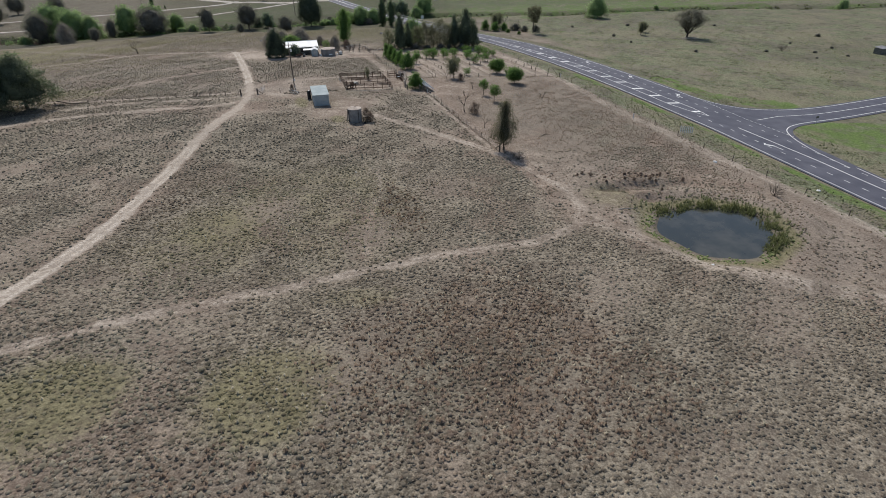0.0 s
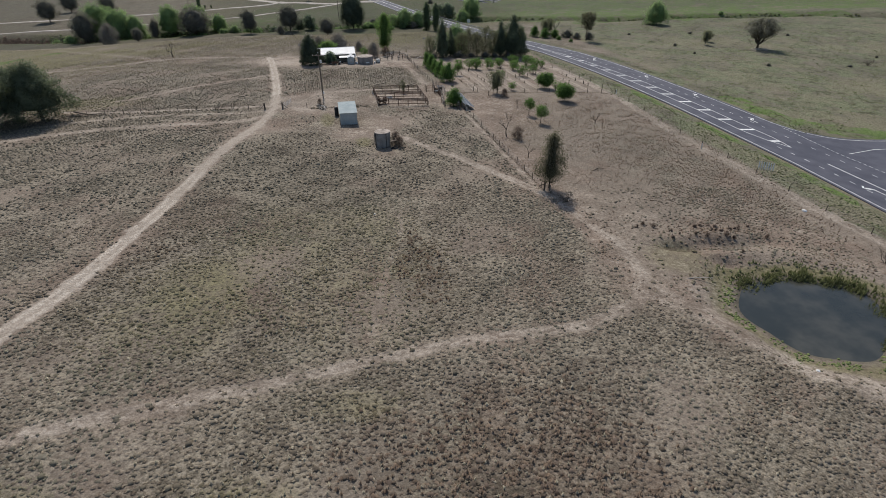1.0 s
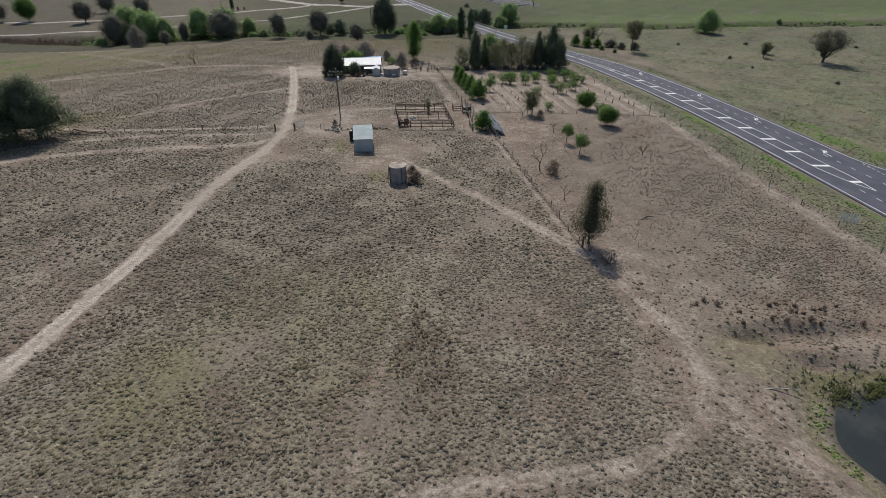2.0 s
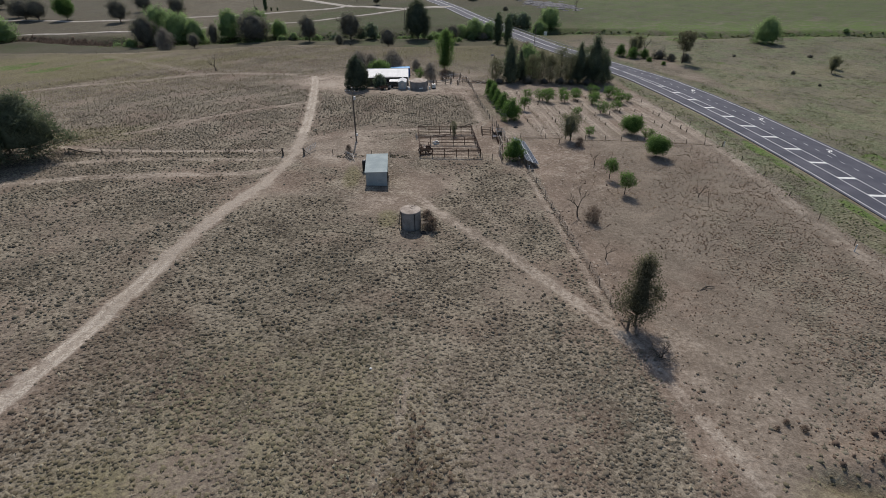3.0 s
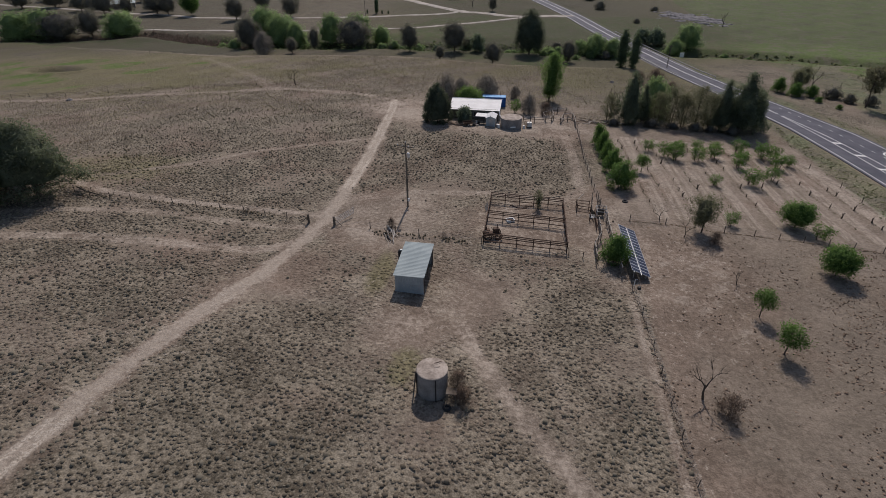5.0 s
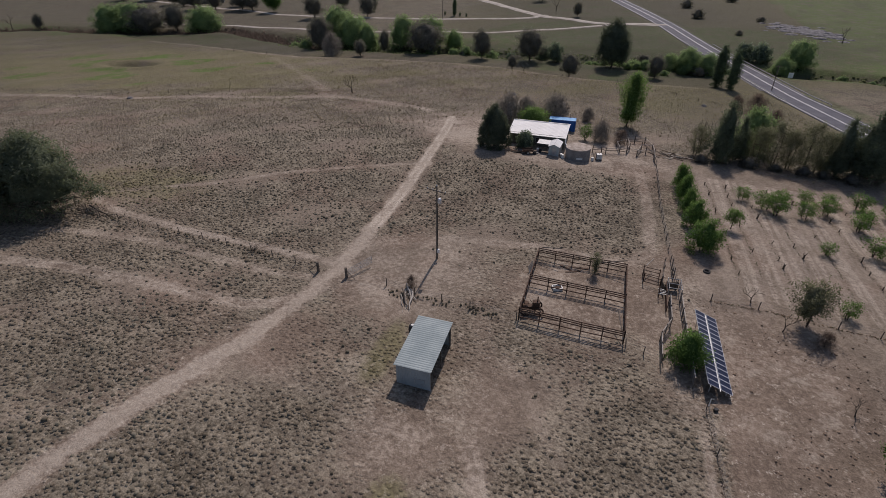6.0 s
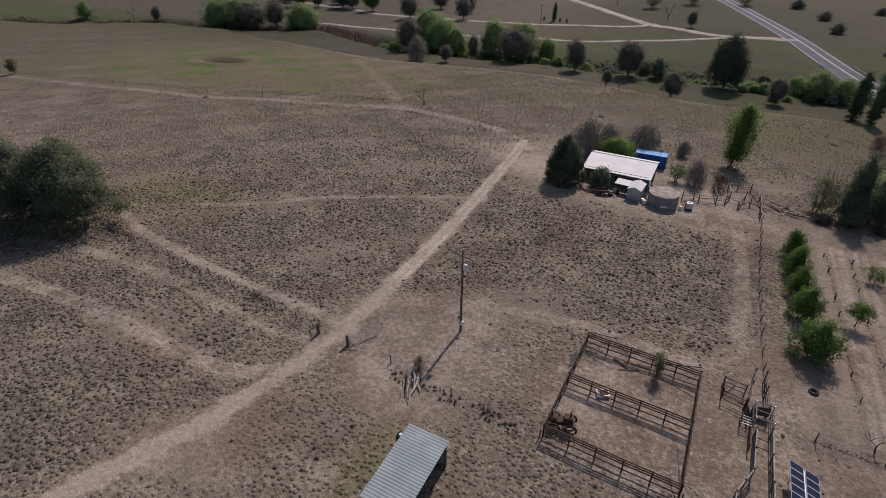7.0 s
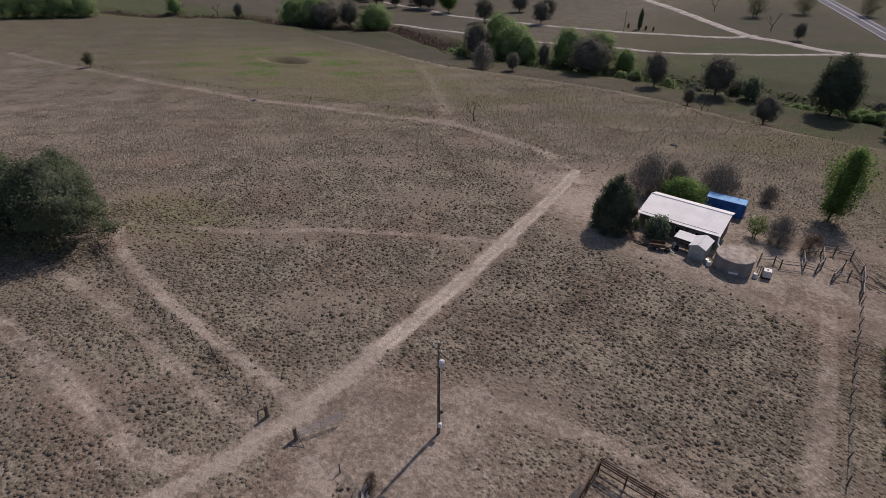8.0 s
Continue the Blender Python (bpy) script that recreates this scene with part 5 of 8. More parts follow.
# beyond the creek
for x, y, h, w in ((-149, 397, 12, 1.0), (-153, 442, 11, 1.1), (-126, 427, 10, 1.0), (-256, 424, 15, 1.0), (-242, 428, 11, 0.9), (-286, 440, 11, 1.3), (-275, 436, 9, 1.2), (-320, 456, 12, 1.6), (-340, 448, 11, 1.4), (-275, 372, 8.5, 0.7), (-118, 404, 11, 0.9)):
    plant("sheoak", x, y, h, "dark round-headed tree on the far bank", w, group="far trees")
plant("column_poplar", -68, 413, 9.6, "narrow dark cypress beside the farm road", 1.15)
for x, y, h in ((-64.5, 412, 2.2), (-60.5, 411, 2.0), (-74, 414, 2.2)):
    plant("column_poplar", x, y, h, "small narrow clipped shrub beside the farm road", 2.2, category="shrub", group="clipped shrubs")
for x, y, h in ((-29, 482, 14), (-9.5, 507, 14), (20, 520, 13)):
    plant("thin_tree", x, y, h, "spreading grey-green gum above the farm road", 1.15, group="hill gums")
for x, y, h in ((-14, 440, 9), (-52, 492, 9)):
    bare_tree(x, y, h, "leafless tree above the farm road", 0.8, group="far bare trees")
plant("sheoak", 0, 420, 7.5, "dark round-headed tree at the road fork", 0.7, group="far trees")
plant("sheoak", -292, 338, 8.5, "round brown-leaved tree beyond the far paddock", 0.7, group="far trees")
for x, y, h in ((-304, 331, 9), (-326, 322, 6)):
    bare_tree(x, y, h, "leafless tree beyond the far paddock", 0.9, group="far bare trees")
# east of the highway
plant("umbrella_tree", 188.5, 226, 11.8, "spreading round-headed tree alone in the east field", 1.12)
plant("field_gum", 119.8, 248, 11.2, "upright grey-green gum tree beside the highway", 0.8)
for x, y, h, w in ((106, 262, 7.0, 0.8), (110.5, 268, 7.0, 0.8), (169, 234.5, 5.4, 0.8), (175, 241, 4.5, 1.1)):
    plant("wattle", x, y, h, "small dark field tree east of the highway", w, group="east field trees")
bare_tree(113.0, 268, 8.0, "leafless tree among bushes east of the highway", 0.7)
bare_tree(116.5, 259, 5.0, "leafless tree among bushes east of the highway", 0.7)
for x, y, h, w in ((104, 257, 4.0, 1.2), (109, 258, 3.4, 1.3), (101, 262, 4.5, 1.0), (108, 250, 1.6, 1.5), (111, 244, 1.3, 1.5)):
    plant("hedge_tree", x, y, h, "green scrub beside the highway", w * 0.9, category="bush", group="roadside bushes")
for x, y, h, w in ((114.5, 257, 3.2, 1.2), (122.5, 251, 3.0, 1.0), (117.5, 252.5, 2.6, 1.0), (151, 215, 1.0, 1.2), (153, 232, 1.6, 0.9), (167, 193, 1.2, 1.3), (255, 215, 1.6, 1.6), (200, 190, 1.0, 1.8), (222, 186, 1.2, 1.5), (231, 178, 0.9, 1.6), (238, 192, 1.1, 1.4), (244, 171, 0.8, 1.6), (228, 205, 0.9, 1.5), (212, 176, 0.7, 1.6), (262, 186, 1.3, 1.5), (180, 262, 1.4, 1.4), (226, 252, 1.1, 1.6), (148, 262, 1.0, 1.5)):
    plant("dark_bush", x, y, h * (0.75 if h < 2 else 1), "low grey-brown bush in the east field", w, category="bush", group="east field bushes")
plant("willow", 178.5, 291, 10.5, "round fresh green tree near the east creek", 0.95)
plant("willow", 345, 280, 6.5, "round fresh green tree near the east creek", 0.9)
rng = np.random.default_rng(5)
for k in range(15):
    u = rng.uniform(0, 1)
    x, y = 100 + 250 * u, 321 - 6 * u + rng.normal(0, 2.5)
    y = float(np.interp(x, [97, 126, 161, 212, 288, 353], [324, 322, 311, 317, 307, 283])) + rng.normal(0, 3)
    plant("green_bush", x, y, rng.uniform(0.8, 2.0), "low green scrub on the creek bank", 1.5, category="bush", group="creek bushes")
bare_tree(120.5, 393, 7.0, "bare dead tree beside the rock outcrop", 0.8, name="dead_tree")
bare_tree(210.5, 192, 3.0, "fallen bleached dead branches in the east field", 1.3, "bare_shrub", 3, category="deadwood")


# ---- buildings and farm things ----
def farm_shed():
    x0, x1, y0, y1 = 9.3, 12.75, 129.35, 136.1
    z0 = land_at(11, 132.5)
    g = {c: land_at(*c) - z0 for c in ((x0, y0), (x1, y0), (x0, y1), (x1, y1))}
    s = thing("farm_shed", "small open-sided skillion shed of pale zinc sheet", "shed", (11, 132.5, z0))
    ax, bx, ay, by = x0 - 11, x1 - 11, y0 - 132.5, y1 - 132.5
    fz, bz = 7.4 - z0, 7.8 - z0

    def wall(name, p, q, zp, zq, label=""):
        d = Vector((q[0] - p[0], q[1] - p[1], 0))
        n = max(4, int(d.length / 0.19))
        b = Build()
        out = Vector((d.y, -d.x, 0)).normalized()
        pts, prof = [], (0, 0.7, 1, 0.7)
        for k in range(n * 4 + 1):
            u = k / (n * 4)
            o = out * 0.022 * prof[k % 4]
            x, y = p[0] + d.x * u + o.x, p[1] + d.y * u + o.y
            lowz = -0.5
            pts += [(x, y, lowz), (x, y, zp + (zq - zp) * u), (x - out.x * 0.03, y - out.y * 0.03, lowz), (x - out.x * 0.03, y - out.y * 0.03, zp + (zq - zp) * u)]
        faces = []
        for k in range(n * 4):
            i, j = 4 * k, 4 * k + 4
            faces += [(i, j, j + 1, i + 1), (i + 2, i + 3, j + 3, j + 2), (i + 1, j + 1, j + 3, i + 3)]
        return part(name, b.add(pts, faces), M_ZINC_WALL, s, label)
    front = wall("front_wall", (ax, ay), (bx, ay), fz - 0.06, fz - 0.06)
    wall("side_wall", (ax, by), (ax, ay), bz - 0.06, fz - 0.06)
    wall("back_wall", (bx, by), (ax, by), bz - 0.06, bz - 0.06)
    roof = Build().sheet((ax - 0.15, ay - 0.2, fz), (0, by - ay + 0.4, bz - fz + 0.02), (bx - ax + 0.3, 0, -0.04), 26, -0.03)
    part("roof", roof, M_ZINC_ROOF, s, "pale green corrugated roof")
    for y, z in ((ay + 0.1, fz), ((ay + by) / 2, (fz + bz) / 2), (by - 0.1, bz)):
        part("post", Build().box((bx - 0.06, y, (z - 0.7) / 2 - 0.1), (0.12, 0.12, z + 0.5), 0, 0, 0.015), M_TIMBER, s)
    part("beam", Build().box((bx - 0.06, (ay + by) / 2, (fz + bz) / 2 - 0.16), (0.1, by - ay - 0.1, 0.16), 0, math.atan((bz - fz) / (by - ay))), M_TIMBER, s)
    part("frame_strip", Build().box((bx - 1.05, ay - 0.035, 1.15), (1.1, 0.03, 0.06)).box((bx - 1.05, ay - 0.035, 0.55), (1.1, 0.03, 0.06)).box((bx - 1.58, ay - 0.035, 0.85), (0.06, 0.03, 0.55)).box((bx - 0.52, ay - 0.035, 0.85), (0.06, 0.03, 0.55)), M_STEEL, front, "bolted metal strips")
    d = thing("water_drum", "dark upright plastic drum beside the shed wall", "drum", (8.7, 135.6, land_at(8.7, 135.6)))
    part("body", Build().drum((0, 0, 0), [(0.4, -0.1), (0.42, 0.05), (0.42, 1.7), (0.36, 1.9), (0.12, 1.98)], 18), M_BLACK, d, flat=False)
    part("lid", Build().drum((0, 0, 1.95), [(0.15, 0), (0.15, 0.07)], 12), M_PLASTIC, d, "white lid")


farm_shed()


def small_tank():
    x, y = 16.45, 113.9
    t = thing("concrete_tank", "small round grey concrete water tank with a stained flat top", "water tank", (x, y, land_at(x, y)))
    part("wall", Build().drum((0, 0, 0), [(1.42, -0.5), (1.42, 2.6), (1.46, 2.62), (1.46, 2.72)], 40), M_CONCRETE, t, flat=True)
    part("top", Build().drum((0, 0, 2.72), [(1.46, 0), (1.4, 0.05), (0.4, 0.14)], 40), M_TANK_TOP, t, "brown stained concrete lid")
    part("hatch", Build().box((0.35, 0.35, 2.86), (0.6, 0.55, 0.06), 0.5, 0, 0.03), M_TANK_TOP, t)
    part("hatch_rod", Build().tube([(0.1, 0.55, 2.88), (0.45, 0.7, 2.92), (0.8, 0.95, 2.9)], 0.03, 5), M_RUST, t)
    for a in (-2.7, -1.2):
        part("pipe", Build().tube([(1.5 * math.cos(a), 1.5 * math.sin(a), -0.2), (1.5 * math.cos(a), 1.5 * math.sin(a), 2.5), (1.3 * math.cos(a), 1.3 * math.sin(a), 2.76)], 0.05, 6), M_BLACK, t)
    part("ladder", Build().tube([(-1.75, -0.5, -0.2), (-1.45, -0.45, 2.6)], 0.045, 5).tube([(-1.75, -0.1, -0.2), (-1.45, -0.05, 2.6)], 0.045, 5).tube([(-1.7, -0.5, 0.5), (-1.7, -0.1, 0.5)], 0.035, 5).tube([(-1.6, -0.5, 1.2), (-1.6, -0.1, 1.2)], 0.035, 5).tube([(-1.52, -0.5, 1.9), (-1.52, -0.1, 1.9)], 0.035, 5), M_TIMBER, t)
    st = thing("tank_stand", "weathered timber pump stand beside the small tank", "stand", (18.4, 112.9, land_at(18.4, 112.9)))
    for px, py in ((-0.4, -0.3), (0.4, -0.3), (-0.4, 0.3), (0.4, 0.3)):
        part("leg", Build().box((px, py, 0.55), (0.1, 0.1, 1.3)), M_TIMBER, st)
    part("shelf", Build().box((0, 0, 1.2), (1.0, 0.8, 0.06)), M_TIMBER, st)
    part("tyre", Build().tube([(-0.3 + 0.3 * math.cos(a), -1.0 + 0.3 * math.sin(a), 0.1) for a in np.linspace(0, 2 * math.pi, 17)], 0.11, 7), M_BLACK, st, "black tyre leaning on the stand")


small_tank()


def house():
    z0 = land_at(11, 206.5)
    h = thing("farmhouse", "long low farmhouse with a white sheet roof and shaded olive walls", "house", (11, 206.5, z0), -1.0)
    ax, bx, ay, ry, by = -5.6, 6.0, -1.9, 3.2, 5.2
    ez, rz, kz = 2.75, 3.75, 3.2
    gable = [(ay, -0.6), (ay, ez), (ry, rz - 0.03), (by, kz), (by, -0.6)]
    for name, x in (("west_wall", ax), ("east_wall", bx)):
        b = Build()
        pts = [(x, y, z) for y, z in gable] + [(x + (0.14 if x < 0 else -0.14), y, z) for y, z in gable]
        b.add(pts, [tuple(range(5)), tuple(range(9, 4, -1))] + [(k, 5 + k, 5 + (k + 1) % 5, (k + 1) % 5) for k in range(5)])
        part(name, b, M_HOUSE_WALL, h)
    front = Build()
    for k in range(14):
        front.box(((ax + bx) / 2, ay + 0.07 - 0.012 * (k % 2), -0.5 + 0.24 * k + 0.05), (bx - ax - 0.3, 0.1, 0.235))
    wall = part("front_wall", front, M_HOUSE_WALL, h)
    part("back_wall", Build().box(((ax + bx) / 2, by - 0.07, 1.3), (bx - ax - 0.3, 0.14, 3.7)), M_HOUSE_WALL, h)
    for x, w in ((-3.2, 1.4), (0.6, 1.2), (3.6, 1.5)):
        win = part("window", Build().box((x, ay + 0.0, 1.5), (w, 0.06, 1.0)), M_RED, h, "dark shaded window")
        part("window_frame", Build().box((x, ay - 0.02, 2.03), (w + 0.16, 0.08, 0.07)).box((x, ay - 0.02, 0.97), (w + 0.16, 0.1, 0.07)).box((x - w / 2 - 0.04, ay - 0.02, 1.5), (0.07, 0.08, 0.99)).box((x + w / 2 + 0.04, ay - 0.02, 1.5), (0.07, 0.08, 0.99)), M_STEEL, win)
    part("door", Build().box((-1.2, ay - 0.01, 0.9), (0.85, 0.07, 2.05)), M_TIMBER, wall)
    part("roof", Build().sheet((ax - 0.3, ay - 0.45, ez - 0.1), (bx - ax + 0.6, 0, 0), (0, ry - ay + 0.45, rz - ez + 0.1), 50, 0.03), M_WHITE_ROOF, h, "white corrugated roof")
    part("rear_roof", Build().sheet((ax - 0.3, ry, rz), (bx - ax + 0.6, 0, 0), (0, by - ry + 0.35, kz - rz - 0.06), 50, 0.03), M_WHITE_ROOF, h)
    part("ridge_cap", Build().tube([(ax - 0.3, ry, rz + 0.03), (bx + 0.3, ry, rz + 0.03)], 0.09, 6), M_WHITE_ROOF, h)
    part("gutter", Build().box(((ax + bx) / 2, ay - 0.5, ez - 0.12), (bx - ax + 0.6, 0.12, 0.1)), M_STEEL, h)
    part("downpipe", Build().tube([(bx + 0.2, ay - 0.5, ez - 0.15), (bx + 0.35, ay - 1.3, 1.9), (bx + 1.0, ay - 2.3, 1.6)], 0.11, 7), M_PLASTIC, h, "white downpipe to the tank")


house()


def big_tank():
    x, y = 20.1, 200.9
    t = thing("concrete_tank", "large low round concrete rainwater tank with a mottled brown top", "water tank", (x, y, land_at(x, y)))
    part("wall", Build().drum((0, 0, 0), [(2.45, -0.5), (2.45, 2.2), (2.5, 2.22), (2.5, 2.34)], 48), M_CONCRETE, t)
    part("top", Build().drum((0, 0, 2.34), [(2.5, 0), (2.42, 0.05), (0.5, 0.24)], 48), M_TANK_TOP, t, "mottled brown concrete lid")
    part("label_plate", Build().box((0.55, -2.44, 0.75), (1.2, 0.06, 0.28), 0.22), M_PLASTIC, t, "pale plate on the tank wall")
    c = thing("liquid_container", "white caged liquid container on a pallet", "container", (24.3, 201.7, land_at(24.3, 201.7)), 12)
    part("body", Build().box((0, 0, 0.72), (1.0, 0.95, 0.98), 0, 0, 0.1), M_PLASTIC, c)
    part("pallet", Build().box((0, 0, 0.11), (1.15, 1.05, 0.16)), M_BLACK, c)
    cage = Build()
    for k in range(5):
        for sx, sy in ((1, 0), (-1, 0)):
            cage.tube([(0.53 * sx, -0.48 + 0.24 * k, 0.2), (0.53 * sx, -0.48 + 0.24 * k, 1.22)], 0.016, 4)
            cage.tube([(-0.5 + 0.25 * k, 0.51 * sx, 0.2), (-0.5 + 0.25 * k, 0.51 * sx, 1.22)], 0.016, 4)
    part("cage", cage, M_STEEL, c)
    part("cap", Build().drum((0, 0, 1.21), [(0.12, 0), (0.12, 0.06)], 12), M_BLACK, c)
    p = thing("pump_frame", "rusty pipe frame beside the large tank", "frame", (23.2, 201.4, land_at(23.2, 201.4)))
    for k in range(3):
        part("upright", Build().tube([(0.25 * k, 0.2 * (k % 2), -0.1), (0.25 * k, 0.2 * (k % 2), 1.5)], 0.04, 5), M_RUST, p)
    part("rail", Build().tube([(-0.1, 0, 1.4), (0.7, 0.1, 1.4)], 0.04, 5), M_RUST, p)


big_tank()


def lean_shed():
    z0 = land_at(15.5, 201.3)
    s = thing("garden_shed", "small grey-blue sheet shed with a pale roof and side awning", "shed", (15.5, 201.3, z0), -4)
    part("body", Build().add([(-1.05, -1.7, -0.3), (1.05, -1.7, -0.3), (1.05, 1.7, -0.3), (-1.05, 1.7, -0.3), (-1.05, -1.7, 2.0), (1.05, -1.7, 2.0), (1.05, 1.7, 2.0), (-1.05, 1.7, 2.0), (0, -1.7, 2.45), (0, 1.7, 2.45)],
         [(0, 1, 5, 8, 4), (3, 7, 9, 6, 2), (1, 2, 6, 5), (0, 4, 7, 3), (0, 3, 2, 1)]), M_ZINC_WALL, s)
    part("roof", Build().sheet((-1.2, -1.85, 1.97), (0, 3.7, 0), (1.2, 0, 0.52), 18, -0.025), M_WHITE_ROOF, s, "pale sheet roof")
    part("roof", Build().sheet((0, -1.85, 2.49), (0, 3.7, 0), (1.2, 0, -0.52), 18, -0.025), M_WHITE_ROOF, s, "pale sheet roof")
    part("awning", Build().sheet((-3.7, -0.7, 1.95), (0, 2.3, 0.1), (2.5, 0, 0.0), 11, -0.025), M_WHITE_ROOF, s, "pale awning sheet")
    for x, y in ((-3.6, -0.6), (-3.6, 1.5)):
        part("post", Build().box((x, y, 0.8), (0.09, 0.09, 2.2)), M_TIMBER, s)
    part("door", Build().box((0.1, -1.72, 0.85), (0.8, 0.04, 1.9)), M_STEEL, s)
    b = thing("work_bench", "cluttered bench under the shed awning", "bench", (13.0, 201.6, land_at(13.0, 201.6)))
    part("top", Build().box((0, 0, 0.8), (1.6, 0.7, 0.06)), M_TIMBER, b)
    for px, py in ((-0.7, -0.3), (0.7, -0.3), (-0.7, 0.3), (0.7, 0.3)):
        part("leg", Build().box((px, py, 0.38), (0.07, 0.07, 0.9)), M_TIMBER, b)
    for k, (x, y, mat, lab) in enumerate(((12.0, 201.2, M_PLASTIC, "white plastic drum by the bench"), (12.6, 200.4, M_BLACK, "black plastic drum by the bench"), (17.0, 199.6, M_STEEL, "grey metal drum beside the shed"), (17.35, 199.2, M_PLASTIC, "white plastic drum beside the shed"), (23.1, 200.6, M_PLASTIC, "white plastic drum beside the tank"))):
        d = thing("drum", lab, "drum", (x, y, land_at(x, y)), group="loose drums")
        part("body", Build().drum((0, 0, 0), [(0.26, -0.05), (0.28, 0.05), (0.28, 0.3), (0.295, 0.32), (0.28, 0.34), (0.28, 0.62), (0.25, 0.68)], 16), mat, d)
    tr = thing("farm_trailer", "old two-wheeled trailer parked in tree shade", "trailer", (10.2, 199.0, land_at(10.2, 199.0)), 20)
    part("tray", Build().box((0, 0, 0.62), (2.2, 1.3, 0.08)).box((0, 0.62, 0.82), (2.2, 0.05, 0.34)).box((0, -0.62, 0.82), (2.2, 0.05, 0.34)), M_RUST, tr)
    for sy in (-0.75, 0.75):
        wheel = part("wheel", Build().tube([(0.26 * math.cos(a), sy, 0.33 + 0.26 * math.sin(a)) for a in np.linspace(0, 2 * math.pi, 17)], 0.09, 6), M_BLACK, tr)
        part("rim", Build().tube([(0, sy - 0.06, 0.33), (0, sy + 0.06, 0.33)], 0.19, 12), M_STEEL, wheel, "grey rim")
    part("drawbar", Build().tube([(1.0, 0, 0.55), (2.3, 0, 0.42)], 0.05, 5), M_RUST, tr)
    part("prop", Build().tube([(2.25, 0, 0.45), (2.25, 0, -0.05)], 0.04, 5), M_RUST, tr)


lean_shed()


def blue_container():
    z0 = land_at(14.8, 220.2)
    c = thing("shipping_container", "blue corrugated steel shipping container with a paler top", "shipping container", (14.8, 220.2, z0), 1.5)
    L, W, H = 6.06, 2.44, 2.55

    def ribbed(p, q, zt):
        d = Vector((q[0] - p[0], q[1] - p[1], 0))
        out = Vector((d.y, -d.x, 0)).normalized()
        n = int(d.length / 0.28)
        pts = []
        for k in range(n * 4 + 1):
            o = out * (0.0, 0.0, -0.035, -0.035)[k % 4]
            x, y = p[0] + d.x * k / (n * 4) + o.x, p[1] + d.y * k / (n * 4) + o.y
            pts += [(x, y, 0.14), (x, y, zt)]
        return Build().add(pts, [(2 * k, 2 * k + 2, 2 * k + 3, 2 * k + 1) for k in range(n * 4)])
    x, y = L / 2, W / 2
    for name, p, q in (("front_side", (-x, -y), (x, -y)), ("east_end", (x, -y), (x, y)), ("rear_side", (x, y), (-x, y)), ("west_end", (-x, y), (-x, -y))):
        part(name, ribbed(p, q, H - 0.1), M_BLUE, c)
    part("roof_panel", Build().sheet((-x, -y, H), (L, 0, 0), (0, W, 0), 20, -0.025), M_BLUE_TOP, c, "paler blue roof")
    part("floor_frame", Build().box((0, 0, 0.07), (L, W, 0.14)), M_BLUE, c)
    for sx in (-1, 1):
        for sy in (-1, 1):
            part("corner_post", Build().box((sx * (x - 0.06), sy * (y - 0.06), H / 2), (0.16, 0.16, H + 0.03)), M_BLUE, c)
    for sy in (-1, 1):
        part("top_rail", Build().box((0, sy * (y - 0.04), H - 0.05), (L, 0.1, 0.12)), M_BLUE, c)
    for sy in (-1, 1):
        door = part("door", Build().box((x + 0.02, sy * 0.56, H / 2 + 0.02), (0.04, 1.06, H - 0.34)), M_BLUE, c)
        for k in (-0.25, 0.25):
            part("lock_bar", Build().tube([(x + 0.06, sy * 0.56 + k, 0.22), (x + 0.06, sy * 0.56 + k, H - 0.2)], 0.02, 6), M_STEEL, door, "grey steel locking bar")
    part("pipe", Build().tube([(1.6, 0.9, H), (1.6, 0.9, H + 0.9)], 0.05, 6), M_BLACK, c)


blue_container()


# ---- power pole ----
def power_pole():
    x, y = 6.0, 152.2
    p = thing("power_pole", "tall grey timber power pole with crossarm and small transformer", "power pole", (x, y, land_at(x, y)), 0)
    part("pole", Build().tube([(0, 0, -0.5), (0.0, 0, 3.5), (0.05, 0, 10.6)], [0.15, 0.125, 0.09], 10), M_TIMBER, p)
    arm = part("crossarm", Build().box((0.05, -0.16, 10.05), (2.8, 0.1, 0.13), -0.25), M_TIMBER, p)
    for k in (-1.3, -0.5, 0.5, 1.3):
        part("insulator", Build().drum((0.05 + k * math.cos(-0.25), -0.16 + k * math.sin(-0.25), 10.11), [(0.05, 0), (0.07, 0.06), (0.04, 0.16)], 8), M_PLASTIC, arm)
    part("top_insulator", Build().drum((0.05, 0, 10.6), [(0.06, 0), (0.1, 0.05), (0.05, 0.2)], 8), M_PLASTIC, p)
    part("transformer", Build().drum((0.42, -0.1, 8.35), [(0.2, 0), (0.24, 0.06), (0.24, 0.62), (0.12, 0.72)], 14), M_ALLOY, p, "pale metal transformer can")
    part("meter_box", Build().box((0.22, -0.12, 1.35), (0.34, 0.24, 0.5), 0.3, 0, 0.03), M_PLASTIC, p, "white meter box")
    part("cable", Build().tube([(0.16, -0.08, 1.6), (0.14, -0.06, 5), (0.2, -0.06, 8.4)], 0.03, 5), M_BLACK, p)


power_pole()


# ---- fences ----
POST = {}


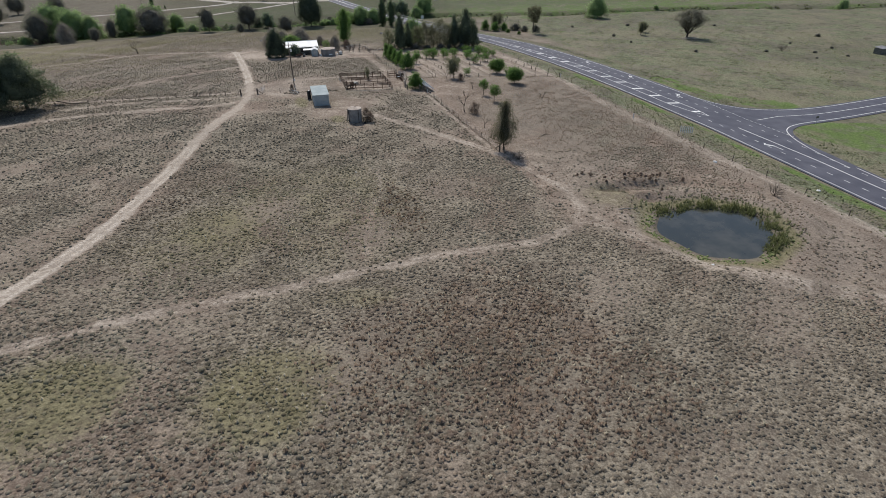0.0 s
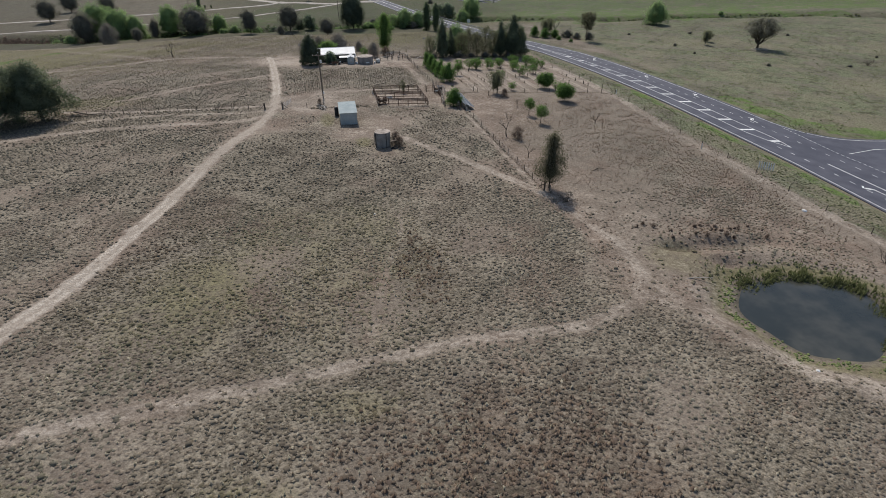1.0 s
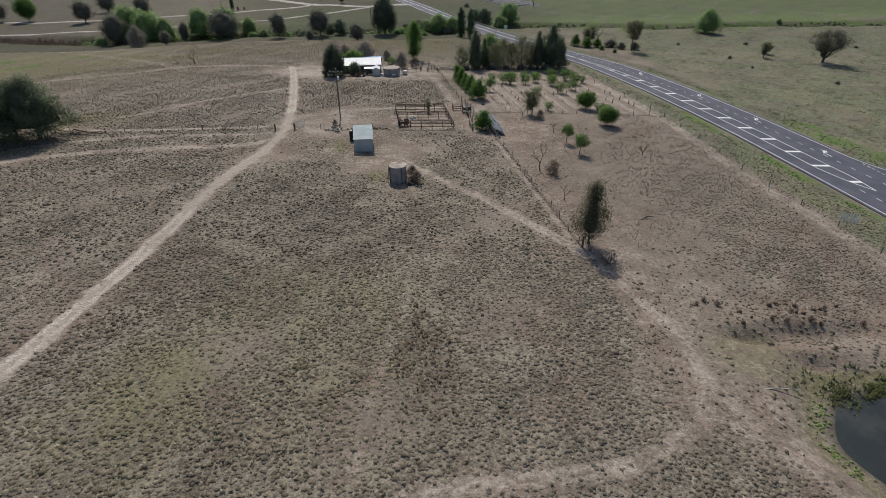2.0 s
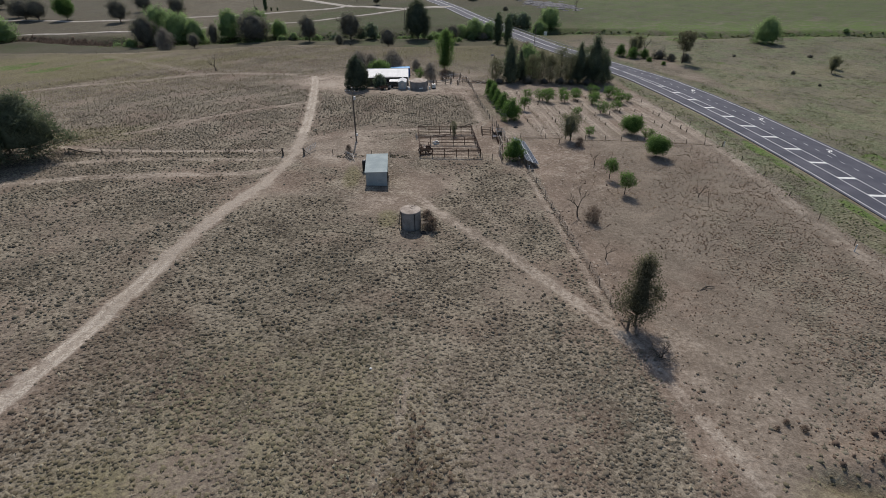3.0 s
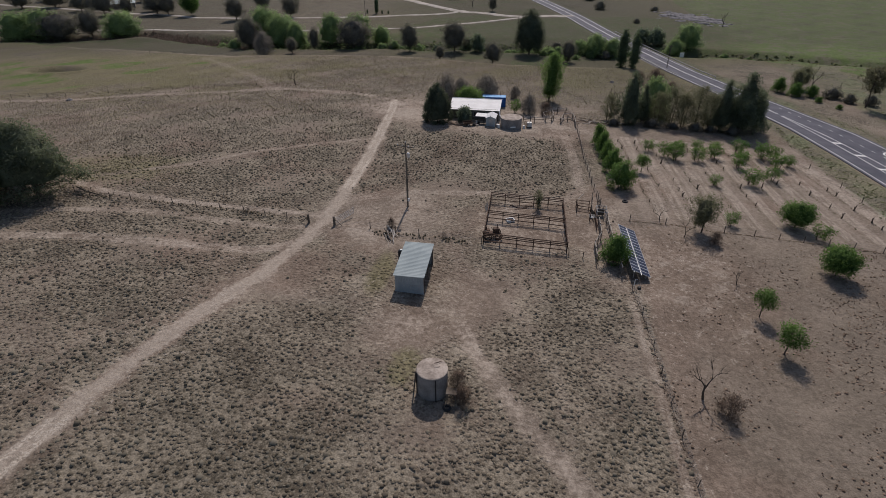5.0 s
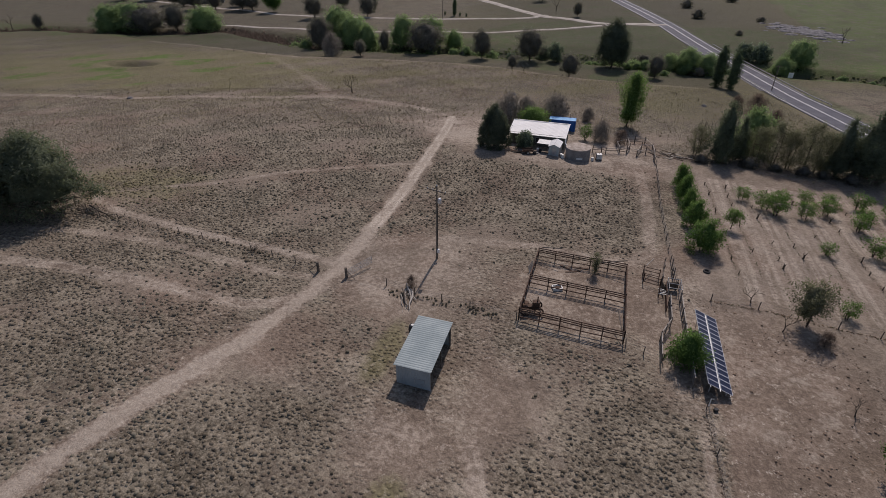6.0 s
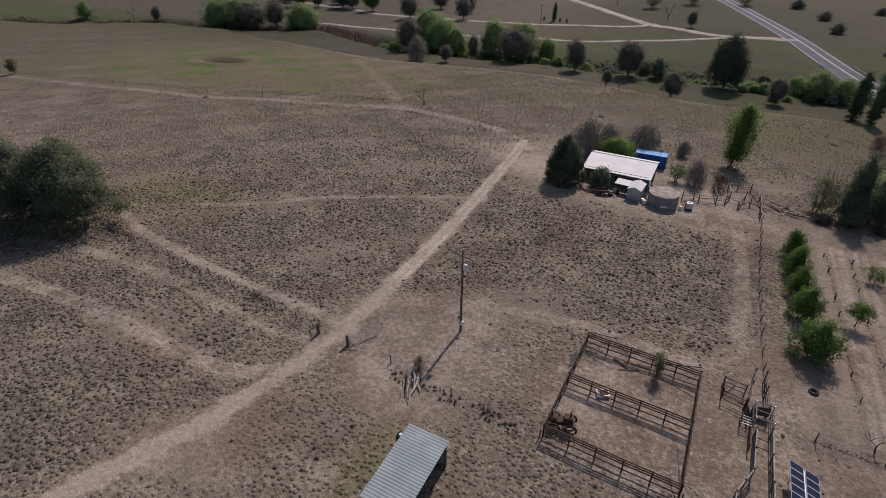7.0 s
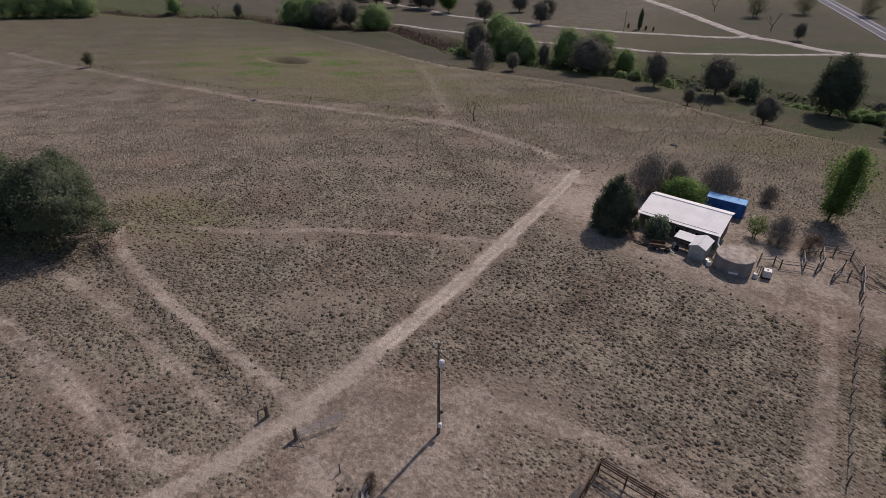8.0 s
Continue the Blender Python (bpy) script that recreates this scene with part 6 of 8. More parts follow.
def fence(name, label, line, gap, height, wires, radius=0.06, mat=None, group=""):
    """Posts along a line with wires between; every post stands on the ground."""
    mat = mat or M_TIMBER
    pts = []
    for (ax, ay), (bx, by) in zip(line, line[1:]):
        d = math.hypot(bx - ax, by - ay)
        n = max(1, round(d / gap))
        pts += [(ax + (bx - ax) * k / n, ay + (by - ay) * k / n) for k in range(n)]
    pts.append(line[-1])
    f = thing(name, label, "fence", (*line[0], land_at(*line[0])), group=group)
    ox, oy, oz = f.location
    key = (radius, height)
    if key not in POST:
        POST[key] = Build().tube([(0, 0, -0.3), (0.01, 0.01, height * 0.5), (0, 0.0, height)], [radius * 1.1, radius, radius * 0.92], 6).mesh("post", mat)
    rng = np.random.default_rng(len(pts))
    tops = []
    for x, y in pts:
        z = land_at(x, y)
        o = part("post", POST[key], None, f)
        o.matrix_basis = pose(x - ox, y - oy, z - oz, rng.normal(0, 2.5), rng.normal(0, 2.5), rng.uniform(0, 360))
        tops.append((x - ox, y - oy, z - oz))
    for k in range(wires):
        h = height * (0.28 + 0.66 * k / max(1, wires - 1))
        part("wire", Build().tube([(x, y, z + h) for x, y, z in tops], 0.011, 3), M_WIRE, f)
    return f


fence("wire_fence", "old post and wire fence along the west paddock", [(-7.1, 144.1), (-18, 145.6), (-30, 146.2), (-45, 147), (-52, 149)], 3.6, 1.15, 4)
fence("wire_fence", "leaning post and wire fence overgrown with weeds", [(-3.3, 144.0), (2.2, 144), (6, 143.4), (13, 142.9), (18.5, 142.8)], 4.2, 1.1, 4)
fence("wire_fence", "short wire fence between cattle yard and race", [(30.5, 142.6), (34.2, 141.6)], 1.8, 1.1, 3)
fence("wire_fence", "long post and wire fence down the dry slope", [(38.0, 136), (38.6, 125), (39, 113), (39.2, 103), (39.4, 91.5)], 4.6, 1.1, 4, 0.045)
st = thing("strainer_post", "thick dark fence strainer post with a slanting brace", "fence post", (39.5, 90.4, land_at(39.5, 90.4)))
part("post", Build().tube([(0, 0, -0.4), (0.02, 0, 1.55)], [0.17, 0.14], 8), M_TIMBER, st)
part("brace", Build().tube([(0.02, 0.05, 1.1), (-0.15, 1.7, 0.1)], 0.08, 6), M_TIMBER, st)
part("stub", Build().tube([(0.75, -0.3, -0.3), (0.8, -0.3, 0.95)], [0.14, 0.11], 7), M_TIMBER, st)
fence("wire_fence", "post and wire fence beside the orchard hedge row", [(35.4, 204), (35.4, 183), (36, 167), (36.2, 160)], 3.2, 1.2, 4)
fence("wire_fence", "post and wire fence along the orchard foot", [(40.5, 155.6), (46, 156), (59, 155.4), (73, 155), (85, 154.2)], 4.0, 1.15, 3)
fence("wire_fence", "post and wire fence along the highway reserve", [(79, 199), (83, 181), (84.2, 168), (85, 154.2), (82.4, 111), (83.5, 80), (85, 40)], 8.5, 1.1, 3)
fence("wire_fence", "post and wire fence on the far paddock line", [(-46.5, 235.5), (-57.7, 232.6), (-113, 220.5), (-160, 217), (-204, 214), (-222, 205)], 6.0, 1.1, 3)
fence("wire_fence", "post and wire fence on the creek paddock line", [(55, 262), (20, 287), (-12, 297), (-60, 302), (-95, 290), (-140, 300)], 7.0, 1.1, 3)
for x, y in ((-7.1, 144.0), (-3.2, 144.0)):
    g = thing("gate_post", "thick dark timber gatepost beside the track", "post", (x, y, land_at(x, y)), group="gate posts")
    part("post", Build().tube([(0, 0, -0.4), (0, 0, 1.45)], [0.19, 0.16], 9), M_TIMBER, g)
    sx = -1 if x < -5 else 1
    part("stay", Build().tube([(0.05 * sx, 0, 1.05), (1.2 * sx, -0.15, 0.05)], 0.05, 6), M_TIMBER, g)
gate = thing("farm_gate", "open pipe farm gate swung back beside the track", "gate", (-3.0, 144.2, land_at(-3.0, 144.2)), 66)
for k in range(5):
    part("bar", Build().tube([(0, 0, 0.25 + 0.22 * k), (3.9, 0, 0.25 + 0.22 * k)], 0.022, 5), M_STEEL, gate)
for x in (0.0, 1.95, 3.9):
    part("upright", Build().tube([(x, 0, 0.2), (x, 0, 1.18)], 0.025, 5), M_STEEL, gate)


# ---- cattle yard ----
def cattle_yard():
    x0, x1 = 18.7, 30.2
    rows = (143.0, 150.4, 157.7)
    y = thing("cattle_yard", "rectangular cattle yard of rusty steel rails and posts", "cattle yard", (x0, rows[0], land_at(x0, rows[0])))
    ox, oy, oz = y.location

    def run(ax, ay, bx, by, gap, rails):
        n = max(1, round(math.hypot(bx - ax, by - ay) / gap))
        pts = [(ax + (bx - ax) * k / n, ay + (by - ay) * k / n) for k in range(n + 1)]
        pts = [(px - ox, py - oy, land_at(px, py) - oz) for px, py in pts]
        for px, py, pz in pts:
            part("post", Build().tube([(px, py, pz - 0.3), (px, py, pz + 1.72)], 0.075, 6), M_RUST, y)
        for h in rails:
            part("rail", Build().tube([(px, py, pz + h) for px, py, pz in pts], 0.07, 6), M_RUST, y)
    for r in rows:
        run(x0, r, x1, r, 2.3, (1.65, 1.38, 1.1, 0.45))
    for a, b in zip(rows, rows[1:]):
        run(x0, a, x0, b, 2.5, (1.6, 1.0))
        run(x1, a, x1, b, 2.5, (1.6, 1.3, 0.8))
    part("brace", Build().tube([(0.4, rows[2] - oy, 1.1), (3.0, rows[2] - oy - 0.25, 1.5)], 0.06, 5), M_TIMBER, y)
    part("brace", Build().tube([(8.0, rows[2] - oy - 0.2, 0.2), (11.4, rows[2] - oy - 0.2, 1.2)], 0.06, 5), M_TIMBER, y)
    part("brace", Build().tube([(x1 - ox - 0.1, 0.2, 0.2), (x1 - ox - 0.9, 3.2, 1.4)], 0.06, 5), M_TIMBER, y)
    t = thing("feed_trough", "white plastic feed trough on bare yard soil", "trough", (22.1, 150.95, land_at(22.1, 150.95) + 0.02), 25)
    part("tub", Build().box((0, 0, 0.05), (1.15, 0.9, 0.1)).box((0, 0.41, 0.2), (1.2, 0.1, 0.3)).box((0, -0.41, 0.2), (1.2, 0.1, 0.3)).box((0.55, 0, 0.2), (0.1, 0.74, 0.3)).box((-0.55, 0, 0.2), (0.1, 0.74, 0.3)), M_PLASTIC, t)
    # Dark raised block that gives the tub its dark centre.
    part("feed", Build().box((0.1, 0, 0.17), (0.7, 0.5, 0.14), 0, 0, 0.12), M_RUST, t, "dark block in the middle of the trough")
    m = thing("old_machine", "rusty farm implement with seat and wheels inside the yard", "farm machine", (19.8, 145.0, land_at(19.8, 145.0)), 15)
    part("chassis", Build().box((0, 0, 0.6), (1.5, 0.5, 0.3), 0, 0, 0.05).box((0.4, 0, 0.95), (0.6, 0.5, 0.5), 0, 0, 0.05), M_RUST, m)
    for sx, sy in ((-0.55, 0.55), (-0.55, -0.55), (0.6, 0.5), (0.6, -0.5)):
        part("wheel", Build().tube([(sx + 0.38 * math.cos(a), sy, 0.4 + 0.38 * math.sin(a)) for a in np.linspace(0, 2 * math.pi, 15)], 0.08, 6), M_RUST, m)
    part("seat", Build().box((-0.5, 0, 1.05), (0.4, 0.45, 0.08), 0, 0, 0.08).box((-0.7, 0, 1.3), (0.06, 0.42, 0.42)), M_RUST, m)
    part("funnel", Build().tube([(0.5, 0, 1.1), (0.5, 0, 1.7)], 0.06, 6), M_RUST, m)
    part("steering_rod", Build().tube([(0.1, 0, 0.9), (-0.2, 0, 1.35)], 0.03, 5), M_RUST, m)
    m.scale = (1.3, 1.3, 1.3)
    w = thing("sheet_panel", "pale bent metal sheet leaning on the yard rail", "sheet", (18.35, 154.2, land_at(18.35, 154.2) + 0.02), 80)
    part("panel", Build().sheet((-0.9, -0.1, 0.0), (1.8, 0, 0), (0, 0.35, 0.95), 9, 0.02), M_DEADWOOD, w)


cattle_yard()


def cattle_race():
    r = thing("cattle_race", "narrow timber and pipe cattle race with a steel crush", "cattle race", (35.6, 152, land_at(35.6, 152)))
    ox, oy, oz = r.location

    def rail(line, h, rad=0.05, mat=None):
        part("rail", Build().tube([(x - ox, y - oy, land_at(x, y) - oz + h) for x, y in line], rad, 6), mat or M_TIMBER, r)

    def post(x, y, h, rad=0.07, mat=None):
        z = land_at(x, y) - oz
        part("post", Build().tube([(x - ox, y - oy, z - 0.3), (x - ox, y - oy, z + h)], rad, 6), mat or M_TIMBER, r)
    west, east = [(35.6, 155.5), (35.5, 150.5), (34.3, 147.5), (34.2, 143.5)], [(36.9, 156), (37.0, 150), (37.1, 146.5), (37.2, 141)]
    for line in (west, east):
        for h in (0.5, 0.95, 1.4):
            rail(line, h, 0.06, M_DEADWOOD if h > 1.2 else M_TIMBER)
        for (ax, ay), (bx, by) in zip(line, line[1:]):
            post(ax, ay, 1.6)
            post((ax + bx) / 2, (ay + by) / 2, 1.6)
        post(*line[-1], 1.6)
    for x, y in ((35.4, 156.3), (36.9, 156.3), (35.4, 158.6), (36.9, 158.6)):
        post(x, y, 1.9, 0.05, M_STEEL)
    for h in (0.6, 1.1, 1.8):
        rail([(35.4, 156.3), (35.4, 158.6)], h, 0.045, M_RAIL)
        rail([(36.9, 156.3), (36.9, 158.6)], h, 0.045, M_RAIL)
    for y in (156.3, 157.4, 158.6):
        rail([(35.4, y), (36.9, y)], 1.85, 0.05, M_RAIL)
    for k in range(4):
        rail([(34.3, 156.0 + 0.35 * k), (35.3, 156.0 + 0.35 * k)], 0.9, 0.04, M_STEEL)
    part("side_plate", Build().box((35.2 - ox, 154.6 - oy, land_at(35.2, 154.6) - oz + 0.6), (0.1, 2.4, 0.9)), M_RUST, r)
    for k, (x, y, w) in enumerate(((35.25, 157.4, 2.2), (34.9, 157.9, 1.3), (34.4, 156.6, 1.0), (36.15, 158.7, 0.1))):
        part("crush_panel", Build().box((x - ox, y - oy, land_at(x, y) - oz + 0.75), (0.08 if w > 0.5 else 1.3, w, 1.1), 0.2 * (k % 2), 0, 0.02), M_TWIG if k % 2 else M_RUST, r)
    for a, b in (((32.6, 159.0), (32.6, 161.0)), ((32.6, 159.0), (34.6, 158.6)), ((32.6, 161.0), (34.6, 160.8))):
        for h in (0.4, 0.9, 1.4):
            rail([a, b], h, 0.045, M_RUST)
        post(*a, 1.6, 0.06, M_RUST)
        post(*b, 1.6, 0.06, M_RUST)
    for line in ([(34.7, 158.7), (35.1, 161.5), (35.3, 163.6)], [(36.6, 158.8), (36.4, 161.5), (36.3, 163.8)]):
        for h in (0.5, 1.0, 1.5):
            rail(line, h, 0.05)
        for x, y in line:
            post(x, y, 1.9)
    rail([(32.8, 161.2), (33.8, 163.4)], 1.5, 0.06, M_DEADWOOD)
    r.location = (35.4, 149.5, land_at(35.4, 149.5))


cattle_race()


def solar_array():
    x0, x1, y0, y1 = 37.85, 40.42, 138.15, 150.2
    s = thing("solar_array", "long ground-mounted array of dark blue solar panels", "solar panels", (39.2, 144, land_at(39.2, 144)), 1.45)
    z0 = s.location.z
    rows = 15
    step = (y1 - y0) / rows
    west_z, east_z = 1.91, 0.85

    def zz(x):
        return west_z + (east_z - west_z) * (x - x0) / (x1 - x0)
    tilt = math.atan((east_z - west_z) / (x1 - x0))
    for c in range(2):
        for k in range(rows):
            cx, cy = x0 + (x1 - x0) * (c + 0.5) / 2, y0 + step * (k + 0.5)
            m = pose(cx - 39.2, cy - 144, zz(cx), 0, -math.degrees(tilt), 0)
            fr = Build()
            w, h = (x1 - x0) / 2 - 0.03, step - 0.03
            for bx, by, bw, bh in ((0, h / 2 - 0.02, w, 0.04), (0, -h / 2 + 0.02, w, 0.04), (w / 2 - 0.02, 0, 0.04, h - 0.08), (-w / 2 + 0.02, 0, 0.04, h - 0.08)):
                fr.box((bx, by, 0), (bw, bh, 0.045))
            frame_ob = part("panel", fr, M_ALLOY, s)
            frame_ob.matrix_basis = m
            part("glass", Build().box((0, 0, -0.002), (w - 0.08, h - 0.08, 0.03)), M_GLASS, frame_ob, "dark blue glass cells")
    for x in (x0 + 0.3, (x0 + x1) / 2, x1 - 0.3):
        part("purlin", Build().box((x - 39.2, 0, zz(x) - 0.09), (0.07, y1 - y0, 0.08)), M_STEEL, s)
    for y in np.arange(y0 + 0.5, y1, 2.7):
        for x in (x0 + 0.5, x1 - 0.5):
            g = land_at(x, y) - z0
            part("leg", Build().tube([(x - 39.2, y - 144, g - 0.3), (x - 39.2, y - 144, zz(x) - 0.1)], 0.05, 6), M_STEEL, s)
    b = thing("inverter_box", "white electrical box on a post by the solar panels", "electrical box", (37.5, 142.3, land_at(37.5, 142.3)))
    part("post", Build().box((0, 0, 0.5), (0.1, 0.1, 1.2)), M_STEEL, b)
    part("box", Build().box((0, -0.12, 1.0), (0.7, 0.3, 0.5), 0, 0, 0.03), M_PLASTIC, b)
    c = thing("tap_stand", "short white standpipe with a dark pump by the fence corner", "standpipe", (38.3, 136.6, land_at(38.3, 136.6)))
    part("pipe", Build().tube([(0, 0, -0.2), (0, 0, 0.95), (0.25, 0, 1.0)], 0.05, 6), M_PLASTIC, c)
    part("pump", Build().box((0.55, -0.5, 0.15), (0.4, 0.3, 0.3), 0.4, 0, 0.05), M_BLACK, c)


solar_array()


# ---- loose things ----
def log_pile():
    p = thing("log_pile", "pile of bleached fallen branches on the paddock", "deadwood", (5.4, 142.3, land_at(5.4, 142.3)))
    rng = np.random.default_rng(3)
    for k in range(10):
        a = math.radians(-66 + rng.normal(0, 8))
        l = rng.uniform(1.2, 4.0)
        cx, cy = rng.normal(0, 0.3), rng.normal(0, 1.0)
        pts = [(cx + (u - 0.5) * l * math.cos(a) + rng.normal(0, 0.12), cy + (u - 0.5) * l * math.sin(a) + rng.normal(0, 0.12), 0.12 + 0.05 * k * (1 - abs(u - 0.4)) + rng.normal(0, 0.03)) for u in np.linspace(0, 1, 5)]
        r = rng.uniform(0.05, 0.15)
        part("branch", Build().tube(pts, [r, r * 0.95, r * 0.8, r * 0.6, r * 0.35], 6), M_DEADWOOD if k % 3 else M_TIMBER, p)


log_pile()


def boulder(rng, size):
    n, pts = 9, []
    b = Build()
    rings = []
    for k, h in enumerate((-0.35, 0.05, 0.4, 0.62)):
        r = (0.9, 1.0, 0.75, 0.3)[k]
        rings.append([(size * r * rng.uniform(0.8, 1.15) * math.cos(2 * math.pi * s / n), size * r * rng.uniform(0.8, 1.15) * math.sin(2 * math.pi * s / n), size * h * rng.uniform(0.85, 1.15)) for s in range(n)])
    pts = [p for ring in rings for p in ring]
    faces = [(k * n + s, k * n + (s + 1) % n, (k + 1) * n + (s + 1) % n, (k + 1) * n + s) for k in range(3) for s in range(n)] + [tuple(range(3 * n, 4 * n))]
    return b.add(pts, faces)


rng = np.random.default_rng(21)
# The last one stands for a pale patch of bare soil.
for x, y, s, lab in ((-107.3, 215.2, 0.9, "dark boulder beside the far track"), (79.8, 80.4, 0.4, "small pale stone on the bank"), (88.6, 65.2, 0.35, "small pale stone on the road verge"), (-2.4, 250.3, 0.8, "grey stone in the dry paddock"), (50.1, 260.7, 0.8, "grey stone in the dry paddock"), (12.1, 84.8, 0.14, "tiny white stone among tussocks"), (50.8, 47.2, 0.22, "low pale block for a bare soil patch at the water's edge")):
    st = thing("boulder", lab, "rock", (x, y, land_at(x, y)), group="loose stones")
    part("stone", boulder(rng, s), M_PLASTIC if "white" in lab or "pale" in lab else M_ROCK, st)
outcrop = Build()
for k in range(150):
    u, v = rng.normal(0, 9.5), rng.normal(0, 6.0)
    q = boulder(rng, rng.uniform(0.6, 2.2))
    x, y = 110 + 0.57 * u + 0.8 * v, 418 - 0.82 * u + 0.5 * v
    z = land_at(x, y)
    outcrop.add([(p[0] * 1.8 + x, p[1] + y, p[2] * 0.5 + z) for p in q.v], q.f)
tagged(new("rock_outcrop", outcrop.mesh("rock_outcrop", M_ROCK)), "low grey rock outcrop on the far green hillside", "rock", "", "stuff")
br = thing("fallen_branch", "dry fallen branch lying on the bare slope", "deadwood", (53, 98.8, land_at(53, 98.8)), 20)
part("branch", Build().tube([(-1.2, 0, 0.1), (0, 0.2, 0.25), (1.1, -0.1, 0.1)], [0.09, 0.07, 0.03], 6).tube([(-0.2, 0.15, 0.2), (0.4, 0.8, 0.4)], [0.05, 0.02], 5).tube([(0.3, 0.1, 0.2), (0.7, -0.6, 0.3)], [0.05, 0.02], 5), M_TIMBER, br)
br = thing("fallen_branch", "dry branch lying beside the dam", "deadwood", (48.3, 63.2, land_at(48.3, 63.2)), -9)
part("branch", Build().tube([(-1.8, 0, 0.08), (0, 0.1, 0.15), (2.2, 0.0, 0.1)], [0.08, 0.06, 0.03], 6), M_DEADWOOD, br)
for x, y, lab in ((81.0, 109.2, "white guide post on the reserve boundary"), (85.6, 154.6, "white guide post at the fence corner")):
    g = thing("guide_post", lab, "post", (x, y, land_at(x, y)), group="white posts")
    part("post", Build().box((0, 0, 0.55), (0.22, 0.12, 1.2), 0.3, 0, 0.03), M_PLASTIC, g)
s = thing("slatted_barrier", "low white barrier with dark upright slats beside the highway", "barrier", (86.6, 97.4, land_at(86.6, 97.4)), -35)
for k in range(7):
    part("slat", Build().box((-1.2 + 0.4 * k, 0.12 * (k - 3) ** 2 / 9, 0.62), (0.13, 0.06, 1.45), 0, -0.55), M_PLASTIC, s)
part("rail", Build().box((0, 0.02, 0.4), (2.6, 0.05, 0.07)), M_RAIL, s)
sg = thing("road_sign", "small dark road sign on a post by the side road", "sign", (127.6, 100.6, land_at(127.6, 100.6)))
part("post", Build().tube([(0, 0, -0.2), (0, 0, 2.2)], 0.04, 6), M_STEEL, sg)
part("plate", Build().box((0, 0, 2.0), (0.8, 0.04, 0.5)), M_HOUSE_WALL, sg)
for x, y, h, lab in ((-72.0, 402.5, 9.5, "far timber power pole beside the farm road"), (73.5, 292, 8.0, "timber power pole near the road bridge"), (17, 352, 8.5, "far timber power pole across the creek")):
    pp = thing("power_pole", lab, "power pole", (x, y, land_at(x, y)), group="far poles")
    part("pole", Build().tube([(0, 0, -0.4), (0, 0, h)], [0.16, 0.11], 8), M_TIMBER, pp)
    part("crossarm", Build().box((0, 0, h - 0.5), (1.9, 0.12, 0.14), 0.4), M_TIMBER, pp)
ws = thing("warning_board", "white sign board beside the highway bridge", "sign", (84.5, 318, land_at(84.5, 318)))
part("board", Build().box((0, 0, 1.6), (1.6, 0.08, 1.8)), M_PLASTIC, ws)
part("post", Build().box((0, 0.08, 0.4), (0.12, 0.1, 1.8)), M_STEEL, ws)


def scrap_heap():
    s = thing("scrap_heap", "heap of rusty pipes, boards and farm scrap in tree shade", "scrap heap", (8.6, 198.9, land_at(8.6, 198.9)))
    rng = np.random.default_rng(31)
    for k in range(16):
        x, y, a = rng.normal(0, 1.7), rng.normal(0, 0.5), rng.normal(0.1, 0.5)
        l = rng.uniform(0.8, 2.6)
        z = 0.1 + 0.06 * (k % 5)
        if k % 2:
            part("pipe", Build().tube([(x - l / 2 * math.cos(a), y - l / 2 * math.sin(a), z), (x + l / 2 * math.cos(a), y + l / 2 * math.sin(a), z + 0.12)], 0.05, 6), (M_RUST, M_STEEL, M_TIMBER)[k % 3], s)
        else:
            part("board", Build().box((x, y, z), (l, rng.uniform(0.12, 0.4), 0.06), a, rng.normal(0, 0.08)), (M_TIMBER, M_RUST, M_DEADWOOD)[k % 3], s)
    t = thing("tyre_stack", "stack of old black tyres by the garden shed", "tyres", (11.6, 199.0, land_at(11.6, 199.0)))
    for k in range(3):
        part("tyre", Build().tube([(0.28 * math.cos(a) + 0.04 * k, 0.28 * math.sin(a), 0.1 + 0.19 * k) for a in np.linspace(0, 2 * math.pi, 17)], 0.1, 7), M_BLACK, t)

    o = thing("tractor_tyre", "single old black tyre lying on bare soil", "tyre", (40.7, 162.6, land_at(40.7, 162.6)))
    part("rubber_ring", Build().tube([(0.36 * math.cos(a), 0.36 * math.sin(a), 0.12) for a in np.linspace(0, 2 * math.pi, 21)], 0.13, 8), M_BLACK, o)
    for x, y, a, l in ((24.2, 157.2, 0.1, 2.6), (22.6, 156.6, -0.5, 1.8), (23.6, 156.0, 0.5, 2.2)):
        o = thing("loose_board", "rusty loose board lying inside the cattle yard", "board", (x, y, land_at(x, y)), math.degrees(a), group="yard boards")
        part("board", Build().box((0, 0, 0.06), (l, 0.24, 0.07), 0, 0.03, 0.02), M_RUST, o)


scrap_heap()


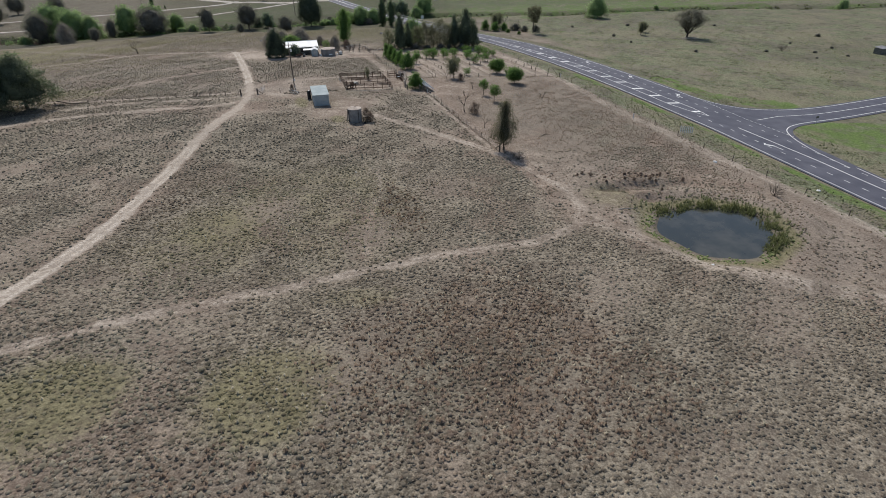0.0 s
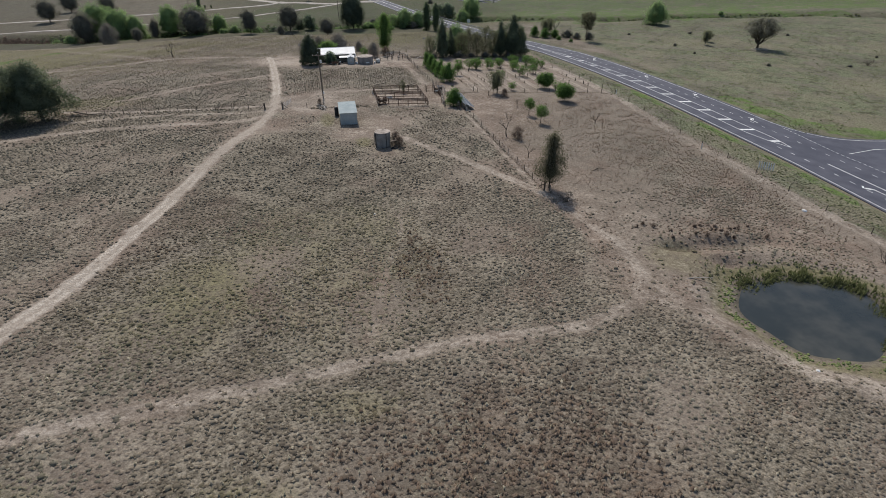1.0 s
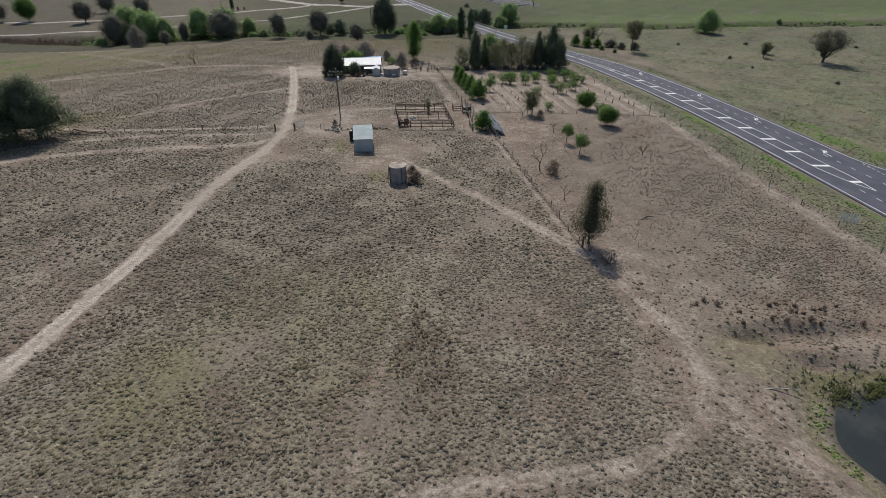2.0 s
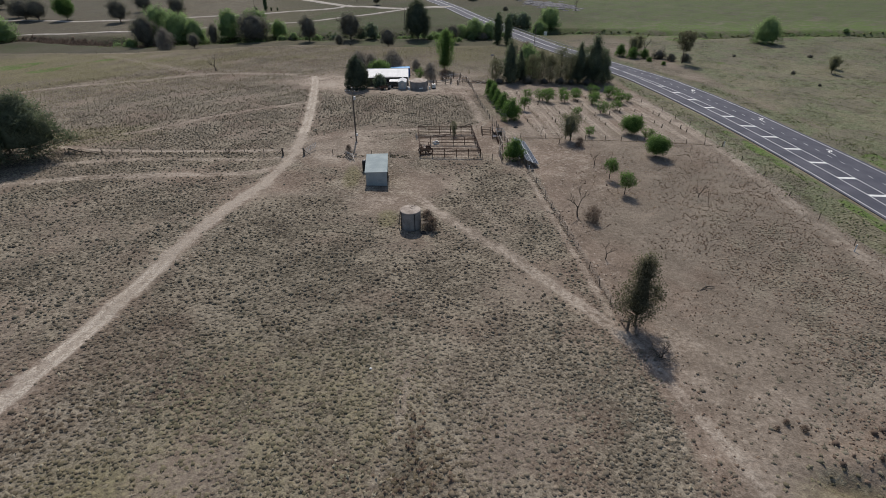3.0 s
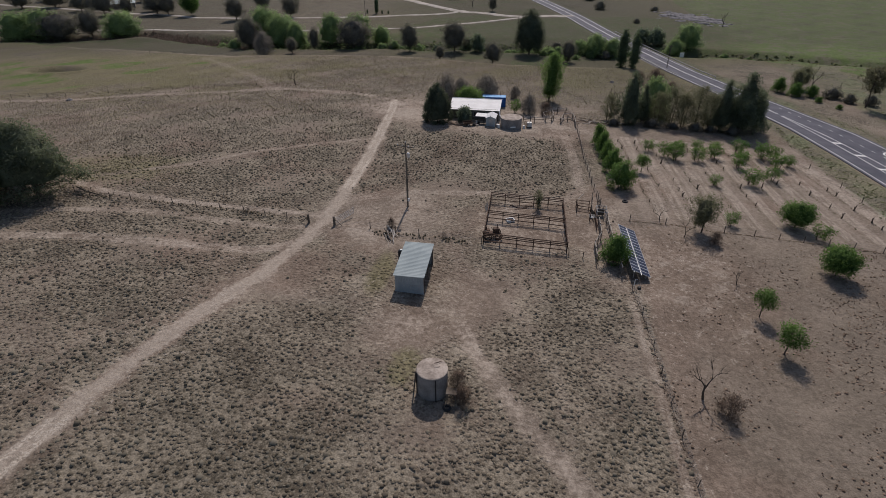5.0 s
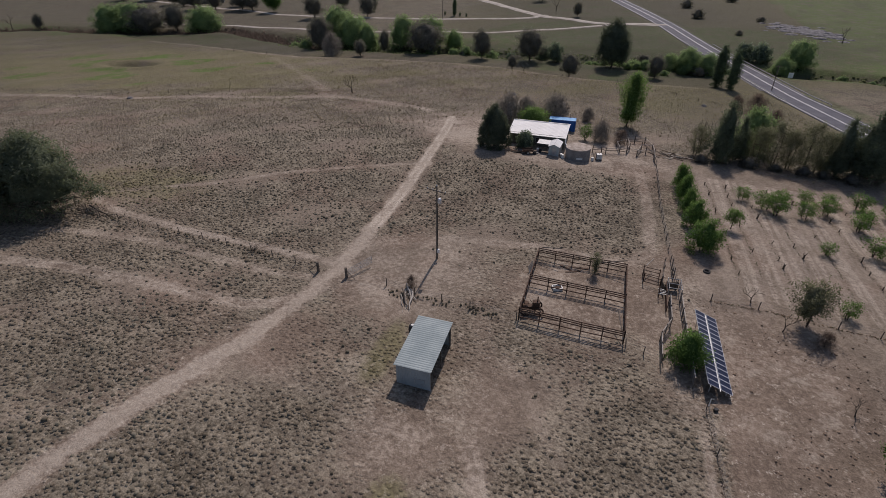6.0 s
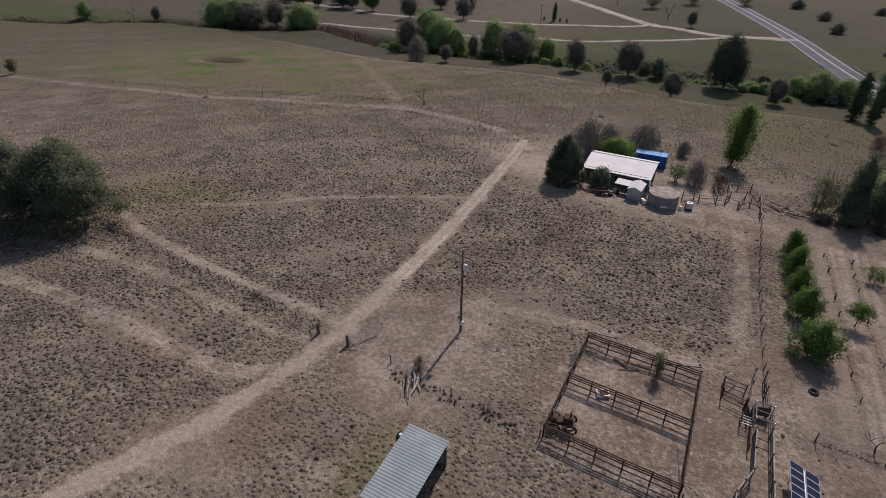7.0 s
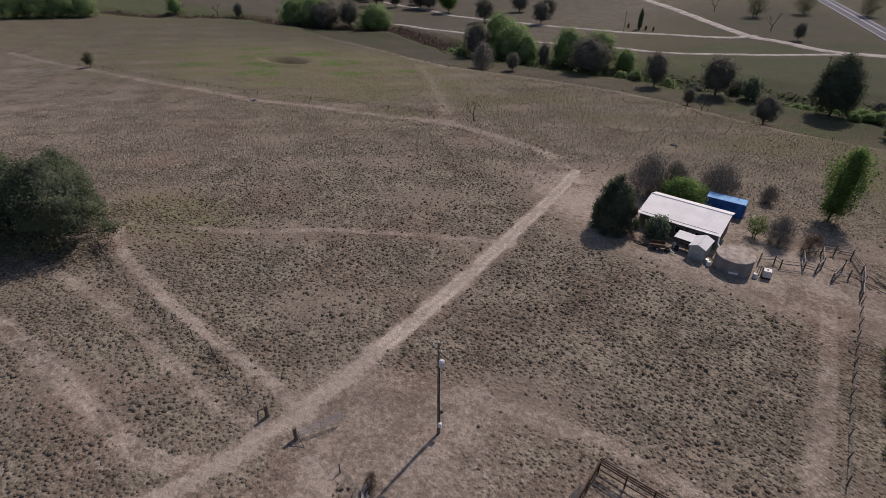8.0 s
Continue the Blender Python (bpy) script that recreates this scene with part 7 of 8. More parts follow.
# old timber yards east of the house
def timber_yards():
    t = thing("timber_yards", "broken old stockyard of weathered timber posts and rails", "stockyard", (31, 208, land_at(31, 208)))
    ox, oy, oz = t.location
    spots = [(25.5, 206.0), (28.2, 207.5), (29.6, 207.8), (31.7, 207.1), (30.2, 210.5), (32.6, 211.6), (29.7, 214.5), (34.9, 212.6), (35.2, 208.8), (35.2, 204.6), (27.5, 211.5)]
    spots += [(22.8, 205.2), (24.6, 206.6), (33.4, 216.2), (31.2, 215.4), (35.1, 206.6), (33.5, 209.4)]
    for k, (x, y) in enumerate(spots):
        z = land_at(x, y) - oz
        part("post", Build().tube([(x - ox, y - oy, z - 0.4), (x - ox + 0.05 * (k % 3 - 1), y - oy + 0.04 * (k % 2), z + 1.35 + 0.18 * (k % 3))], [0.11, 0.085], 7), M_TIMBER, t)
    for a, b, hs in ((11, 12, (0.7, 1.2)), (12, 0, (0.7, 1.2)), (0, 1, (0.7, 1.2)), (1, 2, (0.5, 0.9, 1.3)), (2, 4, (0.5, 0.9, 1.3)), (3, 5, (0.5, 0.9, 1.3)), (4, 6, (0.8, 1.3)), (6, 14, (0.5, 0.9, 1.3)), (14, 13, (0.5, 0.9, 1.3)), (13, 7, (0.5, 0.9, 1.3)), (5, 7, (1.2,)), (7, 8, (0.5, 0.9, 1.3)), (8, 15, (0.5, 0.9, 1.3)), (15, 9, (0.5, 0.9, 1.3)), (1, 10, (0.5, 0.9, 1.3)), (10, 6, (0.6, 1.1)), (3, 16, (0.6, 1.1)), (16, 8, (0.6, 1.1))):
        for h in hs:
            p, q = spots[a], spots[b]
            part("rail", Build().tube([(p[0] - ox, p[1] - oy, land_at(*p) - oz + h), (q[0] - ox, q[1] - oy, land_at(*q) - oz + h * 0.95)], [0.06, 0.05], 6), M_TIMBER if h < 1.1 else M_DEADWOOD, t)
    rng = np.random.default_rng(8)
    pile = thing("timber_heap", "heap of old timber and rubble beneath the windbreak", "timber heap", (40.5, 210.8, land_at(40.5, 210.8)))
    for k in range(34):
        x, y, a = rng.normal(0, 3.0), rng.normal(0, 0.9), rng.normal(-0.25, 0.5)
        l = rng.uniform(1.0, 3.6)
        z = land_at(40.5 + x, 210.8 + y) - pile.location.z
        part("board", Build().box((x, y, z + 0.08 + 0.05 * (k % 5)), (l, rng.uniform(0.1, 0.25), 0.07), a, rng.normal(0, 0.05)), (M_TIMBER, M_DEADWOOD, M_TIMBER, M_RUST)[k % 4], pile)


timber_yards()


# far homestead across the creek
def homestead(x, y, w, d, h, turn, roof, label):
    g = thing("homestead", label, "house", (x, y, land_at(x, y)), turn)
    part("wall", Build().box((0, 0, h / 2 - 0.2), (w, d, h + 0.4)), M_HOUSE_WALL, g)
    part("roof", Build().add([(-w / 2 - 0.5, -d / 2 - 0.5, h), (w / 2 + 0.5, -d / 2 - 0.5, h), (w / 2 + 0.5, d / 2 + 0.5, h), (-w / 2 - 0.5, d / 2 + 0.5, h), (-w / 2 + 2, 0, h + 1.8), (w / 2 - 2, 0, h + 1.8)], [(0, 1, 5, 4), (1, 2, 5), (2, 3, 4, 5), (3, 0, 4), (3, 2, 1, 0)]), roof, g)
    for k in range(3):
        part("window", Build().box((-w / 3 + k * w / 3, -d / 2 - 0.03, h * 0.55), (1.3, 0.08, 1.1)), M_RED, g)


homestead(-275, 457, 30, 12, 3.4, 34, M_ZINC_ROOF, "far grey-roofed homestead among trees")
homestead(-300, 476, 14, 8, 3.0, 34, M_WHITE_ROOF, "far pale-roofed outbuilding among trees")
plant("fruit_tree", -192, 421, 13, "upright green tree beside the far farm road", 0.75, group="homestead trees")
for x, y, h, w in ((-222, 430, 12, 1.3), (-213, 428, 12, 1.2), (-236, 446, 11, 1.1), (-312, 478, 11, 1.2), (-336, 482, 12, 1.2), (-352, 488, 11, 1.2), (-275, 490, 12, 1.2), (-305, 505, 13, 1.2), (-248, 480, 10, 1.0)):
    plant("sheoak", x, y, h, "dark tree round the far homestead", w, group="homestead trees")
# Hut-shaped block added in place of unidentified dark junk.
hut = thing("field_junk", "dark grey hut-shaped block standing for junk in the east field", "hut", (250, 179, land_at(250, 179)), 10)
part("wall", Build().box((0, 0, 1.0), (5, 3, 2.4)), M_HOUSE_WALL, hut)
part("roof", Build().sheet((-2.7, -1.7, 2.2), (5.4, 0, 0), (0, 3.4, 0.5), 20, 0.03), M_RAIL, hut)
for x, y, h, w in ((63, 439, 4.6, 1.1), (60, 480, 4.5, 1.2), (95, 440, 2.6, 1.3), (48, 520, 5, 1.2), (90, 520, 4, 1.3), (78, 395, 2.2, 1.2)):
    plant("dark_bush", x, y, h, "dark scrub on the rocky hillside beyond the bridge", w, category="bush", group="hillside scrub")

# ---- grass, rushes and tussocks ----
def tufts(name, x, y, size, height, mat, label, category, seed, blades=4, reach=1.0, c=5, dome=True, tint=None, slim=1.0):
    """Many grass tufts, joined: each a low uneven mound with stubby blades that lean out of it."""
    rng = np.random.default_rng(seed)
    n = len(x)
    z = land(x, y) - 0.03
    ca = rng.uniform(0, 2 * math.pi, (n, 1)) + np.arange(c) * 2 * math.pi / c

    def ring(scale, lift):
        r = size[:, None] * scale * rng.uniform(0.72, 1.28, (n, c))
        return np.stack([x[:, None] + r * np.cos(ca), y[:, None] + r * np.sin(ca), z[:, None] + lift * height[:, None] * rng.uniform(0.75, 1.25, (n, c))], -1)
    rings = [ring(0.95, 0.0), ring(0.72, 0.66)] if dome else [ring(0.95, 0.0)]
    tip = np.stack([x + rng.normal(0, 0.18, n) * size, y + rng.normal(0, 0.18, n) * size, z + height * rng.uniform(0.85, 1.1, n)], -1)[:, None, :]
    ba = rng.uniform(0, 2 * math.pi, (n, 1)) + np.arange(blades) * 2 * math.pi / blades + rng.normal(0, 0.4, (n, blades))
    out = reach * size[:, None] * rng.uniform(0.7, 1.4, (n, blades))
    end = np.stack([x[:, None] + out * np.cos(ba), y[:, None] + out * np.sin(ba), z[:, None] + height[:, None] * rng.uniform(0.5, 1.3, (n, blades))], -1)
    side, foot = slim * size[:, None] * rng.uniform(0.22, 0.42, (n, blades)), 0.3 * size[:, None]
    zf = np.repeat(z[:, None] + 0.3 * height[:, None], blades, 1)
    p = np.stack([x[:, None] + foot * np.cos(ba) - side * np.sin(ba), y[:, None] + foot * np.sin(ba) + side * np.cos(ba), zf], -1)
    q = np.stack([x[:, None] + foot * np.cos(ba) + side * np.sin(ba), y[:, None] + foot * np.sin(ba) - side * np.cos(ba), zf], -1)
    verts = np.concatenate([*rings, tip, p, q, end], 1)
    top = c * len(rings)
    each = top + 1 + 3 * blades
    base = (np.arange(n) * each)[:, None]
    k, l = np.arange(c), (np.arange(c) + 1) % c
    wall = [np.stack([base + k, base + l, base + c + l], -1), np.stack([base + k, base + c + l, base + c + k], -1)] if dome else []
    cap = np.stack([base + top - c + k, base + top - c + l, np.repeat(base + top, c, 1)], -1)
    b = top + 1 + np.arange(blades)
    fins = np.stack([base + b, base + b + blades, base + b + 2 * blades], -1)
    faces = np.concatenate([*wall, cap, fins], 1).reshape(-1, 3)
    me = array_mesh(name, verts.reshape(-1, 3), faces, mat)
    me.polygons.foreach_set("use_smooth", np.ones(len(faces), dtype=bool))
    if tint is not None:
        layer = me.attributes.new("tint", "FLOAT_COLOR", "POINT")
        layer.data.foreach_set("color", np.repeat(np.stack([*tint, np.ones(n)], -1), each, 0).astype(np.float32).ravel())
    return tagged(new(name, me), label, category, "", "stuff")


def scatter(seed, x0, x1, y0, y1, per, keep):
    rng = np.random.default_rng(seed)
    n = int((x1 - x0) * (y1 - y0) * per)
    x, y = rng.uniform(x0, x1, n), rng.uniform(y0, y1, n)
    k = rng.uniform(0, 1, n) < keep(x, y)
    return x[k], y[k], rng


def packed(seed, x0, x1, y0, y1, pitch, keep):
    """Plants packed side by side, loosely drawn up in the old sowing lines that run up the hill."""
    rng = np.random.default_rng(seed)
    u, v = np.meshgrid(np.arange(x0 - 5, x1 + 5, pitch), np.arange(y0, y1, pitch))
    v = v + 0.5 * pitch * (np.round(u / pitch) % 2)
    x, y = u.ravel() + rng.normal(0, 0.26 * pitch, u.size), v.ravel() + rng.normal(0, 0.36 * pitch, u.size)
    x = x + 0.05 * (y - y0)
    k = (rng.uniform(0, 1, x.size) < keep(x, y)) & (x > x0) & (x < x1)
    return x[k], y[k], rng


def tussock_keep(x, y):
    track, green, tuss, verge, orchard, damp_and_shade = covers(x, y)
    patch = np.clip(0.66 + 0.55 * wobble(x, y, 17, 9) + 0.45 * wobble(x, y, 7.3, 4) + 0.3 * wobble(x, y, 2.7, 5), 0.1, 1)
    worn = 0.8 * spot(x, y, 6, 152, 14, 9) + 0.85 * spot(x, y, 10, 143, 12, 6) + 0.75 * spot(x, y, 13, 138, 6.5, 6) + 0.85 * spot(x, y, 24.5, 150, 9, 10) + 0.85 * spot(x, y, 15, 124, 6, 9) + 0.85 * spot(x, y, 1, 141.5, 10, 3.4) + 0.85 * spot(x, y, 7, 131, 3, 9) + 0.8 * spot(x, y, 3, 126.5, 9, 2.2) + 0.8 * spot(x, y, 11, 121, 4.5, 4) + 0.95 * spot(x, y, 16, 131, 4.5, 10) + 0.8 * smooth(x, 30, 33) * smooth(y, 125, 140) + 0.7 * spot(x, y, -6, 135, 9, 12)
    patch = patch + (0.8 - patch) * 0.65 * smooth(y, 150, 190)
    patch = np.maximum(patch, 0.85 * smooth(-x, 6, 14) * smooth(y, 112, 124) * (1 - smooth(y, 176, 190)))
    return np.clip(tuss * 1.25, 0, 1) * patch * (1 - np.clip(1.7 * track, 0, 1)) * (pond_ring(x, y) > 1.35) * (1 - np.clip(worn, 0, 1))


def brown_keep(x, y):
    s = spot(x, y, 12, 37, 9, 9) + 0.5 * spot(x, y, 22, 45, 8, 6) + 0.75 * spot(x, y, 23, 34, 9, 8) + 0.5 * spot(x, y, -6, 28, 6, 5) + 0.8 * spot(x, y, 16.2, 70.5, 3, 8, 0.35) + 0.3 * spot(x, y, 27, 28, 10, 5)
    return np.clip(s, 0, 1) * np.clip(0.6 + 0.7 * wobble(x, y, 4.1, 8), 0.05, 1) * (1 - np.clip(2.2 * covers(x, y)[0], 0, 1))


def tints(x, y):
    """How green, how brown and how pale the grass is at a place."""
    green = covers(x, y)[1]
    brown = np.clip(spot(x, y, 13, 37, 11, 11) + 0.6 * spot(x, y, 22, 45, 9, 7) + spot(x, y, 16.2, 70.5, 3.2, 9, 0.35) + 0.6 * spot(x, y, -16, 78, 4, 9) + 0.85 * spot(x, y, 24, 33, 11, 9) + 0.55 * np.clip(wobble(x, y, 23, 11) - 0.25, 0, 1), 0, 1)
    pale = np.clip(0.5 * np.clip(wobble(x, y, 31, 13) - 0.1, 0, 1) + (1 - smooth(way_distance(x, y, [(15.4, 83), (15, 80), (13.2, 74), (12.0, 69), (11.2, 66), (9.5, 59)]), 0.5, 1.5)) + spot(x, y, 7.2, 131.5, 2.6, 6.5) + 0.8 * spot(x, y, 14, 119, 3, 4) + 0.7 * spot(x, y, 4, 36, 3.5, 6) + 0.5 * spot(x, y, 18, 27, 6, 3), 0, 1)
    return np.clip(1.15 * green, 0, 1), brown, pale


def hill_grass(seed, box, pitch, size, height, label, keep, dead=0.0, **more):
    x, y, rng = packed(seed, *box, pitch, keep)
    g, b, p = tints(x, y)
    grow = 0.75 + 0.5 * rng.uniform(0, 1, len(x)) ** 2 + 0.25 * wobble(x, y, 9, seed)
    tufts("tussocks", x, y, rng.uniform(*size, len(x)) * grow, rng.uniform(*height, len(x)) * grow, M_HILL, label, "grass", seed + 40, tint=(g, np.clip(b + dead, 0, 1), p), **more)


def full_keep(x, y):
    return np.clip(0.25 + 0.95 * tussock_keep(x, y), 0, 0.95) * (tussock_keep(x, y) > 0.02)


def bank_keep(x, y):
    return full_keep(x, y) * (y < np.interp(x, BANK_X, BANK_Y) - 1.5)


hill_grass(101, (-62, 78, 22, 90), 0.52, (0.17, 0.3), (0.09, 0.19), "dry grey-brown grass tussocks packed over the grazed hill", full_keep, blades=3, reach=1.15, c=4)
hill_grass(115, (-62, 39, 90, 160), 0.58, (0.16, 0.31), (0.12, 0.25), "dry brown grass tussocks round the farm shed", tussock_keep, blades=2, reach=1.1, c=4)
x, y, rng = scatter(116, -16, 44, 20, 84, 4.6, brown_keep)
tufts("tall_grass", x, y, rng.uniform(0.14, 0.28, len(x)), rng.uniform(0.2, 0.46, len(x)), M_TUFT_BROWN, "tall dead brown grass on the hill", "grass", 22, 8, 1.2, 3, False, slim=0.24)
x, y, rng = packed(130, -30, 40, 20, 86, 0.9, lambda x, y: 0.3 * tussock_keep(x, y) + 0.5 * brown_keep(x, y) + 0.6 * spot(x, y, 2, 38, 7, 10) + 0.5 * spot(x, y, 5, 66, 8, 9) + (1 - smooth(way_distance(x, y, [(15.4, 83), (15, 80), (13.2, 74), (12.0, 69), (11.2, 66)]), 0.3, 1.2)))
tufts("pale_stalks", x, y, rng.uniform(0.1, 0.2, len(x)), rng.uniform(0.2, 0.42, len(x)), M_STALK, "pale dry grass stalks standing in old sowing lines", "grass", 31, 4, 1.3, 3, False, slim=0.45)
hill_grass(102, (-62, 36, 160, 206), 0.66, (0.15, 0.29), (0.14, 0.29), "dark brown grass tussocks below the house", lambda x, y: tussock_keep(x, y) * (0.75 + 0.25 * spot(x, y, 15, 183, 20, 18)), dead=0.22, blades=2, c=4)
hill_grass(103, (-150, -62, 95, 300), 0.86, (0.15, 0.33), (0.15, 0.33), "dry grass tussocks across the west paddock", lambda x, y: bank_keep(x, y) * smooth(x, -150, -95) * (1 - smooth(y, 245, 298)) * (1 - 0.7 * spot(x, y, -140, 262, 75, 34)), dead=0.35, blades=2, c=4, dome=False)
hill_grass(104, (-62, 75, 206, 296), 0.86, (0.16, 0.34), (0.17, 0.36), "dry grass tussocks behind the house", bank_keep, dead=0.5, blades=2, c=4, dome=False)


def slope_keep(x, y):
    patch = 0.6 * spot(x, y, 58, 76, 8, 3) + np.clip(0.3 + 0.9 * wobble(x, y, 21, 3), 0.03, 1) * 0.45 + 0.85 * spot(x, y, 71, 108, 13, 38) * np.clip(0.6 + 0.7 * wobble(x, y, 9, 5), 0, 1)
    return np.clip(patch, 0, 1) * (pond_ring(x, y) > 1.5) * (1 - np.clip(1.5 * covers(x, y)[0], 0, 1))


x, y, rng = scatter(105, 39, 84, 30, 155, 5.2, slope_keep)
tufts("tussocks", x, y, 0.07 + 0.16 * rng.uniform(0, 1, len(x)) ** 2, rng.uniform(0.06, 0.2, len(x)), M_TUFT_BROWN, "sparse dark tussocks on the dry slope", "grass", 5, 3)
# Tightly packed dark weeds that also stand for the fence's shadow line.
x, y, rng = scatter(119, 37, 40.5, 91, 136, 16.0, lambda x, y: 1 - smooth(way_distance(x, y, [(38.0, 136), (38.6, 125), (39, 113), (39.2, 103), (39.4, 91.5)]), 0.12, 0.5))
tufts("fence_weeds", x, y, rng.uniform(0.05, 0.11, len(x)), rng.uniform(0.04, 0.12, len(x)), M_GULLY, "dark dry weeds and painted shadow line along the long wire fence", "weeds", 25, 3)


def verge_keep(x, y):
    w, e = road_edges(y)
    near = ((x < w - 1.6) | (x > e + 1.6)) & (x < e + 9) & (on_road(x, y) < 0.75)
    return near * np.clip(covers(x, y)[3], 0, 1)


x, y, rng = scatter(106, 82, 150, 30, 240, 0.6, verge_keep)
tufts("verge_grass", x, y, rng.uniform(0.12, 0.3, len(x)), rng.uniform(0.1, 0.24, len(x)), M_STRAW, "long straw-coloured and green grass on the road verge", "grass", 6)
x, y, rng = scatter(107, 118, 260, 120, 320, 0.7, lambda x, y: (on_road(x, y) < 0.3) * np.clip(0.3 + 0.9 * wobble(x, y, 31, 6) + 0.6 * wobble(x, y, 9, 4), 0.02, 1))
tufts("field_grass", x, y, 0.15 + 0.5 * rng.uniform(0, 1, len(x)) ** 3, rng.uniform(0.06, 0.22, len(x)), M_STRAW, "uneven olive pasture grass in the east field", "grass", 7, 1, 1.0, 3)


def rush_keep(x, y):
    r = pond_ring(x, y)
    a = np.arctan2(y - POND[1], x - POND[0])
    side = smooth(np.cos(a - 0.45), -0.4, 0.25)
    return np.exp(-((r - 1.03) / 0.13) ** 2) * side * np.clip(0.6 + 0.9 * wobble(x, y, 5.3, 2) + 0.5 * wobble(x, y, 2.3, 1), 0.06, 1)


x, y, rng = scatter(108, 44, 74, 42, 72, 48.0, rush_keep)
tufts("rushes", x, y, rng.uniform(0.07, 0.17, len(x)), rng.uniform(0.2, 0.7, len(x)) * (1 + 0.7 * wobble(x, y, 6.7, 3)), M_REED, "dense dark green rushes round the dam's edge", "rushes", 8, 10, 1.7, 4, False, slim=0.4)
x, y, rng = scatter(117, 44, 74, 42, 72, 14.0, lambda x, y: np.exp(-((pond_ring(x, y) - 1.14) / 0.09) ** 2) * (1 - smooth(np.cos(np.arctan2(y - POND[1], x - POND[0]) - 0.75), -0.4, 0.6)) * np.clip(0.6 + 0.9 * wobble(x, y, 6.1, 6), 0.0, 1))
tufts("bank_grass", x, y, rng.uniform(0.1, 0.24, len(x)), rng.uniform(0.06, 0.2, len(x)), M_GREEN_TUFT, "short bright green grass on the dam's shore", "grass", 23, 3)
x, y, rng = scatter(109, 44, 76, 40, 76, 5.0, lambda x, y: 0.8 * np.exp(-((pond_ring(x, y) - 1.36) / 0.17) ** 2) * smooth(np.cos(np.arctan2(y - POND[1], x - POND[0]) - 0.9), -0.3, 0.5) * np.clip(0.6 + 0.8 * wobble(x, y, 3.7, 7), 0.05, 1))
tufts("bank_weeds", x, y, rng.uniform(0.1, 0.24, len(x)), rng.uniform(0.15, 0.5, len(x)), M_STRAW, "olive and straw-coloured weeds on the dam bank", "weeds", 9, 8, 1.3, 4, False, slim=0.5)
x, y, rng = scatter(133, 53.6, 57.4, 58.2, 62.6, 26.0, lambda x, y: spot(x, y, 55.5, 60.4, 1.0, 1.5, 0.6) * np.clip(0.5 + 0.9 * wobble(x, y, 1.3, 2), 0, 1))
weed = tufts("pond_weed", x, y, rng.uniform(0.06, 0.16, len(x)), rng.uniform(0.03, 0.08, len(x)), M_REED, "pale green weed floating on the dam", "water plants", 35, 3, 1.5, 4)
weed.location.z = POND_Z - 0.02 - float(np.mean(land(x, y)))
x, y, rng = scatter(110, -130, 60, 306, 345, 0.8, lambda x, y: 1 - smooth(way_distance(x, y, CREEK), 4, 12))
tufts("creek_rushes", x, y, rng.uniform(0.25, 0.6, len(x)), rng.uniform(0.15, 0.6, len(x)), M_GREEN_TUFT, "rank green growth along the creek bed", "rushes", 10)
x, y, rng = scatter(131, -380, -100, 270, 366, 1.2, lambda x, y: 1 - smooth(way_distance(x, y, CREEK), 3, 7))
tufts("creek_reeds", x, y, rng.uniform(0.3, 0.7, len(x)), rng.uniform(0.6, 1.5, len(x)), M_GULLY, "dark brown dead reeds in the creek gully", "reeds", 32, 5, 1.2, 3, False)
x, y, rng = scatter(132, 48, 68, 69, 79, 0.4, lambda x, y: 0.5 * spot(x, y, 58, 74.5, 9, 2.6) + 0.5 * spot(x, y, 50, 78.5, 2.2, 0.8))
tufts("bank_weeds", x, y, rng.uniform(0.15, 0.42, len(x)), rng.uniform(0.2, 0.55, len(x)), M_GULLY, "dark dead weeds along the low scarp above the dam", "weeds", 33, 6, 1.2, 4)
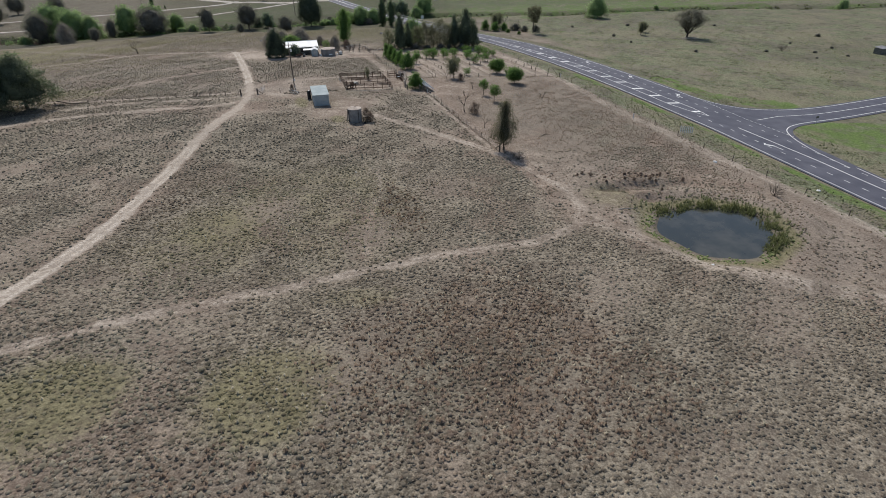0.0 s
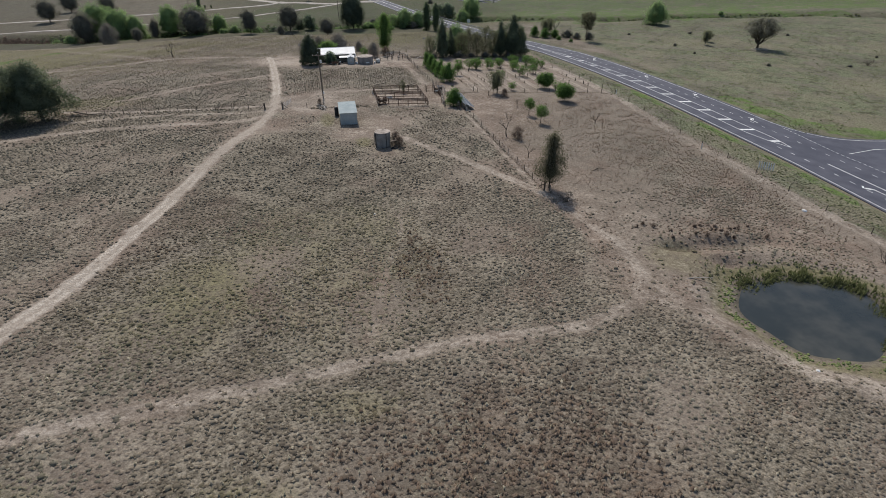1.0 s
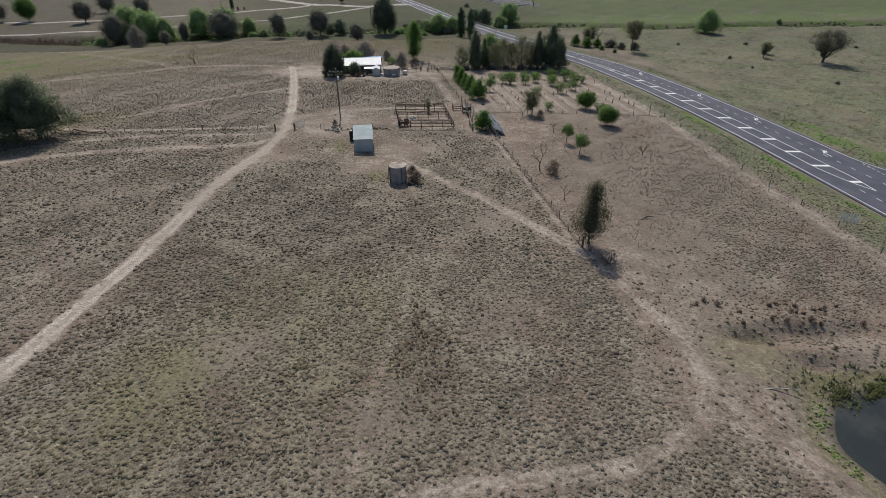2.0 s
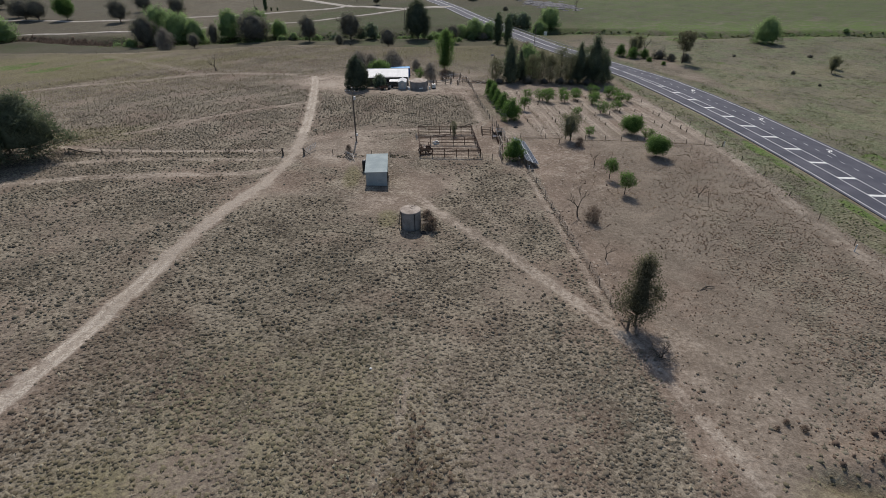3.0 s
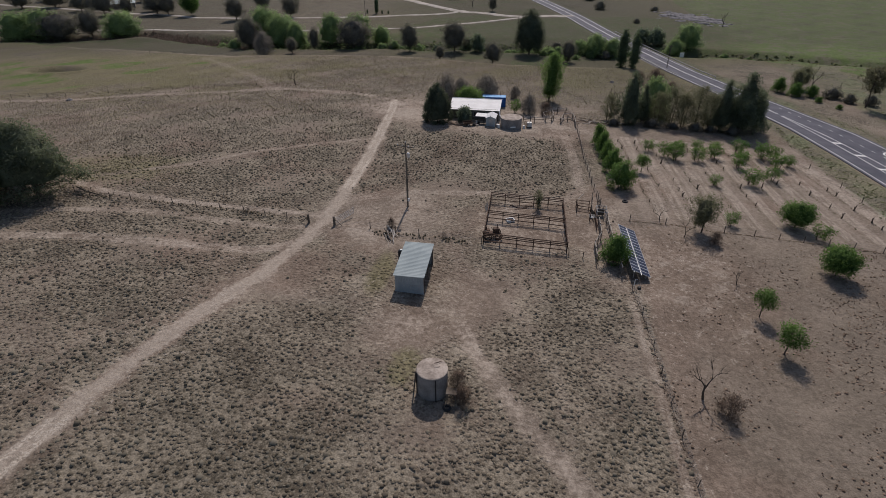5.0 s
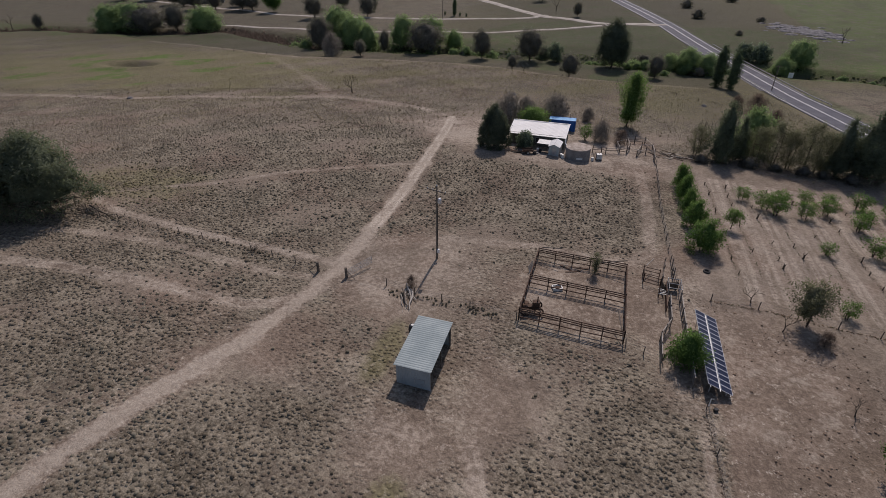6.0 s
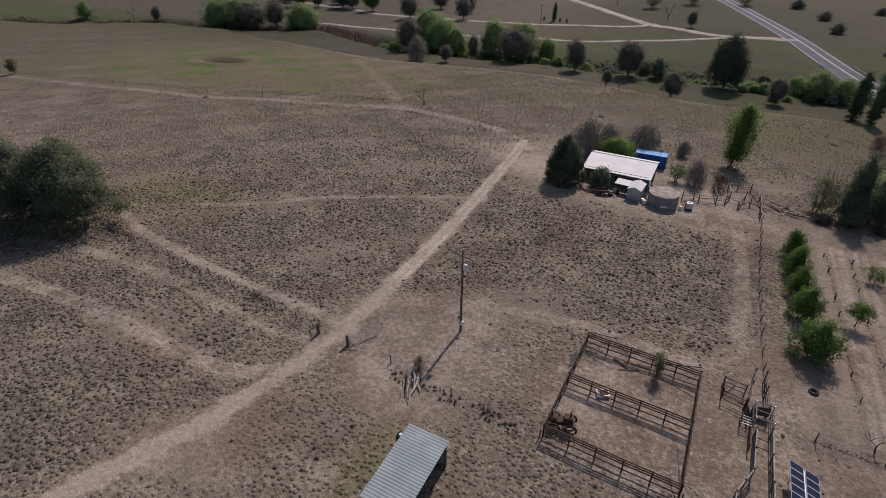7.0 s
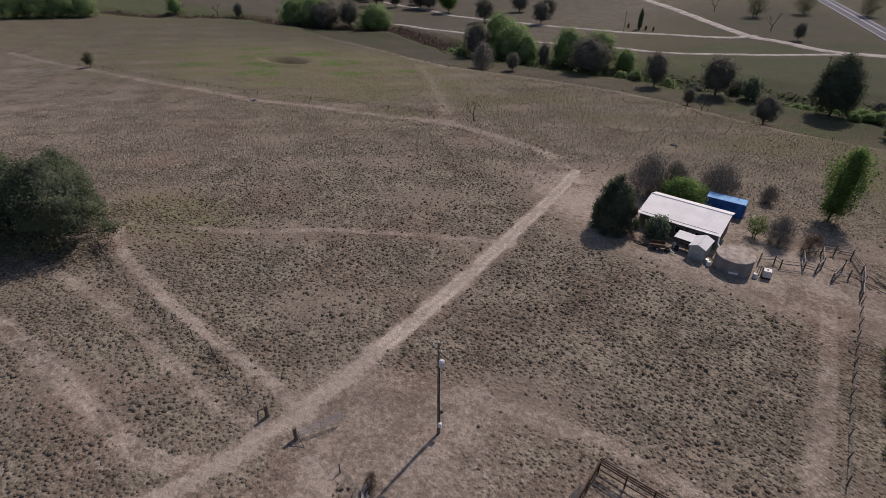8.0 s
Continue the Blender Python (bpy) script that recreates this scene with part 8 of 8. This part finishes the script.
x, y, rng = scatter(111, 2, 17, 142.2, 143.6, 3.0, lambda x, y: 0.8 + 0 * x)
tufts("fence_weeds", x, y, rng.uniform(0.1, 0.22, len(x)), rng.uniform(0.15, 0.4, len(x)), M_TUFT, "dry weeds grown through the fence", "weeds", 11)
x, y, rng = scatter(112, -50, -8, 144.6, 147.6, 1.8, lambda x, y: 1 - smooth(way_distance(x, y, [(-7.1, 144.1), (-18, 145.6), (-30, 146.2), (-45, 147), (-52, 149)]), 0.15, 0.5))
tufts("fence_weeds", x, y, rng.uniform(0.12, 0.22, len(x)), rng.uniform(0.15, 0.4, len(x)), M_TUFT, "dry weeds along the west fence", "weeds", 12)
x, y, rng = scatter(113, 92, 420, 268, 345, 0.42, lambda x, y: 1 - smooth(way_distance(x, y, CREEK), 2, 8))
tufts("creek_rushes", x, y, rng.uniform(0.4, 0.9, len(x)), rng.uniform(0.2, 0.8, len(x)), M_REED, "rank dark green growth along the east creek", "rushes", 13, 3, 1.2, 4)


def row_keep(x, y):
    """Thin weedy lines along the orchard rows and its foot fence."""
    d = way_distance(x, y, [(40.5, 155.6), (46, 156), (59, 155.4), (73, 155), (85, 154.2)])
    for x0, x1 in ORCHARD_ROWS:
        d = np.minimum(d, 0.1 + way_distance(x, y, [(x1, 162), (x0, 198)]))
    return 1 - smooth(d, 0.12, 0.4)


x, y, rng = scatter(120, 40, 86, 153.6, 156.6, 22.0, lambda x, y: 1 - smooth(way_distance(x, y, [(40.5, 155.6), (46, 156), (59, 155.4), (73, 155), (85, 154.2)]), 0.1, 0.3))
tufts("fence_weeds", x, y, rng.uniform(0.05, 0.11, len(x)), rng.uniform(0.06, 0.18, len(x)), M_TUFT_BROWN, "dark dry weeds along the orchard fence", "weeds", 26, 3, 1.0, 4)
x, y, rng = scatter(114, 40, 86, 154, 200, 9.0, row_keep)
tufts("row_weeds", x, y, rng.uniform(0.06, 0.13, len(x)), rng.uniform(0.05, 0.13, len(x)), M_TUFT_DARK, "thin dry weeds along the orchard rows", "weeds", 14)
